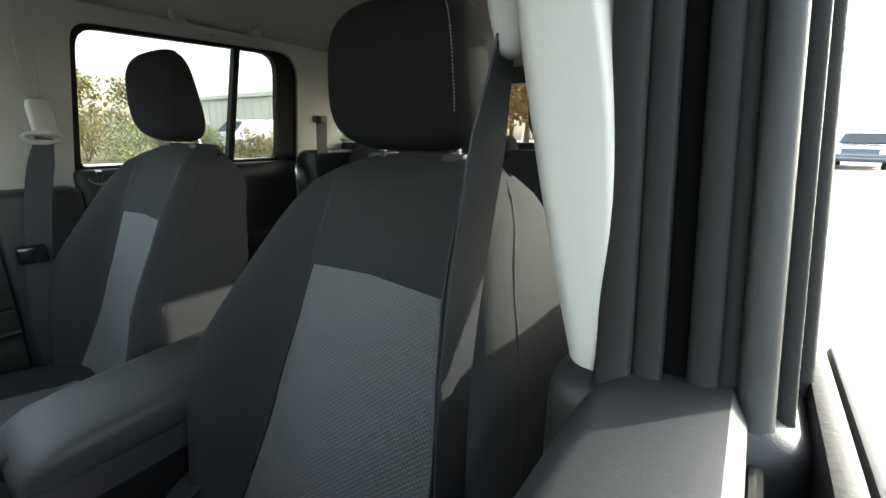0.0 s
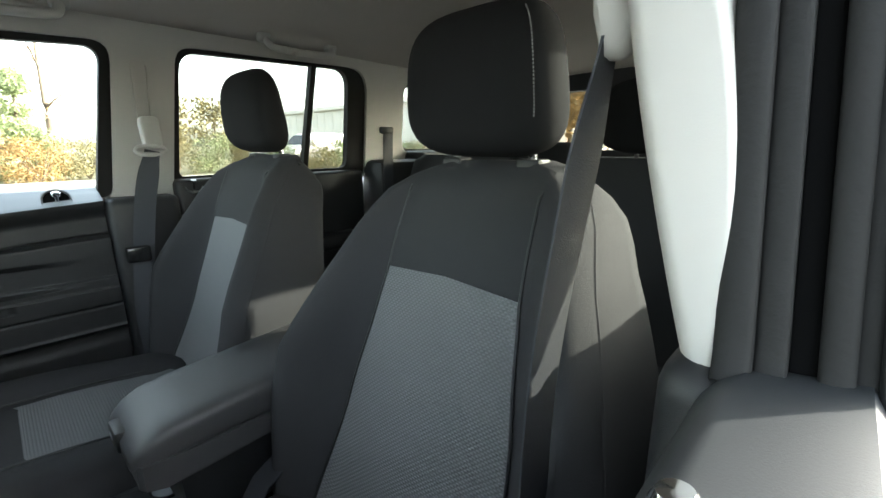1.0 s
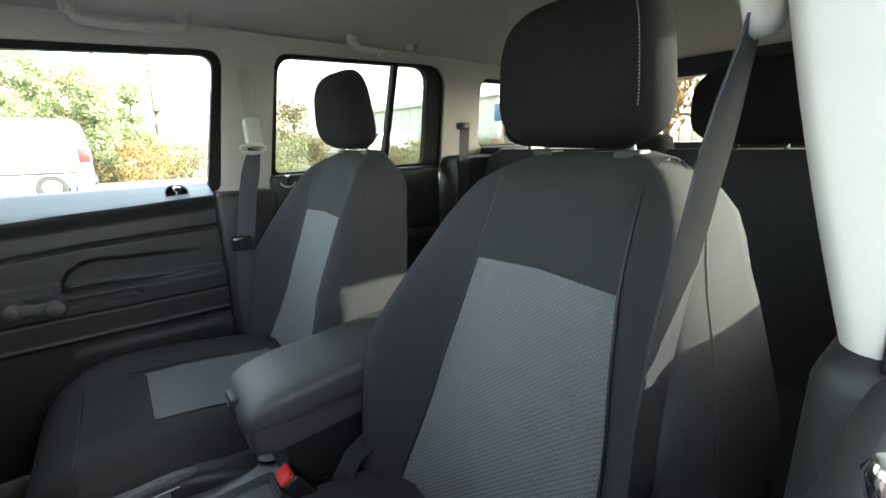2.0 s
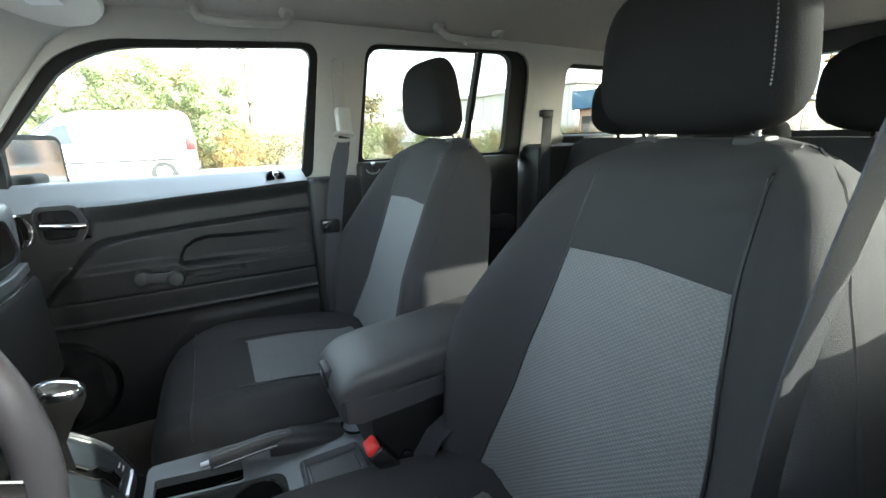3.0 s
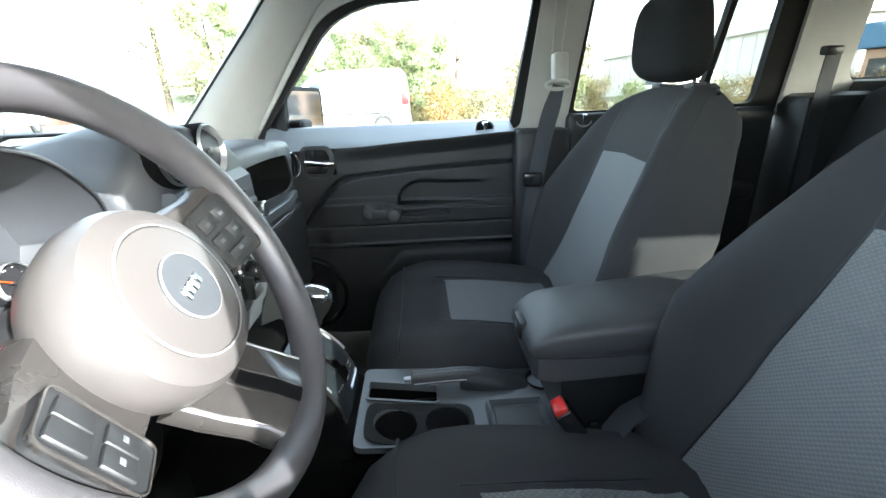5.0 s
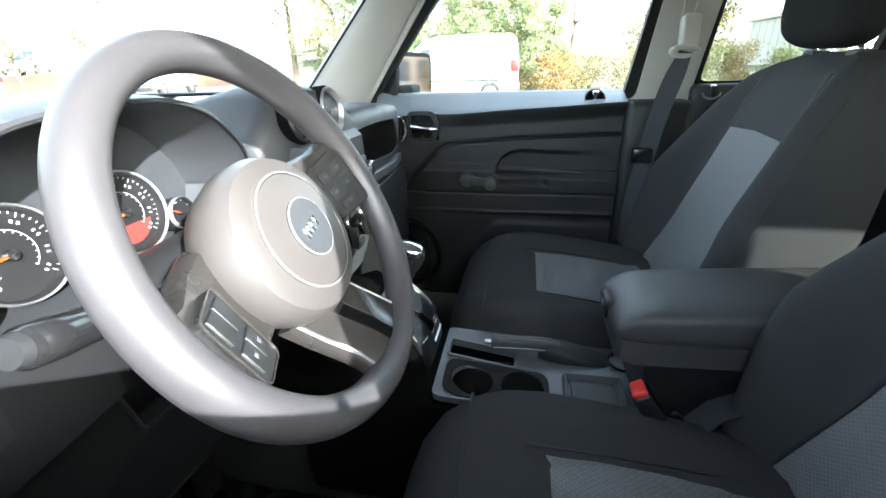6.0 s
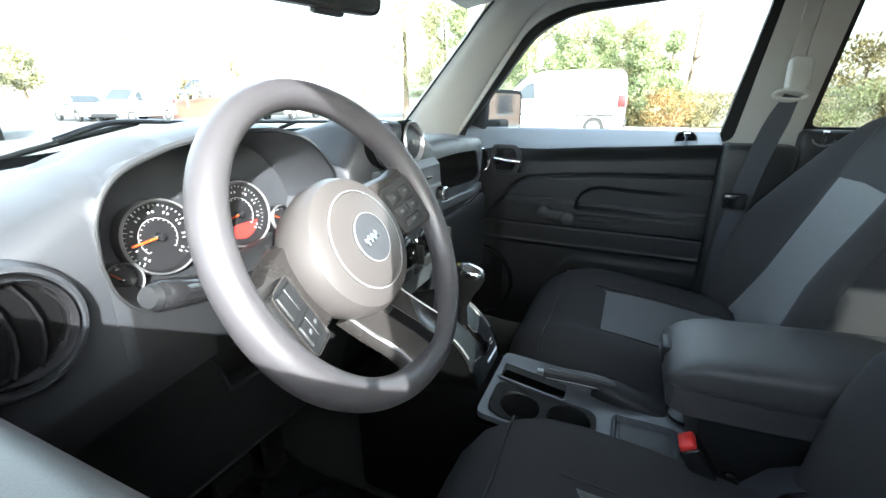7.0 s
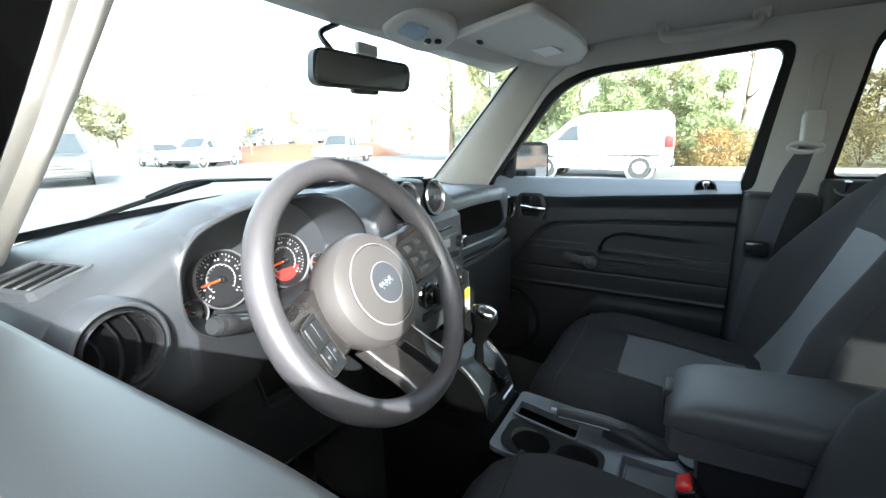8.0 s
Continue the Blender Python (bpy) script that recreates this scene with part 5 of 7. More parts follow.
# gear selector panel: a glossy hood that curves down to the console
HOOD = bezier([(0, 1.075, 0.838), (0, 1.020, 0.814), (0, 0.988, 0.790), (0, 0.965, 0.763), (0, 0.948, 0.728), (0, 0.941, 0.700), (0, 0.937, 0.672)], 8)
gate = rounded([(-0.010, 0.017), (0.022, 0.017), (0.022, 0.036), (0.010, 0.042), (0.010, 0.062), (-0.002, 0.068), (-0.002, 0.094), (-0.017, 0.094), (-0.017, 0.058), (-0.010, 0.050)], 0.005, 3)
RUN = [0.0]
for a, b in zip(HOOD, HOOD[1:]):
    RUN.append(RUN[-1] + (b - a).length)


def hood_at(u, v, lift=0.0):
    """A point on the selector hood: u across, v up from the bright cross strip."""
    run = min(max(RUN[-1] * 0.80 - v, 0.0), RUN[-1])
    k = max(i for i in range(len(RUN) - 1) if RUN[i] <= run + 1e-9)
    t = (run - RUN[k]) / (RUN[k + 1] - RUN[k])
    tang = (HOOD[k + 1] - HOOD[k]).normalized()
    n = Vector((0, tang.z, -tang.y))
    n = n if n.z > 0 else -n
    w = abs(u) / 0.068
    return HOOD[k].lerp(HOOD[k + 1], t) + Vector((0.014 + u, 0, 0)) + n * (lift - 0.004 * max(0.0, w - 0.55) ** 2 / 0.2)


def inside(p, poly):
    hit = False
    for a, b in zip(poly, poly[1:] + poly[:1]):
        if (a[1] > p[1]) != (b[1] > p[1]) and p[0] < (b[0] - a[0]) * (p[1] - a[1]) / (b[1] - a[1]) + a[0]:
            hit = not hit
    return hit


bm = bmesh.new()
us, vs_ = [-0.068 + 0.136 * i / 40 for i in range(41)], [-0.03 + 0.175 * k / 60 for k in range(61)]
net = [[bm.verts.new(hood_at(u, v)) for v in vs_] for u in us]
for i in range(40):
    for k in range(60):
        if not inside(((us[i] + us[i + 1]) / 2, (vs_[k] + vs_[k + 1]) / 2), gate):
            bm.faces.new((net[i][k], net[i + 1][k], net[i + 1][k + 1], net[i][k + 1]))
gp = part("gear_panel", bm, SATIN, con, "glossy dark gear selector panel", 60)
part("gate_rim", tube([hood_at(p.x, p.y, 0.0006) for p in gate], 0.0022, 6, closed=True), GLOSSBLACK, gp, "black rim of the gear gate")
bm = bmesh.new()
bm.faces.new([bm.verts.new(hood_at(p.x, p.y, -0.006)) for p in grow(gate, 0.003)])
part("gate_floor", bm, MATTE_SHADE, gp, "black floor of the gear gate")
for sx in (-1, 1):
    part("panel_edge", tube([hood_at(sx * 0.0655, v, 0.0015) for v in [0.045 + 0.010 * k for k in range(8)]], 0.0026, 8), BRIGHT, gp, "bright edge strip")
    part("panel_border", tube([hood_at(sx * 0.069, v, 0.0) for v in vs_[::3]], 0.004, 8), GLOSSBLACK, gp, "black border of the panel")
part("panel_strip", tube([hood_at(-0.004 + 0.058 * i / 6, 0.0, 0.0012) for i in range(7)], 0.0026, 8), BRIGHT, gp, "bright cross strip")
for i in range(3):
    part("indicator", tube([hood_at(-0.050 + 0.010 * i, 0.030 - 0.002 * i, 0.0008), hood_at(-0.046 + 0.010 * i, 0.030 - 0.002 * i, 0.0008)], 0.0016, 6), DIM, gp, "small pale gear mark")
for i in range(2):
    for k in range(2):
        part("indicator", tube([hood_at(0.034 + 0.007 * i, 0.028 - 0.008 * k, 0.0008), hood_at(0.038 + 0.007 * i, 0.028 - 0.008 * k, 0.0008)], 0.0014, 6), DIM, gp, "small pale gear mark")
# The skirt's near-black colour stands in for the shade that falls on it.
part("panel_skirt", loft([[Vector((x, p.y + 0.004, p.z - 0.006 - 0.006 * abs(x - 0.014) / 0.07)) for p in HOOD[::4]] + [Vector((x, 0.945, 0.62)), Vector((x, 1.15, 0.62)), Vector((x, 1.15, 0.80))] for x in (-0.058, -0.05, 0.078, 0.086)], True), MATTE_SHADE, con, "skirt below the gear panel, coloured black for the shade", 50)
gs = thing("gear_selector", (0.008, 1.000, 0.790), "gear selector with a chrome-topped black knob", "gear lever")
part("lever", tube([(0.008, 1.000, 0.792), (0.002, 0.996, 0.84), (-0.004, 0.988, 0.895)], 0.008, 14, scale=[1.5, 1.0, 1.0]), MATTE_SHADE, gs, "black rubber boot of the lever")
km = axis_pose((-0.004, 0.984, 0.900), (-0.05, -0.25, 1.0), (1, 0, 0))
part("knob", lathe([(0.010, -0.060), (0.0125, -0.045), (0.016, -0.024), (0.021, -0.010), (0.024, 0.006), (0.023, 0.014)], km @ Matrix.Diagonal((0.9, 1.25, 1, 1)), 28), MATTE_SHADE, gs, "black knob body", 50)
part("knob_cap", lathe([(0.0235, 0.013), (0.0225, 0.021), (0.016, 0.028), (0.001, 0.030)], km @ Matrix.Diagonal((0.9, 1.25, 1, 1)), 28), CHROME, gs, "polished chrome knob cap", 50)
# hand brake lever
hb = thing("hand_brake", (0.058, 0.72, 0.672), "dark hand brake lever lying along the console", "hand brake")
grip = bezier([(0.058, 0.838, 0.693), (0.058, 0.80, 0.695), (0.058, 0.745, 0.697), (0.059, 0.715, 0.693), (0.060, 0.690, 0.682)], 5)
part("lever", sweep(grip, [(p.x, p.y) for p in rounded([(-0.013, -0.012), (0.013, -0.012), (0.011, 0.012), (-0.011, 0.012)], 0.008, 4)]), PAD, hb, "grey grip of the hand brake", 60)
# Paler slate ribs put the highlight along the grip's top into the colour.
for dx in (-0.0045, 0.0045):
    part("grip_rib", tube([p + Vector((dx, 0, 0.0115)) for p in grip[1:16]], 0.0022, 6), SLATE, hb, "raised rib of the grip, paler for the highlight")
part("grip_seam", tube([p + Vector((-0.0135, 0, -0.004)) for p in grip[1:14]], 0.0012, 6), SILVER, hb, "bright line along the grip")
part("release_button", tube([(0.058, 0.836, 0.693), (0.058, 0.852, 0.692)], 0.005, 12), BRIGHT, hb, "bright release button")
boot = []
for y, hw, zt in ((0.745, 0.014, 0.690), (0.730, 0.021, 0.702), (0.70, 0.027, 0.702), (0.665, 0.029, 0.692), (0.63, 0.029, 0.680), (0.61, 0.028, 0.672)):
    boot.append([Vector((0.060 + hw * math.copysign(abs(math.cos(a)) ** 0.7, math.cos(a)), y, 0.664 + (zt - 0.664) * max(0.0, math.sin(a)) ** 0.7)) for a in [math.pi * i / 12 for i in range(13)]])
part("boot", loft(boot), DARK, hb, "black moulded boot of the hand brake", 50)
# storage box and armrest lid
bx = part("storage_box", loft([[Vector((-0.078, 0.30, 0.668)), Vector((0.074, 0.30, 0.668)), Vector((0.074, 0.585, 0.668)), Vector((-0.078, 0.585, 0.668))], [Vector((-0.072, 0.28, 0.795)), Vector((0.066, 0.28, 0.795)), Vector((0.066, 0.592, 0.795)), Vector((-0.072, 0.592, 0.795))]]), DARK, con, "dark storage box under the armrest", 20)
ar = thing("armrest", (0, 0.48, 0.775), "padded slate grey centre armrest lid", "armrest")
lid = []
for y in [0.26, 0.30, 0.40, 0.50, 0.56, 0.60, 0.622, 0.636, 0.643]:
    top = interp(y, [(0.26, 0.895), (0.4, 0.885), (0.55, 0.872), (0.60, 0.866), (0.63, 0.852), (0.643, 0.832)])
    bot = interp(y, [(0.26, 0.812), (0.55, 0.812), (0.62, 0.808), (0.643, 0.810)])
    w = interp(y, [(0.26, 0.086), (0.58, 0.086), (0.63, 0.078), (0.643, 0.068)])
    mid, h = (top + bot) / 2, (top - bot) / 2
    lid.append([Vector((-0.004 + w * math.copysign(abs(math.cos(a)) ** 0.42, math.cos(a)), y, mid + h * math.copysign(abs(math.sin(a)) ** 0.42, math.sin(a)))) for a in [2 * math.pi * (i + 0.5) / 32 for i in range(32)]])
part("pad", loft(lid), PAD, ar, "slate grey vinyl armrest pad", 60)
for sx in (-1, 1):
    part("seam", tube([(-0.004 + sx * interp(y, [(0.26, 0.0795), (0.58, 0.0795), (0.625, 0.0735)]), y, interp(y, [(0.26, 0.879), (0.4, 0.868), (0.55, 0.856), (0.60, 0.850), (0.625, 0.842)])) for y in [0.27 + 0.355 * i / 18 for i in range(19)]], 0.0016, 6), DARK, ar, "stitched seam of the armrest pad")
und = []
for y in [0.26, 0.40, 0.55, 0.61, 0.632, 0.638]:
    w = interp(y, [(0.26, 0.089), (0.58, 0.089), (0.63, 0.083), (0.638, 0.070)])
    z0 = interp(y, [(0.26, 0.796), (0.5, 0.790), (0.60, 0.778), (0.638, 0.784)])
    und.append([Vector((-0.004 - w, y, z0)), Vector((-0.004 + w, y, z0)), Vector((-0.004 + w, y, 0.821)), Vector((-0.004 - w, y, 0.821))])
part("lid_tray", loft(und), PAD, ar, "dark lower half of the armrest lid", 30)
part("latch", rbox((-0.018, 0.632, 0.812), (0.030, 0.648, 0.846), 0.005, 2), DARK, ar, "black latch of the armrest")
part("latch_mark", rbox((0.000, 0.6475, 0.828), (0.014, 0.6487, 0.836), 0, 1), SILVER, ar)
# buckle
bk = thing("seat_belt_buckle", (-0.105, 0.60, 0.70), "black seat belt buckle with a red release button", "buckle")
bmx = axis_pose((-0.118, 0.604, 0.752), (0.05, 0.55, 0.83), (1, 0, 0))
part("buckle_body", rbox((-0.019, -0.014, -0.075), (0.019, 0.014, 0.004), 0.005, 3, bmx), GLOSSBLACK, bk)
part("release_button", rbox((-0.016, -0.011, 0.0), (0.016, 0.011, 0.012), 0.004, 3, bmx), RED, bk, "red release button")
part("stem", sweep([bmx @ Vector((0, 0, -0.07)), bmx @ Vector((0, 0.0, -0.13)), bmx @ Vector((0, 0.02, -0.20))], [(-0.012, -0.004), (0.012, -0.004), (0.012, 0.004), (-0.012, 0.004)]), DARK, bk)
part("anchor_strap", sweep([Vector((-0.128, 0.53, 0.70)), Vector((-0.122, 0.50, 0.735)), Vector((-0.115, 0.46, 0.75))], [(-0.020, -0.0015), (0.020, -0.0015), (0.020, 0.0015), (-0.020, 0.0015)]), WEB, bk, "dark webbing of the buckle anchor")
part("anchor_bolt", lathe([(0.011, -0.004), (0.011, 0.005), (0.008, 0.008), (0.001, 0.0085)], axis_pose((-0.110, 0.545, 0.705), (-1, 0.2, 0.3)), 16), GLOSSBLACK, bk, "black anchor bolt")
for c in (0.865, 0.775):
    part("cup_rim", tube([(-0.045 + 0.0378 * math.cos(a), c + 0.0378 * math.sin(a), 0.6728 + 0.02 * sm(c + 0.0378 * math.sin(a), 0.84, 0.93)) for a in [2 * math.pi * i / 36 for i in range(36)]], 0.0016, 6, closed=True), TOPS, con, "raised rim of the cup holder")

# ---- belts, handles, mirrors, visors ----


def ribbon(path, width, thick, across, gather=1.0):
    """A flat strap along a path; across: its width direction; gather: how far it is drawn together at its start."""
    ac = Vector(across).normalized()
    rings = []
    pts = bezier(path, 6)
    for p, t in zip(pts, frames(pts)):
        a = (ac - t * ac.dot(t)).normalized()
        n = t.cross(a).normalized()
        h = width / 2 * (gather + (1 - gather) * sm((p - pts[0]).length, 0.0, 0.07))
        rings.append([p - a * h - n * thick / 2, p + a * h - n * thick / 2, p + a * h + n * thick / 2, p - a * h + n * thick / 2])
    return loft(rings)


def belt(sign, top, lab, size=1.0):
    b = thing("seat_belt", top, lab, "seat belt", "front seat belts")
    t = Vector(top)
    # height adjuster and ring
    am = axis_pose((t.x + sign * 0.002, t.y - 0.010, t.z + 0.044), (-sign, 0, 0.18), (0, 1, 0))
    shape = rounded([(-0.022, -0.042), (0.022, -0.042), (0.021, 0.042), (-0.021, 0.042)], 0.014, 5)
    part("adjuster", loft([[am @ Vector((p.x * k, p.y * (k + 1) / 2, dz)) for p in shape] for dz, k in ((-0.014, 1.0), (0.006, 1.0), (0.011, 0.92), (0.013, 0.7))]), LIGHT, b, "light grey height adjuster", 50)
    tm = axis_pose((sign * 0.658, t.y - 0.012, t.z + 0.135), (-sign, 0, -0.19), (0, 1, 0))
    track = rounded([(-0.019, -0.085), (0.019, -0.085), (0.016, 0.085), (-0.016, 0.085)], 0.014, 4)
    if sign > 0:
        part("adjuster_track", plate(track, [grow(track, -0.005)], lambda p, d: tm @ Vector((p[0], p[1], 0.004 - d)), 0.012), LIGHT, b, "raised light grey border of the adjuster track", 30)
    m = axis_pose(t + Vector((-sign * 0.018, 0, 0)), (-sign, 0, 0.15), (0, 1, 0))
    ring = [Vector((0.027 * size * math.copysign(abs(math.cos(a)) ** 0.8, math.cos(a)), 0.009 * size * math.sin(a), 0)) for a in [2 * math.pi * i / 28 for i in range(28)]]
    part("guide_ring", tube([m @ p for p in ring], 0.0048 * size, 8, closed=True, up=m.to_3x3() @ Vector((0, 0, 1))), LIGHT, b, "light grey belt guide ring")
    return b


pb = belt(1, (0.630, 0.405, 1.222), "dark webbing seat belt hanging on the passenger's pillar", 1.2)
part("webbing", ribbon([(0.612, 0.402, 1.222), (0.610, 0.435, 1.10), (0.600, 0.462, 0.95), (0.590, 0.480, 0.80), (0.592, 0.470, 0.64), (0.60, 0.44, 0.50)], 0.047, 0.0016, (0.25, 0.8, 0.1), 0.7), WEB, pb, "dark webbing")
part("tongue", rbox((0.578, 0.448, 0.945), (0.602, 0.500, 0.985), 0.005, 2), GLOSSBLACK, pb, "black belt tongue")
db = belt(-1, (-0.592, 0.418, 1.310), "dark webbing seat belt hanging on the driver's pillar", 0.7)
part("webbing", ribbon([(-0.588, 0.450, 1.290), (-0.575, 0.450, 1.204), (-0.558, 0.448, 1.07), (-0.554, 0.446, 0.935), (-0.560, 0.44, 0.78), (-0.59, 0.42, 0.50)], 0.041, 0.0016, (0.02, 1.0, 0.0), 0.5), WEB, db, "dark webbing")
gm = axis_pose((-0.592, 0.452, 1.304), (-0.25, 1, -0.1), (1, 0, 0))
pear = rounded([(-0.011, -0.020), (0.011, -0.020), (0.014, -0.004), (0.008, 0.026), (-0.008, 0.026), (-0.014, -0.004)], 0.007, 4)
part("guide_cover", loft([[gm @ Vector((p.x * k, p.y * k, dz)) for p in pear] for dz, k in ((-0.010, 0.9), (-0.004, 1.0), (0.004, 0.95), (0.008, 0.7))]), LIGHT, db, "pear-shaped light grey guide cover", 50)
for sign in (1, -1):
    rbt = thing("seat_belt", (sign * 0.60, -0.39, 1.26), "dark webbing rear seat belt on the rear pillar", "seat belt", "rear seat belts")
    part("webbing", ribbon([(sign * 0.606, -0.375, 1.285), (sign * 0.600, -0.365, 1.15), (sign * 0.592, -0.36, 0.95), (sign * 0.59, -0.36, 0.72)], 0.047, 0.0016, (0, 1, 0)), WEB, rbt)
    part("guide", rbox((sign * 0.612 - 0.012, -0.40, 1.275), (sign * 0.612 + 0.012, -0.345, 1.300), 0.006, 2), DARK, rbt, "dark belt guide")


def grab(name, a, b, drop, inward, lab):
    g = thing(name, a, lab, "grab handle", "grab handles")
    a, b = Vector(a), Vector(b)
    d = (b - a)
    pth = bezier([a, a + d * 0.04 + Vector((inward, 0, -drop * 0.8)), a + d * 0.2 + Vector((inward * 1.2, 0, -drop)), a + d * 0.5 + Vector((inward * 1.25, 0, -drop * 1.06)), a + d * 0.8 + Vector((inward * 1.2, 0, -drop)), a + d * 0.96 + Vector((inward, 0, -drop * 0.8)), b], 6)
    part("grip", sweep(pth, circle(0.0100, 14, 0.0090), up=(1, 0, 0.3)), LIGHT, g, "light grey plastic grip", 60)
    for p in (a, b):
        part("mount", rbox((p.x - 0.014, p.y - 0.018, p.z - 0.016), (p.x + 0.014, p.y + 0.018, p.z + 0.014), 0.008, 3), LIGHT, g)
    return g


grab("grab_handle", (0.580, 0.745, 1.528), (0.580, 0.535, 1.534), 0.036, -0.024, "light grey grab handle above the passenger's window")
g2 = grab("grab_handle", (0.580, 0.092, 1.536), (0.580, -0.125, 1.540), 0.034, -0.024, "light grey grab handle with a coat hook above the rear window")
part("coat_hook", tube(bezier([(0.556, 0.020, 1.506), (0.546, 0.020, 1.490), (0.538, 0.020, 1.496)], 4), 0.006, 8), LIGHT, g2)

# rear view mirror
rv = thing("rear_view_mirror", (-0.05, 1.235, 1.385), "black rear view mirror on a curved stalk", "mirror")
rm = axis_pose((-0.058, 1.215, 1.388), (-0.30, -1, -0.04), (1, 0, 0))
shape = rounded([(-0.108, -0.032), (0.112, -0.030), (0.116, 0.026), (-0.104, 0.034)], 0.022, 5)
part("casing", plate(shape, [], lambda p, d: rm @ Vector((p[0], p[1], 0.006 - d)), 0.022), DARK, rv, "black mirror casing", 30)
part("back_shell", loft([[rm @ Vector((p[0] * k, p[1] * k, dz)) for p in shape] for dz, k in ((-0.012, 1.0), (-0.024, 0.92), (-0.034, 0.6))]), DARK, rv, "", 50)
part("mirror_face", plate(grow(shape, -0.006), [], lambda p, d: rm @ Vector((p[0], p[1], 0.0075 - d)), 0.002), MIRROR_DIM, rv, "dim mirror glass")
part("stalk", tube(bezier([rm @ Vector((-0.03, 0, -0.03)), (-0.085, 1.262, 1.425), (-0.090, 1.285, 1.460), (-0.035, 1.29, 1.488)], 6), 0.006, 10), GLOSSBLACK, rv, "curved black stalk")
part("foot", rbox((0.02, 1.285, 1.442), (0.09, 1.30, 1.468), 0.006, 2), LIGHT, rv)
part("underside_pod", rbox((-0.02, -0.039, -0.02), (0.04, -0.028, 0.000), 0.006, 2, rm), DARK, rv)


def visor(flip):
    """A visor folded up under the roof, over the windscreen's upper edge."""
    v = thing("sun_visor", (flip * 0.33, 1.0, 1.48), "light grey folded sun visor with a warning label", "sun visor", "sun visors")
    out = rounded([(0.185, 1.145), (0.080, 0.922), (0.300, 0.895), (0.430, 0.892), (0.525, 0.935), (0.545, 0.995), (0.500, 1.040), (0.400, 1.085), (0.290, 1.116)], [0.02, 0.04, 0.06, 0.05, 0.05, 0.04, 0.04, 0.04, 0.04], 4)

    def at(p, d):
        return Vector((flip * p[0], p[1], 1.488 - 0.040 * (p[0] / 0.6) ** 2 + d))
    rings = [[at(q, dz) for q in grow(out, o)] for dz, o in ((0.002, -0.014), (-0.004, -0.006), (-0.002, -0.001), (0.004, 0.0), (0.012, -0.002), (0.016, -0.010))]
    part("panel", loft(rings), VISOR, v, "light grey vinyl visor panel", 50)
    part("warning_label", plate([(0.345, 0.965), (0.415, 0.955), (0.430, 1.005), (0.360, 1.018)], [], lambda p, d: at(p, -0.0045 - d + 0.0022), 0.001), WHITE, v, "pale warning label")
    part("pivot", tube([at((0.20, 1.135), 0.006), at((0.40, 1.078), 0.006)], 0.006, 10), VISOR, v)
    part("clip", rbox((flip * 0.245 - 0.010, 1.100, 1.475), (flip * 0.245 + 0.010, 1.112, 1.492), 0.004, 2), DARK, v, "small dark slot of the visor clip")


visor(1)
visor(-1)
# overhead lamp console
oc = thing("overhead_console", (0.07, 1.17, 1.50), "light grey overhead lamp console", "ceiling lamp")
om = axis_pose((0.120, 1.190, 1.490), (-0.28, -0.22, -1), (0.93, -0.37, -0.2))
oo = [Vector((0.082 * math.copysign(abs(math.cos(a)) ** 0.8, math.cos(a)), 0.062 * math.copysign(abs(math.sin(a)) ** 0.8, math.sin(a)))) for a in [2 * math.pi * i / 48 for i in range(48)]]
part("housing", loft([[om @ Vector((p.x * k, p.y * k, dz)) for p in oo] for dz, k in ((-0.02, 1.02), (0.0, 1.04), (0.004, 1.0), (0.007, 0.92), (0.006, 0.82))]), VISOR, oc, "", 50)
lens = rounded([(-0.056, -0.022), (0.008, -0.026), (0.008, 0.028), (-0.050, 0.026)], 0.014, 4)
part("lens", plate(lens, [], lambda p, d: om @ Vector((p[0], p[1], 0.0085 - d)), 0.006), MIRROR_DIM, oc, "clear bluish lamp lens")
for i in range(2):
    part("switch", lathe([(0.008, 0.0), (0.008, 0.004), (0.001, 0.005)], om @ Matrix.Translation((0.026 + 0.02 * i, -0.010 + 0.012 * i, 0.0065)), 18), GLOSSBLACK, oc, "round dark lamp switch")

# passenger's outside mirror
om2 = thing("door_mirror", (0.92, 1.17, 1.14), "black door mirror outside the passenger's window", "mirror")
mm = axis_pose((0.846, 1.165, 1.177), (-0.36, -1, 0.02), (1, 0, 0))
ms = rounded([(-0.130, -0.090), (0.086, -0.088), (0.096, 0.066), (-0.110, 0.072)], 0.034, 6)
part("housing", loft([[mm @ Vector((p[0] * k, p[1] * k, dz)) for p in ms] for dz, k in ((0.010, 0.99), (-0.006, 1.03), (-0.05, 1.0), (-0.085, 0.75), (-0.095, 0.4))]), RUBBER, om2, "black mirror housing", 50)
part("mirror_face", plate(grow(ms, -0.013), [], lambda p, d: mm @ Vector((p[0], p[1], 0.0115 - d)), 0.002), MIRROR, om2, "mirror glass")
part("arm", rbox((0.74, 1.15, 1.115), (0.88, 1.20, 1.150), 0.012, 3), RUBBER, om2)

# ---- the driver's window opening: pillar trim, door frame and seals ----
fr = thing("driver_window_frame", (-0.73, 0.6, 1.14), "black door frame with rubber seals round the open driver's window", "door frame")
def seal_x(z):
    """How far out the pillar's front seal lies at height z."""
    return 0.668 - 0.10 * (z - 1.14)


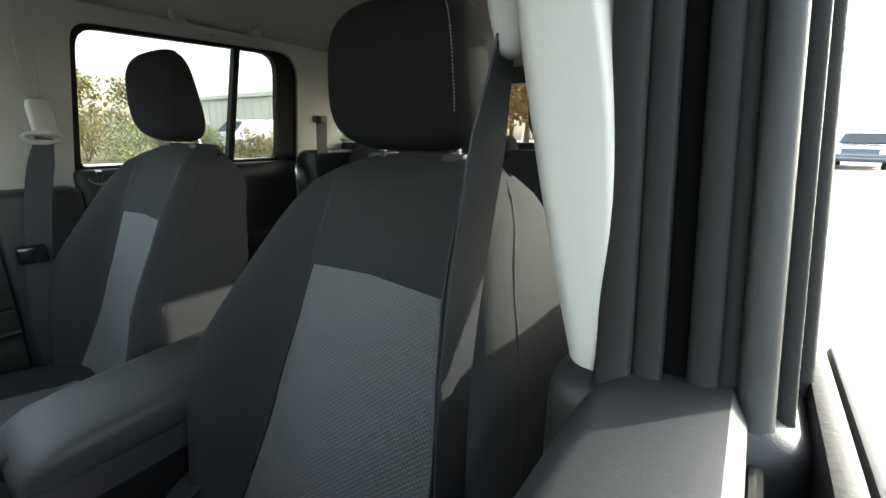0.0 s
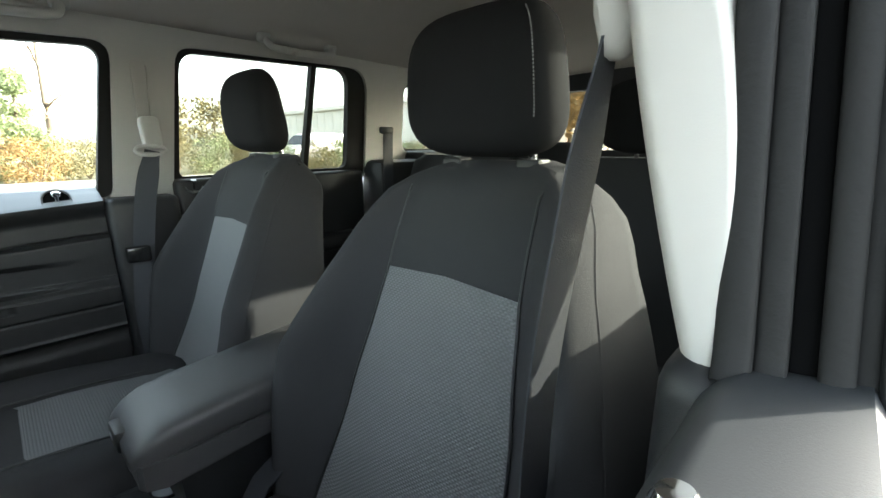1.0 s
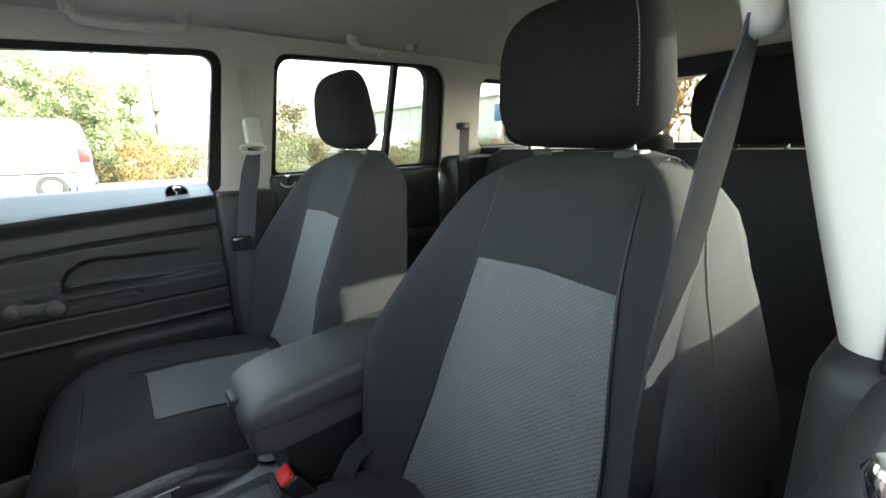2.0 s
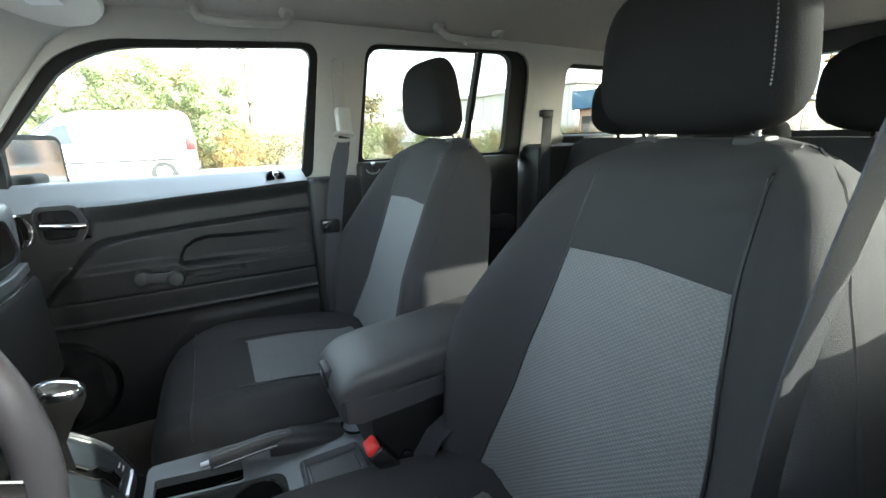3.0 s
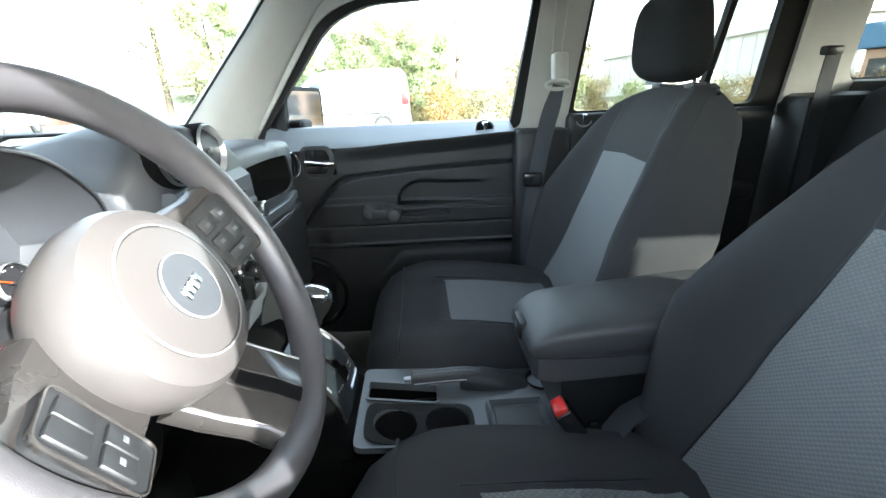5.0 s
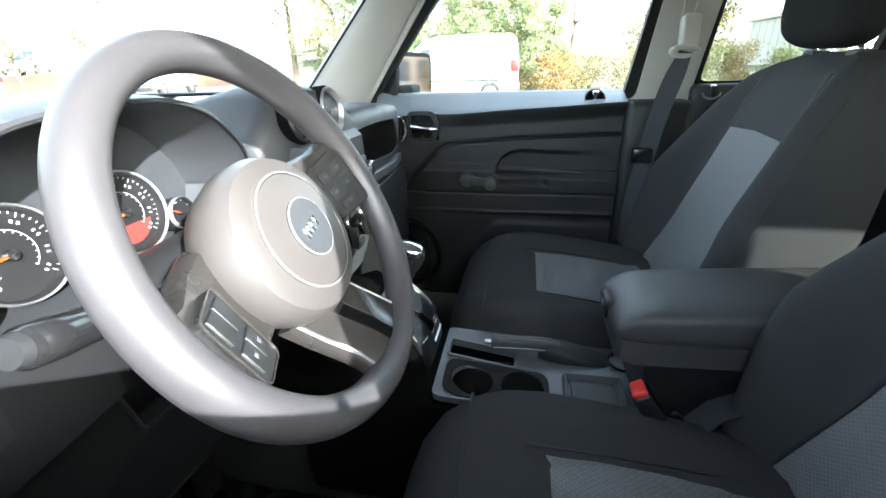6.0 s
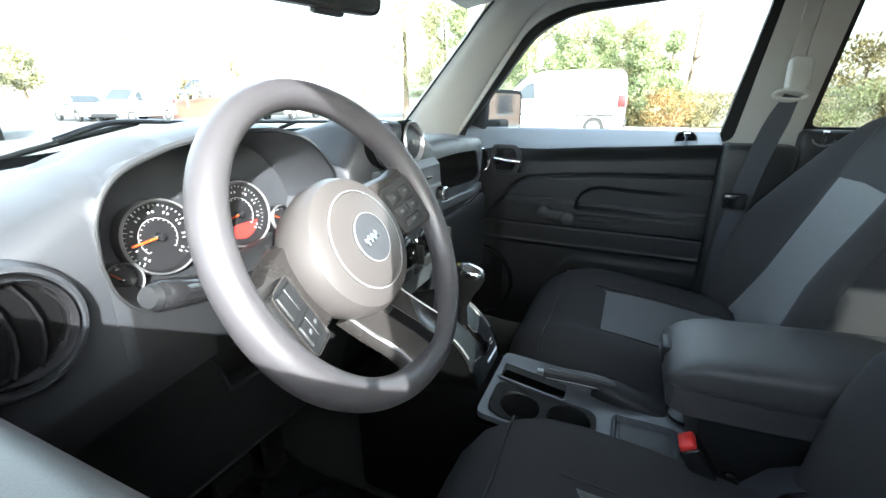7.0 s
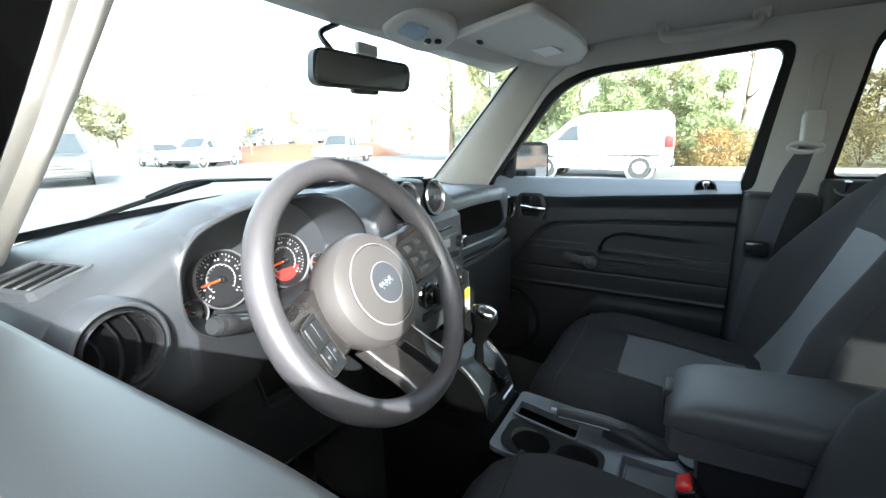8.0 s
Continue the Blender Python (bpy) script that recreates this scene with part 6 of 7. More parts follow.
def lip_strip(a_out, a_in, d0, d1, bulge):
    """A rounded rubber lip along the open window's edge, from its inner to its outer side."""
    rings = []
    for k in range(13):
        a = math.pi * k / 12
        off = a_in - bulge * math.sin(a) ** 0.8
        x = (d0 + d1) / 2 - (d1 - d0) / 2 * math.cos(a)
        rings.append([Vector((-(seal_x(p.y) + x), p.x, p.y)) for p in grow(FRONT_WIN_LEFT, off)[3:27]])
    first, last = ([Vector((-(seal_x(p.y) + x), p.x, p.y)) for p in grow(FRONT_WIN_LEFT, a_out)[3:27]] for x in (d0, d1))
    return loft([first] + rings + [last], cap=False, closed=False)


# The near-black strip puts the shade of the frame's gap into its colour.
for a0, a1, d0, d1, bulge, mat, lab in ((0.050, 0.004, -0.001, 0.013, 0.003, RUBBER, "soft black rubber door seal"), (0.050, 0.008, 0.013, 0.024, 0.002, RUBBER, "dark ribbed seal carrier"), (0.060, 0.015, 0.024, 0.036, 0.001, MATTE_SHADE, "black strip standing for the shaded gap of the door frame"), (0.060, 0.010, 0.033, 0.044, 0.003, RUBBER, "dark glass channel lip"), (0.062, 0.014, 0.043, 0.052, 0.002, RUBBER, "black glass channel"), (0.066, 0.010, 0.050, 0.062, 0.004, DARK, "satin dark outer door frame"), (0.070, 0.015, 0.061, 0.068, 0.002, RUBBER, "black frame edge"), (0.080, 0.052, 0.067, 0.076, 0.004, RUBBER, "dark outer frame edge")):
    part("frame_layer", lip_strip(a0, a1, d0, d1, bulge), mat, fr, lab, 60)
# rounded light trim over the driver's centre pillar
tops = []
for k in range(33):
    z = 1.138 + 0.395 * k / 32
    xi = -0.649 + 0.33 * (z - 1.145) - 0.30 * (z - 1.145) ** 2
    xo = -0.667 + 1.14 * min(max(0.0, z - 1.16), 0.13) ** 2 + 0.28 * max(0.0, z - 1.29)
    yf = 0.500 - 0.10 * (z - 1.14)
    sec = rounded([(xi, 0.345), (xi, yf - 0.008), (xi - 0.006, yf), (xo, yf + 0.002), (xo - 0.03, 0.345)], [0.002, 0.008, 0.006, 0.003, 0.002], 4)
    tops.append([Vector((q.x, q.y, z)) for q in sec])
structure("wall_centre_pillar", loft(tops), LIGHT, "light grey rounded trim of the driver's centre pillar", "pillar trim", 60)

# ---- footwell ----
for nm, x0, x1, y0, z0, z1 in (("brake_pedal", -0.33, -0.25, 1.34, 0.52, 0.57), ("accelerator_pedal", -0.20, -0.15, 1.36, 0.44, 0.58)):
    pdl = thing(nm, ((x0 + x1) / 2, y0, 0.45), "black rubber covered foot pedal", "pedal")
    part("pad", rbox((x0, y0, z0), (x1, y0 + 0.02, z1), 0.006, 2, None), RUBBER, pdl)
    part("arm", tube([((x0 + x1) / 2, y0 + 0.02, (z0 + z1) / 2), ((x0 + x1) / 2, y0 + 0.10, 0.70), ((x0 + x1) / 2, 1.51, 0.78)], 0.008, 8), GLOSSBLACK, pdl)

# wipers resting on the foot of the windscreen
def glass_y(x, z):
    """How far forward the windscreen's outer face lies."""
    v = (z - 1.095) / 0.40
    u = x / (0.685 - 0.05 * v)
    return 1.50 - 0.33 * v + 0.16 * (1 - u * u) * (1 - 0.45 * v) + 0.012


for blade, foot in (([(-0.30, 1.158), (-0.216, 1.181), (-0.105, 1.177), (0.018, 1.168)], (-0.50, 1.100)), ([(0.05, 1.170), (0.20, 1.163), (0.33, 1.157), (0.447, 1.151)], (0.06, 1.100))):
    mid = blade[1]
    wp = thing("wiper", (mid[0], glass_y(*mid), mid[1]), "black windscreen wiper resting at the foot of the glass", "wiper", "wipers")
    run = bezier([(x, glass_y(x, z), z) for x, z in blade], 6)
    part("blade", tube(run, 0.0035, 8), RUBBER, wp, "thin black wiper blade")
    part("spine", tube([p + Vector((0, 0.012, 0.002)) for p in run], 0.003, 8), GLOSSBLACK, wp, "black spine of the blade")
    top = (blade[1][0] + blade[2][0]) / 2, (blade[1][1] + blade[2][1]) / 2
    part("arm", tube(bezier([(foot[0], glass_y(*foot) + 0.02, foot[1]), ((foot[0] + top[0]) / 2, glass_y(*top) + 0.03, (foot[1] + top[1]) / 2 + 0.004), (top[0], glass_y(*top) + 0.014, top[1])], 6), 0.005, 8), RUBBER, wp, "black wiper arm")
# black edge band at the foot of the windscreen
band = [(-0.60 + 0.05 * i, 1.134 + 0.016 * (1 - ((-0.60 + 0.05 * i) / 0.6) ** 2)) for i in range(25)]
structure("trim", loft([[Vector((x, glass_y(x, z + dz) - 0.022, z + dz)) for x, z in band] for dz in (-0.020, -0.003)], cap=False, closed=False), GLOSSBLACK, "black edge band at the foot of the windscreen", "glass edge")

# ---- outside ----
ASPHALT = material("asphalt", (0.085, 0.084, 0.081), 0.9, vary=0.25, scale=0.6, bump=0.6, bump_scale=60)
GRASS = material("grass", (0.14, 0.13, 0.075), 0.95, vary=0.35, scale=0.8, bump=0.8, bump_scale=30)
MULCH = material("mulch", (0.105, 0.046, 0.025), 0.95, vary=0.4, scale=3, bump=1.0, bump_scale=20)
CONC = material("pale_concrete", (0.42, 0.41, 0.38), 0.9, vary=0.1, scale=0.5, bump=0.3, bump_scale=40)
PALEWALL = material("pale_wall", (0.48, 0.46, 0.42), 0.85, vary=0.08, scale=0.3)
BRICKWALL = material("tan_brick_wall", (0.42, 0.27, 0.19), 0.9, vary=0.2, scale=4, bump=0.5, bump_scale=20)
GREYWALL = material("ribbed_grey_cladding", (0.66, 0.64, 0.60), 0.7, vary=0.08, scale=0.4)
BLUEROOF = material("blue_metal_roof", (0.035, 0.11, 0.20), 0.4, 0.2, vary=0.1)
# Office window glass made paler: sky glare is put into its colour.
GLARE_GLASS = material("sky_glare_window_glass", (0.16, 0.18, 0.20), 0.08, spec=0.8)
DARKGLASS = material("dark_window_glass", (0.03, 0.035, 0.04), 0.12, spec=0.3)
VANPAINT = material("white_van_paint", (0.66, 0.66, 0.66), 0.3, vary=0.02, coat=0.6)
TYRE = material("tyre_rubber", (0.02, 0.02, 0.02), 0.85)
ALLOY = material("grey_wheel", (0.22, 0.22, 0.23), 0.35, 0.7)
LAMPRED = material("tail_lamp", (0.4, 0.02, 0.02), 0.2)
BARK = material("bark", (0.12, 0.09, 0.065), 0.95, vary=0.3, scale=8, bump=1.0, bump_scale=25)
CARDARK = material("dark_blue_paint", (0.04, 0.05, 0.07), 0.25, 0.2, coat=1.0)
CARRED = material("red_paint", (0.35, 0.03, 0.02), 0.3, coat=1.0)
CARGREY = material("grey_paint", (0.055, 0.057, 0.06), 0.4, 0.0, coat=0.3)
CARSILVER = material("silver_paint", (0.45, 0.46, 0.47), 0.3, 0.4, coat=1.0)


def leaf_material(name, color, vary):
    m = material(name, color, 0.7, vary=vary, scale=2.0, spec=0.3)
    nt = m.node_tree
    b = nt.nodes["Principled BSDF"]
    geo = nt.nodes.new("ShaderNodeNewGeometry")
    ramp = nt.nodes.new("ShaderNodeMapRange")
    ramp.inputs[3].default_value, ramp.inputs[4].default_value = 0.6, 1.5
    nt.links.new(geo.outputs["Random Per Island"], ramp.inputs[0])
    src = b.inputs["Base Color"].links[0].from_socket
    mul = nt.nodes.new("ShaderNodeMix")
    mul.data_type, mul.blend_type = "RGBA", "MULTIPLY"
    mul.inputs[0].default_value = 1
    nt.links.new(src, mul.inputs[6])
    nt.links.new(ramp.outputs[0], mul.inputs[7])
    nt.links.new(mul.outputs[2], b.inputs["Base Color"])
    tl = nt.nodes.new("ShaderNodeBsdfTranslucent")
    nt.links.new(mul.outputs[2], tl.inputs[0])
    mx = nt.nodes.new("ShaderNodeMixShader")
    mx.inputs[0].default_value = 0.35
    out = nt.nodes["Material Output"]
    nt.links.new(b.outputs[0], mx.inputs[1])
    nt.links.new(tl.outputs[0], mx.inputs[2])
    nt.links.new(mx.outputs[0], out.inputs[0])
    return m


LEAF_GREEN = leaf_material("green_leaves", (0.31, 0.30, 0.17), 0.36)
LEAF_CONIFER = leaf_material("conifer_needles", (0.22, 0.25, 0.13), 0.35)
LEAF_AUTUMN = leaf_material("autumn_leaves", (0.24, 0.15, 0.06), 0.4)
LEAF_YELLOW = leaf_material("yellow_green_leaves", (0.21, 0.18, 0.09), 0.35)

# ground: one sheet to the horizon, with the lot on it
structure("ground", rbox((-900, -900, -0.30), (900, 900, 0.0), 0, 1), GRASS, "dry autumn grass round the car park", "ground")
structure("road", rbox((-30, -40, -0.05), (17.2, 90, 0.012), 0, 1), ASPHALT, "worn grey asphalt of the car park", "car park")
structure("kerb", rbox((17.2, -40, -0.05), (17.42, 15, 0.15), 0.02, 2), CONC, "pale concrete kerb of the car park", "kerb")
structure("road", rbox((17.42, 16, -0.05), (70, 90, 0.008), 0, 1), ASPHALT, "worn grey asphalt of the far car park", "car park")
rng = random.Random(5)


def clump_cards(bm, c, spread, n, size, droop=0.0):
    """n small leaf blades scattered about c."""
    for _ in range(n):
        p = Vector(c) + Vector((rng.gauss(0, spread), rng.gauss(0, spread), rng.gauss(0, spread * 0.8)))
        a = Vector((rng.gauss(0, 1), rng.gauss(0, 1), rng.gauss(0, 1) - droop)).normalized()
        b = a.orthogonal().normalized()
        s = size * rng.uniform(0.6, 1.4)
        q = [p - a * s, p + b * s * 0.45, p + a * s, p - b * s * 0.45]
        bm.faces.new([bm.verts.new(v) for v in q])


def tree(name, x, y, h, spread, leaf, lab, n=1400, size=0.12, conifer=False):
    t = thing(name, (x, y, 0), lab, "tree", "trees round the car park")
    trunk = bezier([(x, y, -0.05), (x + rng.uniform(-0.1, 0.1), y + rng.uniform(-0.1, 0.1), h * 0.4), (x + rng.uniform(-0.2, 0.2), y + rng.uniform(-0.2, 0.2), h * 0.95)], 6)
    k = len(trunk)
    bm = tube(trunk, 0.03 * h ** 0.9, 9, scale=[1.3 - 1.2 * i / (k - 1) for i in range(k)])
    limbs = []
    for i in range(14 if not conifer else 26):
        v = rng.uniform(0.25 if not conifer else 0.08, 0.9)
        a = rng.uniform(0, 2 * math.pi)
        reach = spread * (rng.uniform(0.5, 1.0) * ((1 - v) * 1.05 + 0.05) if conifer else rng.uniform(0.45, 1.0) * math.sin(math.pi * (0.15 + 0.75 * v)))
        s = Vector((x, y, h * v))
        e = s + Vector((math.cos(a) * reach, math.sin(a) * reach, (-0.12 * reach if conifer else 0.55 * reach)))
        limbs.append((s, e))
        tube([s, (s + e) / 2 + Vector((0, 0, 0.05 * reach)), e], 0.010 * h ** 0.8, 6, bm=bm, scale=[1, 0.7, 0.3])
    part("trunk", bm, BARK, t)
    bm = bmesh.new()
    per = max(1, n // (len(limbs) * 4))
    for s, e in limbs:
        for q in range(4):
            c = s.lerp(e, 0.35 + 0.22 * q)
            clump_cards(bm, c, spread * (0.10 if conifer else 0.17), per, size, 0.6 if conifer else 0.2)
    part("crown", bm, leaf, t, smooth=False)
    return t


def shrub(x, y, r, h, leaf, lab, n=500, size=0.09):
    t = thing("shrub", (x, y, 0), lab, "shrub", "hedge shrubs")
    bm = bmesh.new()
    for i in range(7):
        a = 2 * math.pi * i / 7
        tube([(x, y, -0.02), (x + math.cos(a) * r * 0.4, y + math.sin(a) * r * 0.4, h * 0.5), (x + math.cos(a) * r * 0.8, y + math.sin(a) * r * 0.8, h * 0.9)], 0.02, 5, bm=bm, scale=[1, 0.7, 0.3])
    part("stems", bm, BARK, t)
    bm = bmesh.new()
    for _ in range(22):
        a, v = rng.uniform(0, 6.28), rng.uniform(0.1, 0.95)
        rr = r * rng.uniform(0.2, 1.0) * (1 - 0.3 * v)
        clump_cards(bm, (x + math.cos(a) * rr, y + math.sin(a) * rr, h * v), r * 0.22, n // 22, size)
    part("leaves", bm, leaf, t, smooth=False)
    return t


# trees and shrubs behind the white van
for x, y, h, sp in ((21.5, 9.5, 6.2, 1.7), (22.5, 7.0, 5.6, 1.6), (21.0, 4.2, 4.4, 1.5), (22.0, 2.4, 5.0, 1.6), (21.2, 0.9, 4.2, 1.6), (20.8, 6.0, 4.6, 1.6), (21.8, -0.4, 4.4, 1.6), (24.5, 12.5, 7.0, 1.9), (20.9, 3.2, 3.6, 1.5), (21.5, 8.2, 5.4, 1.7)):
    tree("conifer_tree", x, y, h, sp, LEAF_CONIFER, "yellow-green conifer beside the car park", 19000, 0.058, True)
for x, y, h, sp in ((23.5, 6.0, 6.6, 2.2), (22.8, 10.8, 6.4, 2.3), (23.8, 3.5, 5.6, 2.2), (24.0, 14.0, 7.5, 2.6), (23.4, 8.6, 6.8, 2.4), (24.2, 1.2, 4.8, 2.0)):
    tree("broadleaf_tree", x, y, h, sp, LEAF_GREEN, "green and yellowing broadleaf tree beside the car park", 19000, 0.055)
for i in range(16):
    y = 1.0 - 1.5 * i
    shrub(19.6 + rng.uniform(-0.6, 1.6), y, rng.uniform(0.8, 1.3), rng.uniform(1.0, 1.9), rng.choice([LEAF_YELLOW, LEAF_AUTUMN, LEAF_YELLOW, LEAF_CONIFER]), "overgrown autumn shrub on the bank", 3200, 0.045)
for x, y, h, sp in ((26.0, 0.5, 8.5, 2.6), (27.5, -1.8, 8.0, 2.4)):
    tree("bare_tree", x, y, h, sp, LEAF_AUTUMN, "nearly bare autumn tree behind the hedge", 180, 0.07)
for x, y, h, sp in ((26, -6.5, 3.8, 1.5), (30, -10, 4.2, 1.6), (34, -7, 4.6, 1.8)):
    tree("small_tree", x, y, h, sp, LEAF_YELLOW, "thin autumn tree on the bank", 900, 0.12)
for x, y, h, sp in ((10, -22, 7.0, 3.0), (6.5, -24, 6.5, 2.8), (13, -26, 7.5, 3.0), (2, -30, 7, 3)):
    tree("maple_tree", x, y, h, sp, LEAF_AUTUMN, "orange autumn maple behind the car", 2000, 0.2)


def vehicle(name, x, y, heading, size, paint, lab, kind="car", level=0.0):
    """A parked vehicle: body, glass, wheels and lamps, nose towards its own +x."""
    L, Wd, Hh = size
    v = thing(name, (0, 0, 0), lab, kind, "parked vehicles")
    hw = Wd / 2
    if kind == "van":
        prof = [(-L / 2, 0.35), (-L / 2 + 0.01, 1.20), (-L / 2 + 0.07, Hh - 0.16), (-L / 2 + 0.20, Hh - 0.03), (-L / 2 + 1.2, Hh), (L / 2 - 2.1, Hh - 0.02), (L / 2 - 1.62, Hh - 0.16), (L / 2 - 0.95, Hh * 0.64), (L / 2 - 0.80, Hh * 0.60), (L / 2 - 0.22, Hh * 0.50), (L / 2 - 0.02, Hh * 0.40), (L / 2, 0.30)]
    elif kind == "pickup":
        prof = [(-L / 2, 0.45), (-L / 2, 1.0), (-0.35, 1.0), (-0.30, Hh - 0.05), (-0.1, Hh), (0.75, Hh), (1.25, 1.08), (L / 2 - 0.1, 1.0), (L / 2, 0.85), (L / 2, 0.40)]
    else:
        prof = [(-L / 2, 0.40), (-L / 2, 0.95), (-L / 2 + 0.25, Hh - 0.1), (-L / 2 + 0.55, Hh), (0.35, Hh), (1.0, 1.0), (L / 2 - 0.15, 0.85), (L / 2, 0.65), (L / 2, 0.30)]
    prof = [Vector(p) for p in prof]
    prof = [Vector((p.x, p.y)) for p in rounded(prof, 0.09, 3)]
    rings = []
    for f, k in ((-1, 0.94), (-0.94, 1.0), (-0.5, 1.0), (0.5, 1.0), (0.94, 1.0), (1, 0.94)):
        rings.append([Vector((p.x * (0.985 if abs(f) == 1 else 1), f * hw * (1 - 0.16 * sm(p.y, 0.95, Hh)), 0.35 + (p.y - 0.35) * k if k < 1 else p.y)) for p in prof])
    part("body", loft(rings), paint, v, "", 40)
    # windows
    zt, zb = Hh - 0.16, Hh * 0.60 if kind != "van" else Hh * 0.60
    spans = {"van": [(L / 2 - 1.90, L / 2 - 1.16)], "pickup": [(-0.15, 0.30), (0.36, 0.85)], "car": [(-L / 2 + 0.5, -0.35), (-0.28, 0.45)]}[kind]
    for sgn in (-1, 1):
        for a, b in spans:
            q = [(a, zb), (b + 0.18 * (b == spans[-1][1]), zb), (b - 0.05, zt), (a + 0.05, zt)] if kind != "van" else [(a, 1.16), (b + 0.02, 1.16), (b - 0.42, 1.60), (a + 0.06, 1.66)]
            part("window", plate(rounded(q, 0.04, 3), [], lambda p, d: Vector((p[0], sgn * (hw * (1 - 0.16 * sm(p[1], 0.95, Hh)) + 0.006 - d), p[1])), 0.012), DARKGLASS, v)
        for wx in ((-L * 0.30, L * 0.31) if kind != "van" else (-L * 0.317, L * 0.317)):
            wmat = axis_pose((wx, sgn * (hw - 0.10), 0.325), (0, sgn, 0), (1, 0, 0))
            w = part("wheel", lathe([(0.18, -0.08), (0.31, -0.08), (0.325, -0.05), (0.325, 0.08), (0.31, 0.105), (0.195, 0.105), (0.18, 0.09)], wmat, 28, cap=False), TYRE, v)
            part("rim", lathe([(0.185, 0.085), (0.175, 0.098), (0.06, 0.085), (0.05, 0.10), (0.001, 0.10)], wmat, 20), ALLOY, w)
            part("wheel_arch", lathe([(0.335, 0.085), (0.345, 0.102), (0.425, 0.108), (0.435, 0.085)], wmat, 28, cap=False), DARK if kind != "van" else ALLOY, v)
        if kind == "van":
            part("door_line", rbox((L / 2 - 1.97, sgn * hw - 0.004, 0.50), (L / 2 - 1.955, sgn * hw + 0.002, 1.30), 0, 1), CARGREY, v)
            part("side_rail", rbox((-L / 2 + 0.45, sgn * hw * 0.968 - 0.004, 1.235), (-L / 2 + 1.55, sgn * hw * 0.968 + 0.012, 1.255), 0, 1), CARGREY, v)
            part("side_mirror", rbox((L / 2 - 1.22, sgn * (hw + 0.09) - 0.09, 1.10), (L / 2 - 1.10, sgn * (hw + 0.09) + 0.09, 1.32), 0.03, 2), paint, v)
            part("tail_lamp", rbox((-L / 2 - 0.01, sgn * hw * 0.97 - 0.05, 0.92), (-L / 2 + 0.22, sgn * hw * 0.97 + 0.035, 1.26), 0.01, 2), LAMPRED, v)
            part("rub_strip", rbox((-L / 2 + 0.3, sgn * hw - 0.006, 0.66), (L / 2 - 0.9, sgn * hw + 0.012, 0.72), 0.004, 1), TYRE, v)
        else:
            part("tail_lamp", rbox((-L / 2 - 0.015, sgn * hw * 0.86 - 0.08, 0.80), (-L / 2 + 0.03, sgn * hw * 0.86 + 0.08, 0.95), 0.01, 2), LAMPRED, v)
        part("headlamp", rbox((L / 2 - 0.08, sgn * hw * 0.78 - 0.13, 0.62), (L / 2 + 0.012, sgn * hw * 0.78 + 0.13, 0.78), 0.02, 2), WHITE, v)
    if kind == "pickup":
        for gz in (0.62, 0.72, 0.82):
            part("grille_bar", rbox((L / 2 - 0.04, -hw * 0.50, gz - 0.025), (L / 2 + 0.014, hw * 0.50, gz + 0.025), 0.006, 1), TYRE, v)
    front_glass = {"van": ((L / 2 - 1.58, Hh - 0.16), (L / 2 - 0.93, Hh * 0.63)), "pickup": ((0.80, Hh - 0.06), (1.20, 1.13)), "car": ((0.42, Hh - 0.06), (0.96, 1.03))}[kind]
    (xa, za), (xb, zb2) = front_glass
    q = [Vector((xa + 0.02, -hw * 0.72, za + 0.02)), Vector((xa + 0.02, hw * 0.72, za + 0.02)), Vector((xb + 0.03, hw * 0.86, zb2 + 0.02)), Vector((xb + 0.03, -hw * 0.86, zb2 + 0.02))]
    bm = bmesh.new()
    n = Vector((0.6, 0, 0.8)) * 0.012
    loft([[p - n for p in q], [p + n for p in q]], bm=bm)
    part("windscreen", bm, DARKGLASS, v)
    part("bumper", rbox((L / 2 - 0.06, -hw * 0.92, 0.30), (L / 2 + 0.06, hw * 0.92, 0.52), 0.04, 3), paint if kind == "car" else DARK, v)
    part("bumper", rbox((-L / 2 - 0.06, -hw * 0.92, 0.33), (-L / 2 + 0.06, hw * 0.92, 0.55), 0.04, 3), paint if kind == "car" else DARK, v)
    v.matrix_basis = Matrix.Translation((x, y, 0.012 + level)) @ Matrix.Rotation(radians(heading), 4, "Z")
    return v


vehicle("white_van", 14.46, 3.36, 90, (4.59, 1.8, 2.0), VANPAINT, "white delivery van parked beside the hedge", "van")
vehicle("pickup_truck", 21.6, 21.0, 194, (5.0, 1.85, 1.8), VANPAINT, "white pickup parked by the mulch bank", "pickup")
vehicle("pickup_truck", 6.2, 21.3, 250, (5.3, 1.95, 1.85), CARGREY, "grey pickup facing the car across the car park", "pickup")
vehicle("white_van", 16.0, 27.6, 196, (4.3, 1.8, 1.9), VANPAINT, "white van parked across the lot", "van")
vehicle("parked_car", 15.6, 32.0, 262, (4.6, 1.8, 1.5), CARSILVER, "silver car parked across the lot", "car")
vehicle("parked_car", 26.3, 35.8, 215, (4.6, 1.8, 1.6), CARDARK, "dark car parked above the mulch bank", "car", 1.25)
vehicle("parked_car", 29.8, 32.8, 150, (4.6, 1.8, 1.65), CARSILVER, "silver car parked above the mulch bank", "car", 1.25)
vehicle("parked_car", 15.5, 52, 262, (4.6, 1.8, 1.7), CARDARK, "dark car far across the lot", "car")
vehicle("parked_car", 11.5, 54, 262, (4.6, 1.8, 1.5), CARRED, "red car far across the lot", "car")
vehicle("white_van", 25.5, -14.5, 100, (5.0, 1.9, 2.0), VANPAINT, "white van parked by the grey building", "van")
vehicle("parked_car", -4.5, -26, 80, (4.6, 1.8, 1.5), CARDARK, "dark car parked behind", "car")

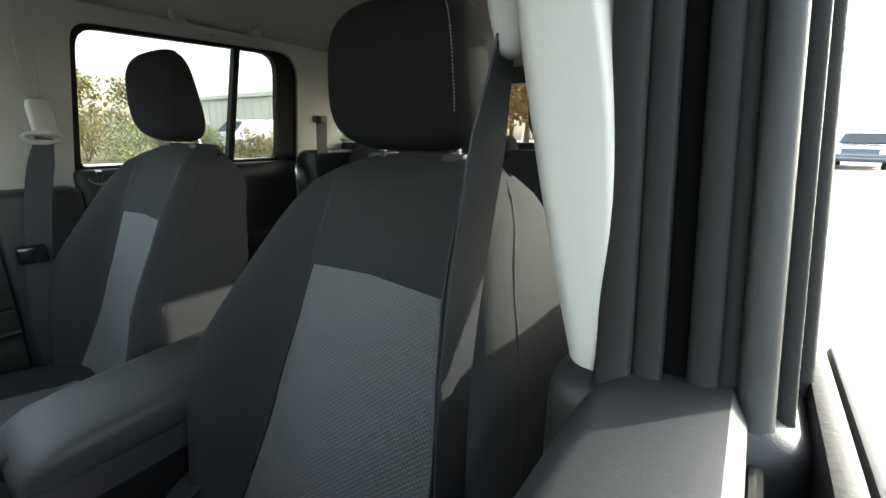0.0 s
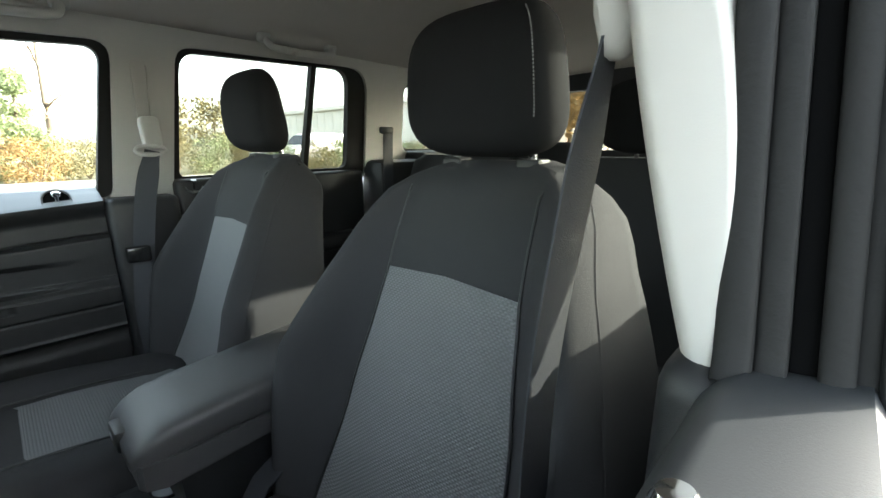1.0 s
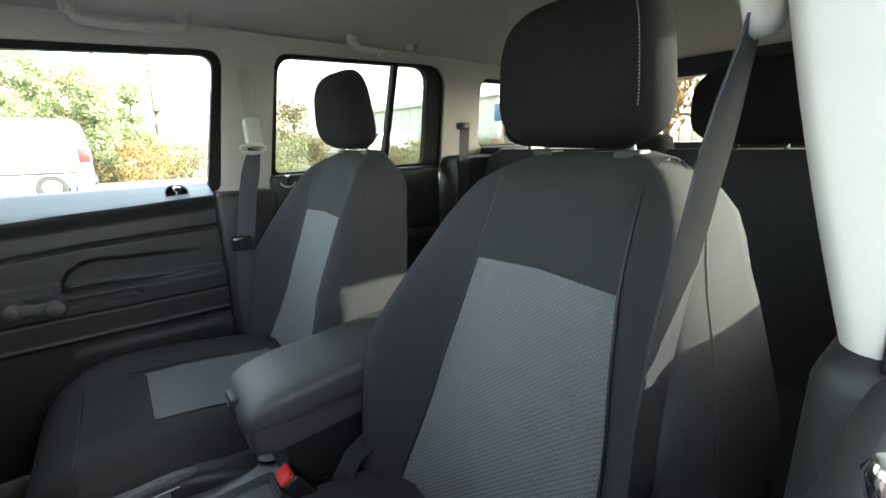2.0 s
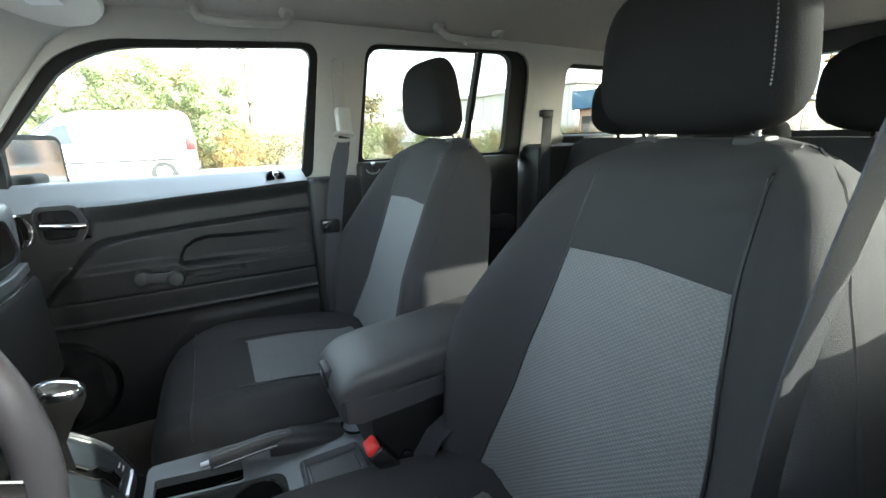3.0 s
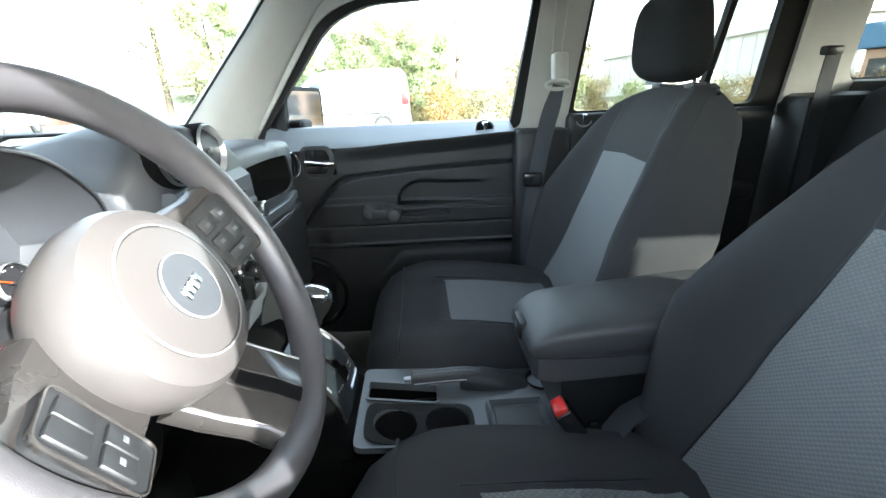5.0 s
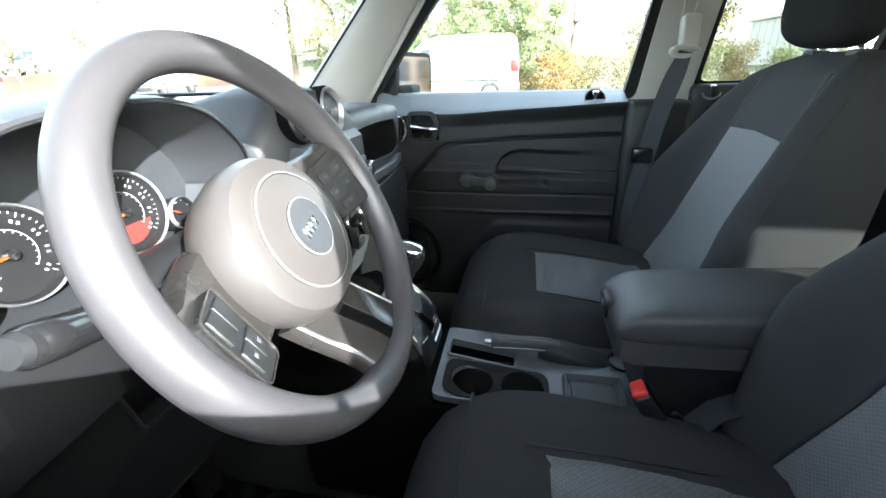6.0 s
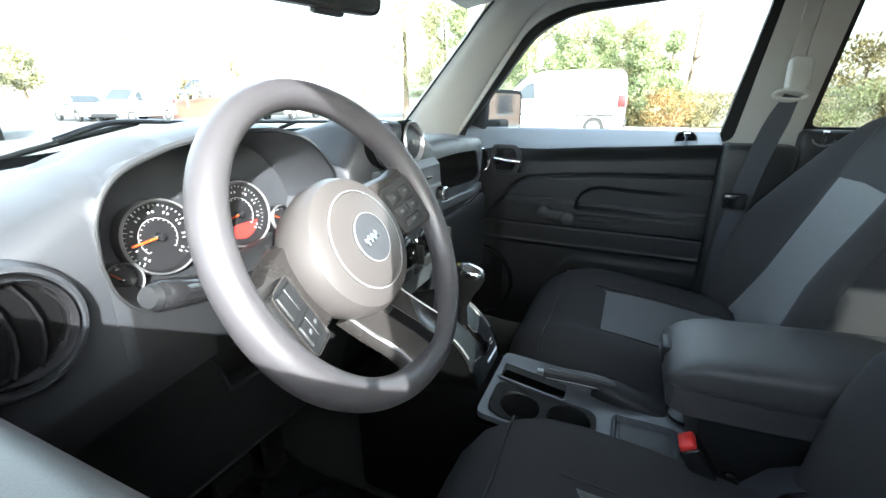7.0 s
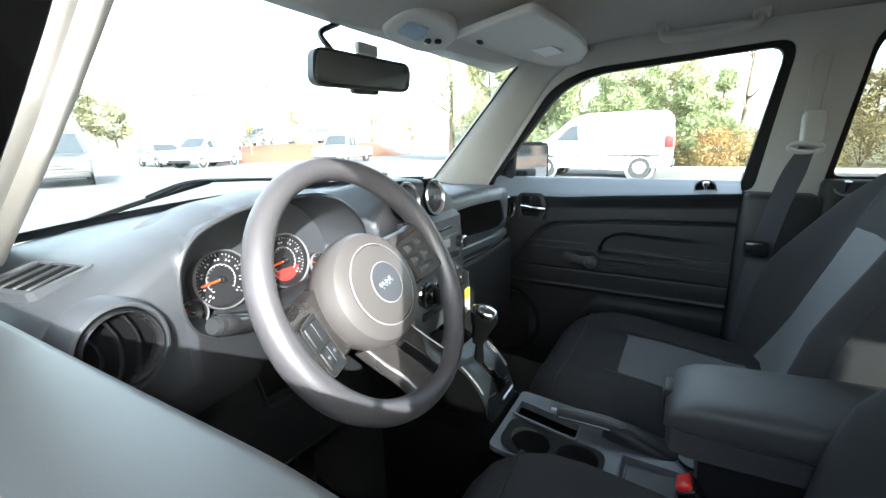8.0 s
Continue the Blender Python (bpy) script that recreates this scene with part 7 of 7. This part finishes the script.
# mulch bank
bk_rows = []
for i in range(13):
    a = i / 12
    bk_rows.append([Vector((19.2 + 17 * a + 0.4 * math.sin(9 * a), 29.0 - 4 * a + 3.5 * v + 0.3 * math.cos(7 * a), 0.004 + 1.35 * sm(v, 0.0, 0.6) * sm(v, 2.4, 1.2) * sm(a, -0.05, 0.25) * sm(a, 1.05, 0.8))) for v in [k * 0.3 for k in range(9)]])
structure("mulch_bank", loft(bk_rows, cap=False, closed=False), MULCH, "low bank covered in red-brown mulch", "bank")
structure("upper_lot", rbox((20.5, 33.5, -0.3), (70, 72, 1.25), 0.02, 1), ASPHALT, "raised upper car park behind the bank", "ground")
for x, y, h in ((21.5, 30.4, 4.0), (25, 29.6, 4.2), (36, 30, 4.6), (39, 27, 5.0)):
    tree("young_tree", x, y, h, 1.3, LEAF_YELLOW, "young yellow-leaved tree on the bank", 700, 0.12)


def building(name, lo, hi, wall, roof, lab, nwin, face, floors=1, ribs=0, win=DARKGLASS):
    b = thing(name, ((lo[0] + hi[0]) / 2, (lo[1] + hi[1]) / 2, 0), lab, "building", "buildings round the car park")
    part("wall", rbox(lo, hi, 0.05, 1), wall, b)
    part("roof", rbox((lo[0] - 0.4, lo[1] - 0.4, hi[2]), (hi[0] + 0.4, hi[1] + 0.4, hi[2] + (1.3 if roof is BLUEROOF else 0.45)), 0.05, 1), roof, b)
    for fl in range(floors):
        z0 = lo[2] + 1.0 + 3.2 * fl
        for i in range(nwin):
            u = (i + 0.5) / nwin
            if face == "y":
                cx = lo[0] + (hi[0] - lo[0]) * u
                w = (hi[0] - lo[0]) / nwin * 0.32
                wdw = part("window", rbox((cx - w, lo[1] - 0.04, z0), (cx + w, lo[1] + 0.1, z0 + 1.7), 0.01, 1), win, b)
                part("sill", rbox((cx - w - 0.1, lo[1] - 0.14, z0 - 0.12), (cx + w + 0.1, lo[1] + 0.05, z0 - 0.002), 0.01, 1), CONC, wdw)
            else:
                cy = lo[1] + (hi[1] - lo[1]) * u
                w = (hi[1] - lo[1]) / nwin * 0.32
                wdw = part("window", rbox((lo[0] - 0.04, cy - w, z0), (lo[0] + 0.1, cy + w, z0 + 1.7), 0.01, 1), win, b)
                part("sill", rbox((lo[0] - 0.14, cy - w - 0.1, z0 - 0.12), (lo[0] + 0.05, cy + w + 0.1, z0 - 0.002), 0.01, 1), CONC, wdw)
    if wall is BRICKWALL:
        for i in range(5):
            cx = lo[0] + (hi[0] - lo[0]) * (i + 0.5) / 5
            wdw = part("window", rbox((cx - 0.7, hi[1] - 0.1, 0.8), (cx + 0.7, hi[1] + 0.04, 2.2), 0.01, 1), win, b)
            part("sill", rbox((cx - 0.8, hi[1] - 0.05, 0.68), (cx + 0.8, hi[1] + 0.14, 0.798), 0.01, 1), CONC, wdw)
    for i in range(ribs):
        cx = lo[0] + (hi[0] - lo[0]) * (i + 0.5) / ribs
        part("rib", rbox((cx - 0.04, hi[1] - 0.01, lo[2]), (cx + 0.04, hi[1] + 0.06, hi[2] - 0.02), 0, 1), wall, b)
    return b


building("office_building", (38, 48, -0.1), (75, 66, 8.5), PALEWALL, CONC, "pale two-storey office building across the car park", 6, "y", 2, win=GLARE_GLASS)
building("warehouse", (27, -52, -0.1), (66, -27, 5.0), GREYWALL, GREYWALL, "pale grey clad warehouse beyond the shrubs", 5, "x", 1, 24)
building("shop_building", (13, -34, -0.1), (23.6, -24, 2.7), BRICKWALL, BLUEROOF, "low shop building with a blue metal roof", 5, "x", 1)
for i, (x, y) in enumerate(((26, 75), (31, 79), (22, 77), (35, 82), (18, 80), (8, 78))):
    tree("far_tree", x, y, 12.0 - i, 3.6, LEAF_GREEN, "tall yellowing tree far across the car park", 2600, 0.28)
lp = thing("lamp_post", (33, 21.6, 0), "tall grey lamp post at the edge of the lot", "lamp post")
part("post", tube([(33, 21.6, -0.05), (33, 21.6, 6.5)], 0.07, 10), CARSILVER, lp)
part("lamp_head", rbox((32.6, 21.4, 6.4), (33.6, 21.8, 6.6), 0.05, 2), CARSILVER, lp)

# the car's own road wheels
for wx, wy in ((-0.74, 2.05), (0.74, 2.05), (-0.74, -0.72), (0.74, -0.72)):
    w = thing("road_wheel", (wx, wy, 0.345), "black tyre on a grey alloy wheel of the car", "wheel", "road wheels")
    wmat = axis_pose((wx, wy, 0.345), (math.copysign(1, wx), 0, 0), (0, 1, 0))
    part("tyre", lathe([(0.21, -0.09), (0.32, -0.09), (0.333, -0.06), (0.333, 0.07), (0.32, 0.10), (0.22, 0.10)], wmat, 36, cap=False), TYRE, w)
    part("rim", lathe([(0.22, 0.08), (0.20, 0.095), (0.07, 0.075), (0.06, 0.09), (0.001, 0.09)], wmat, 28), ALLOY, w)
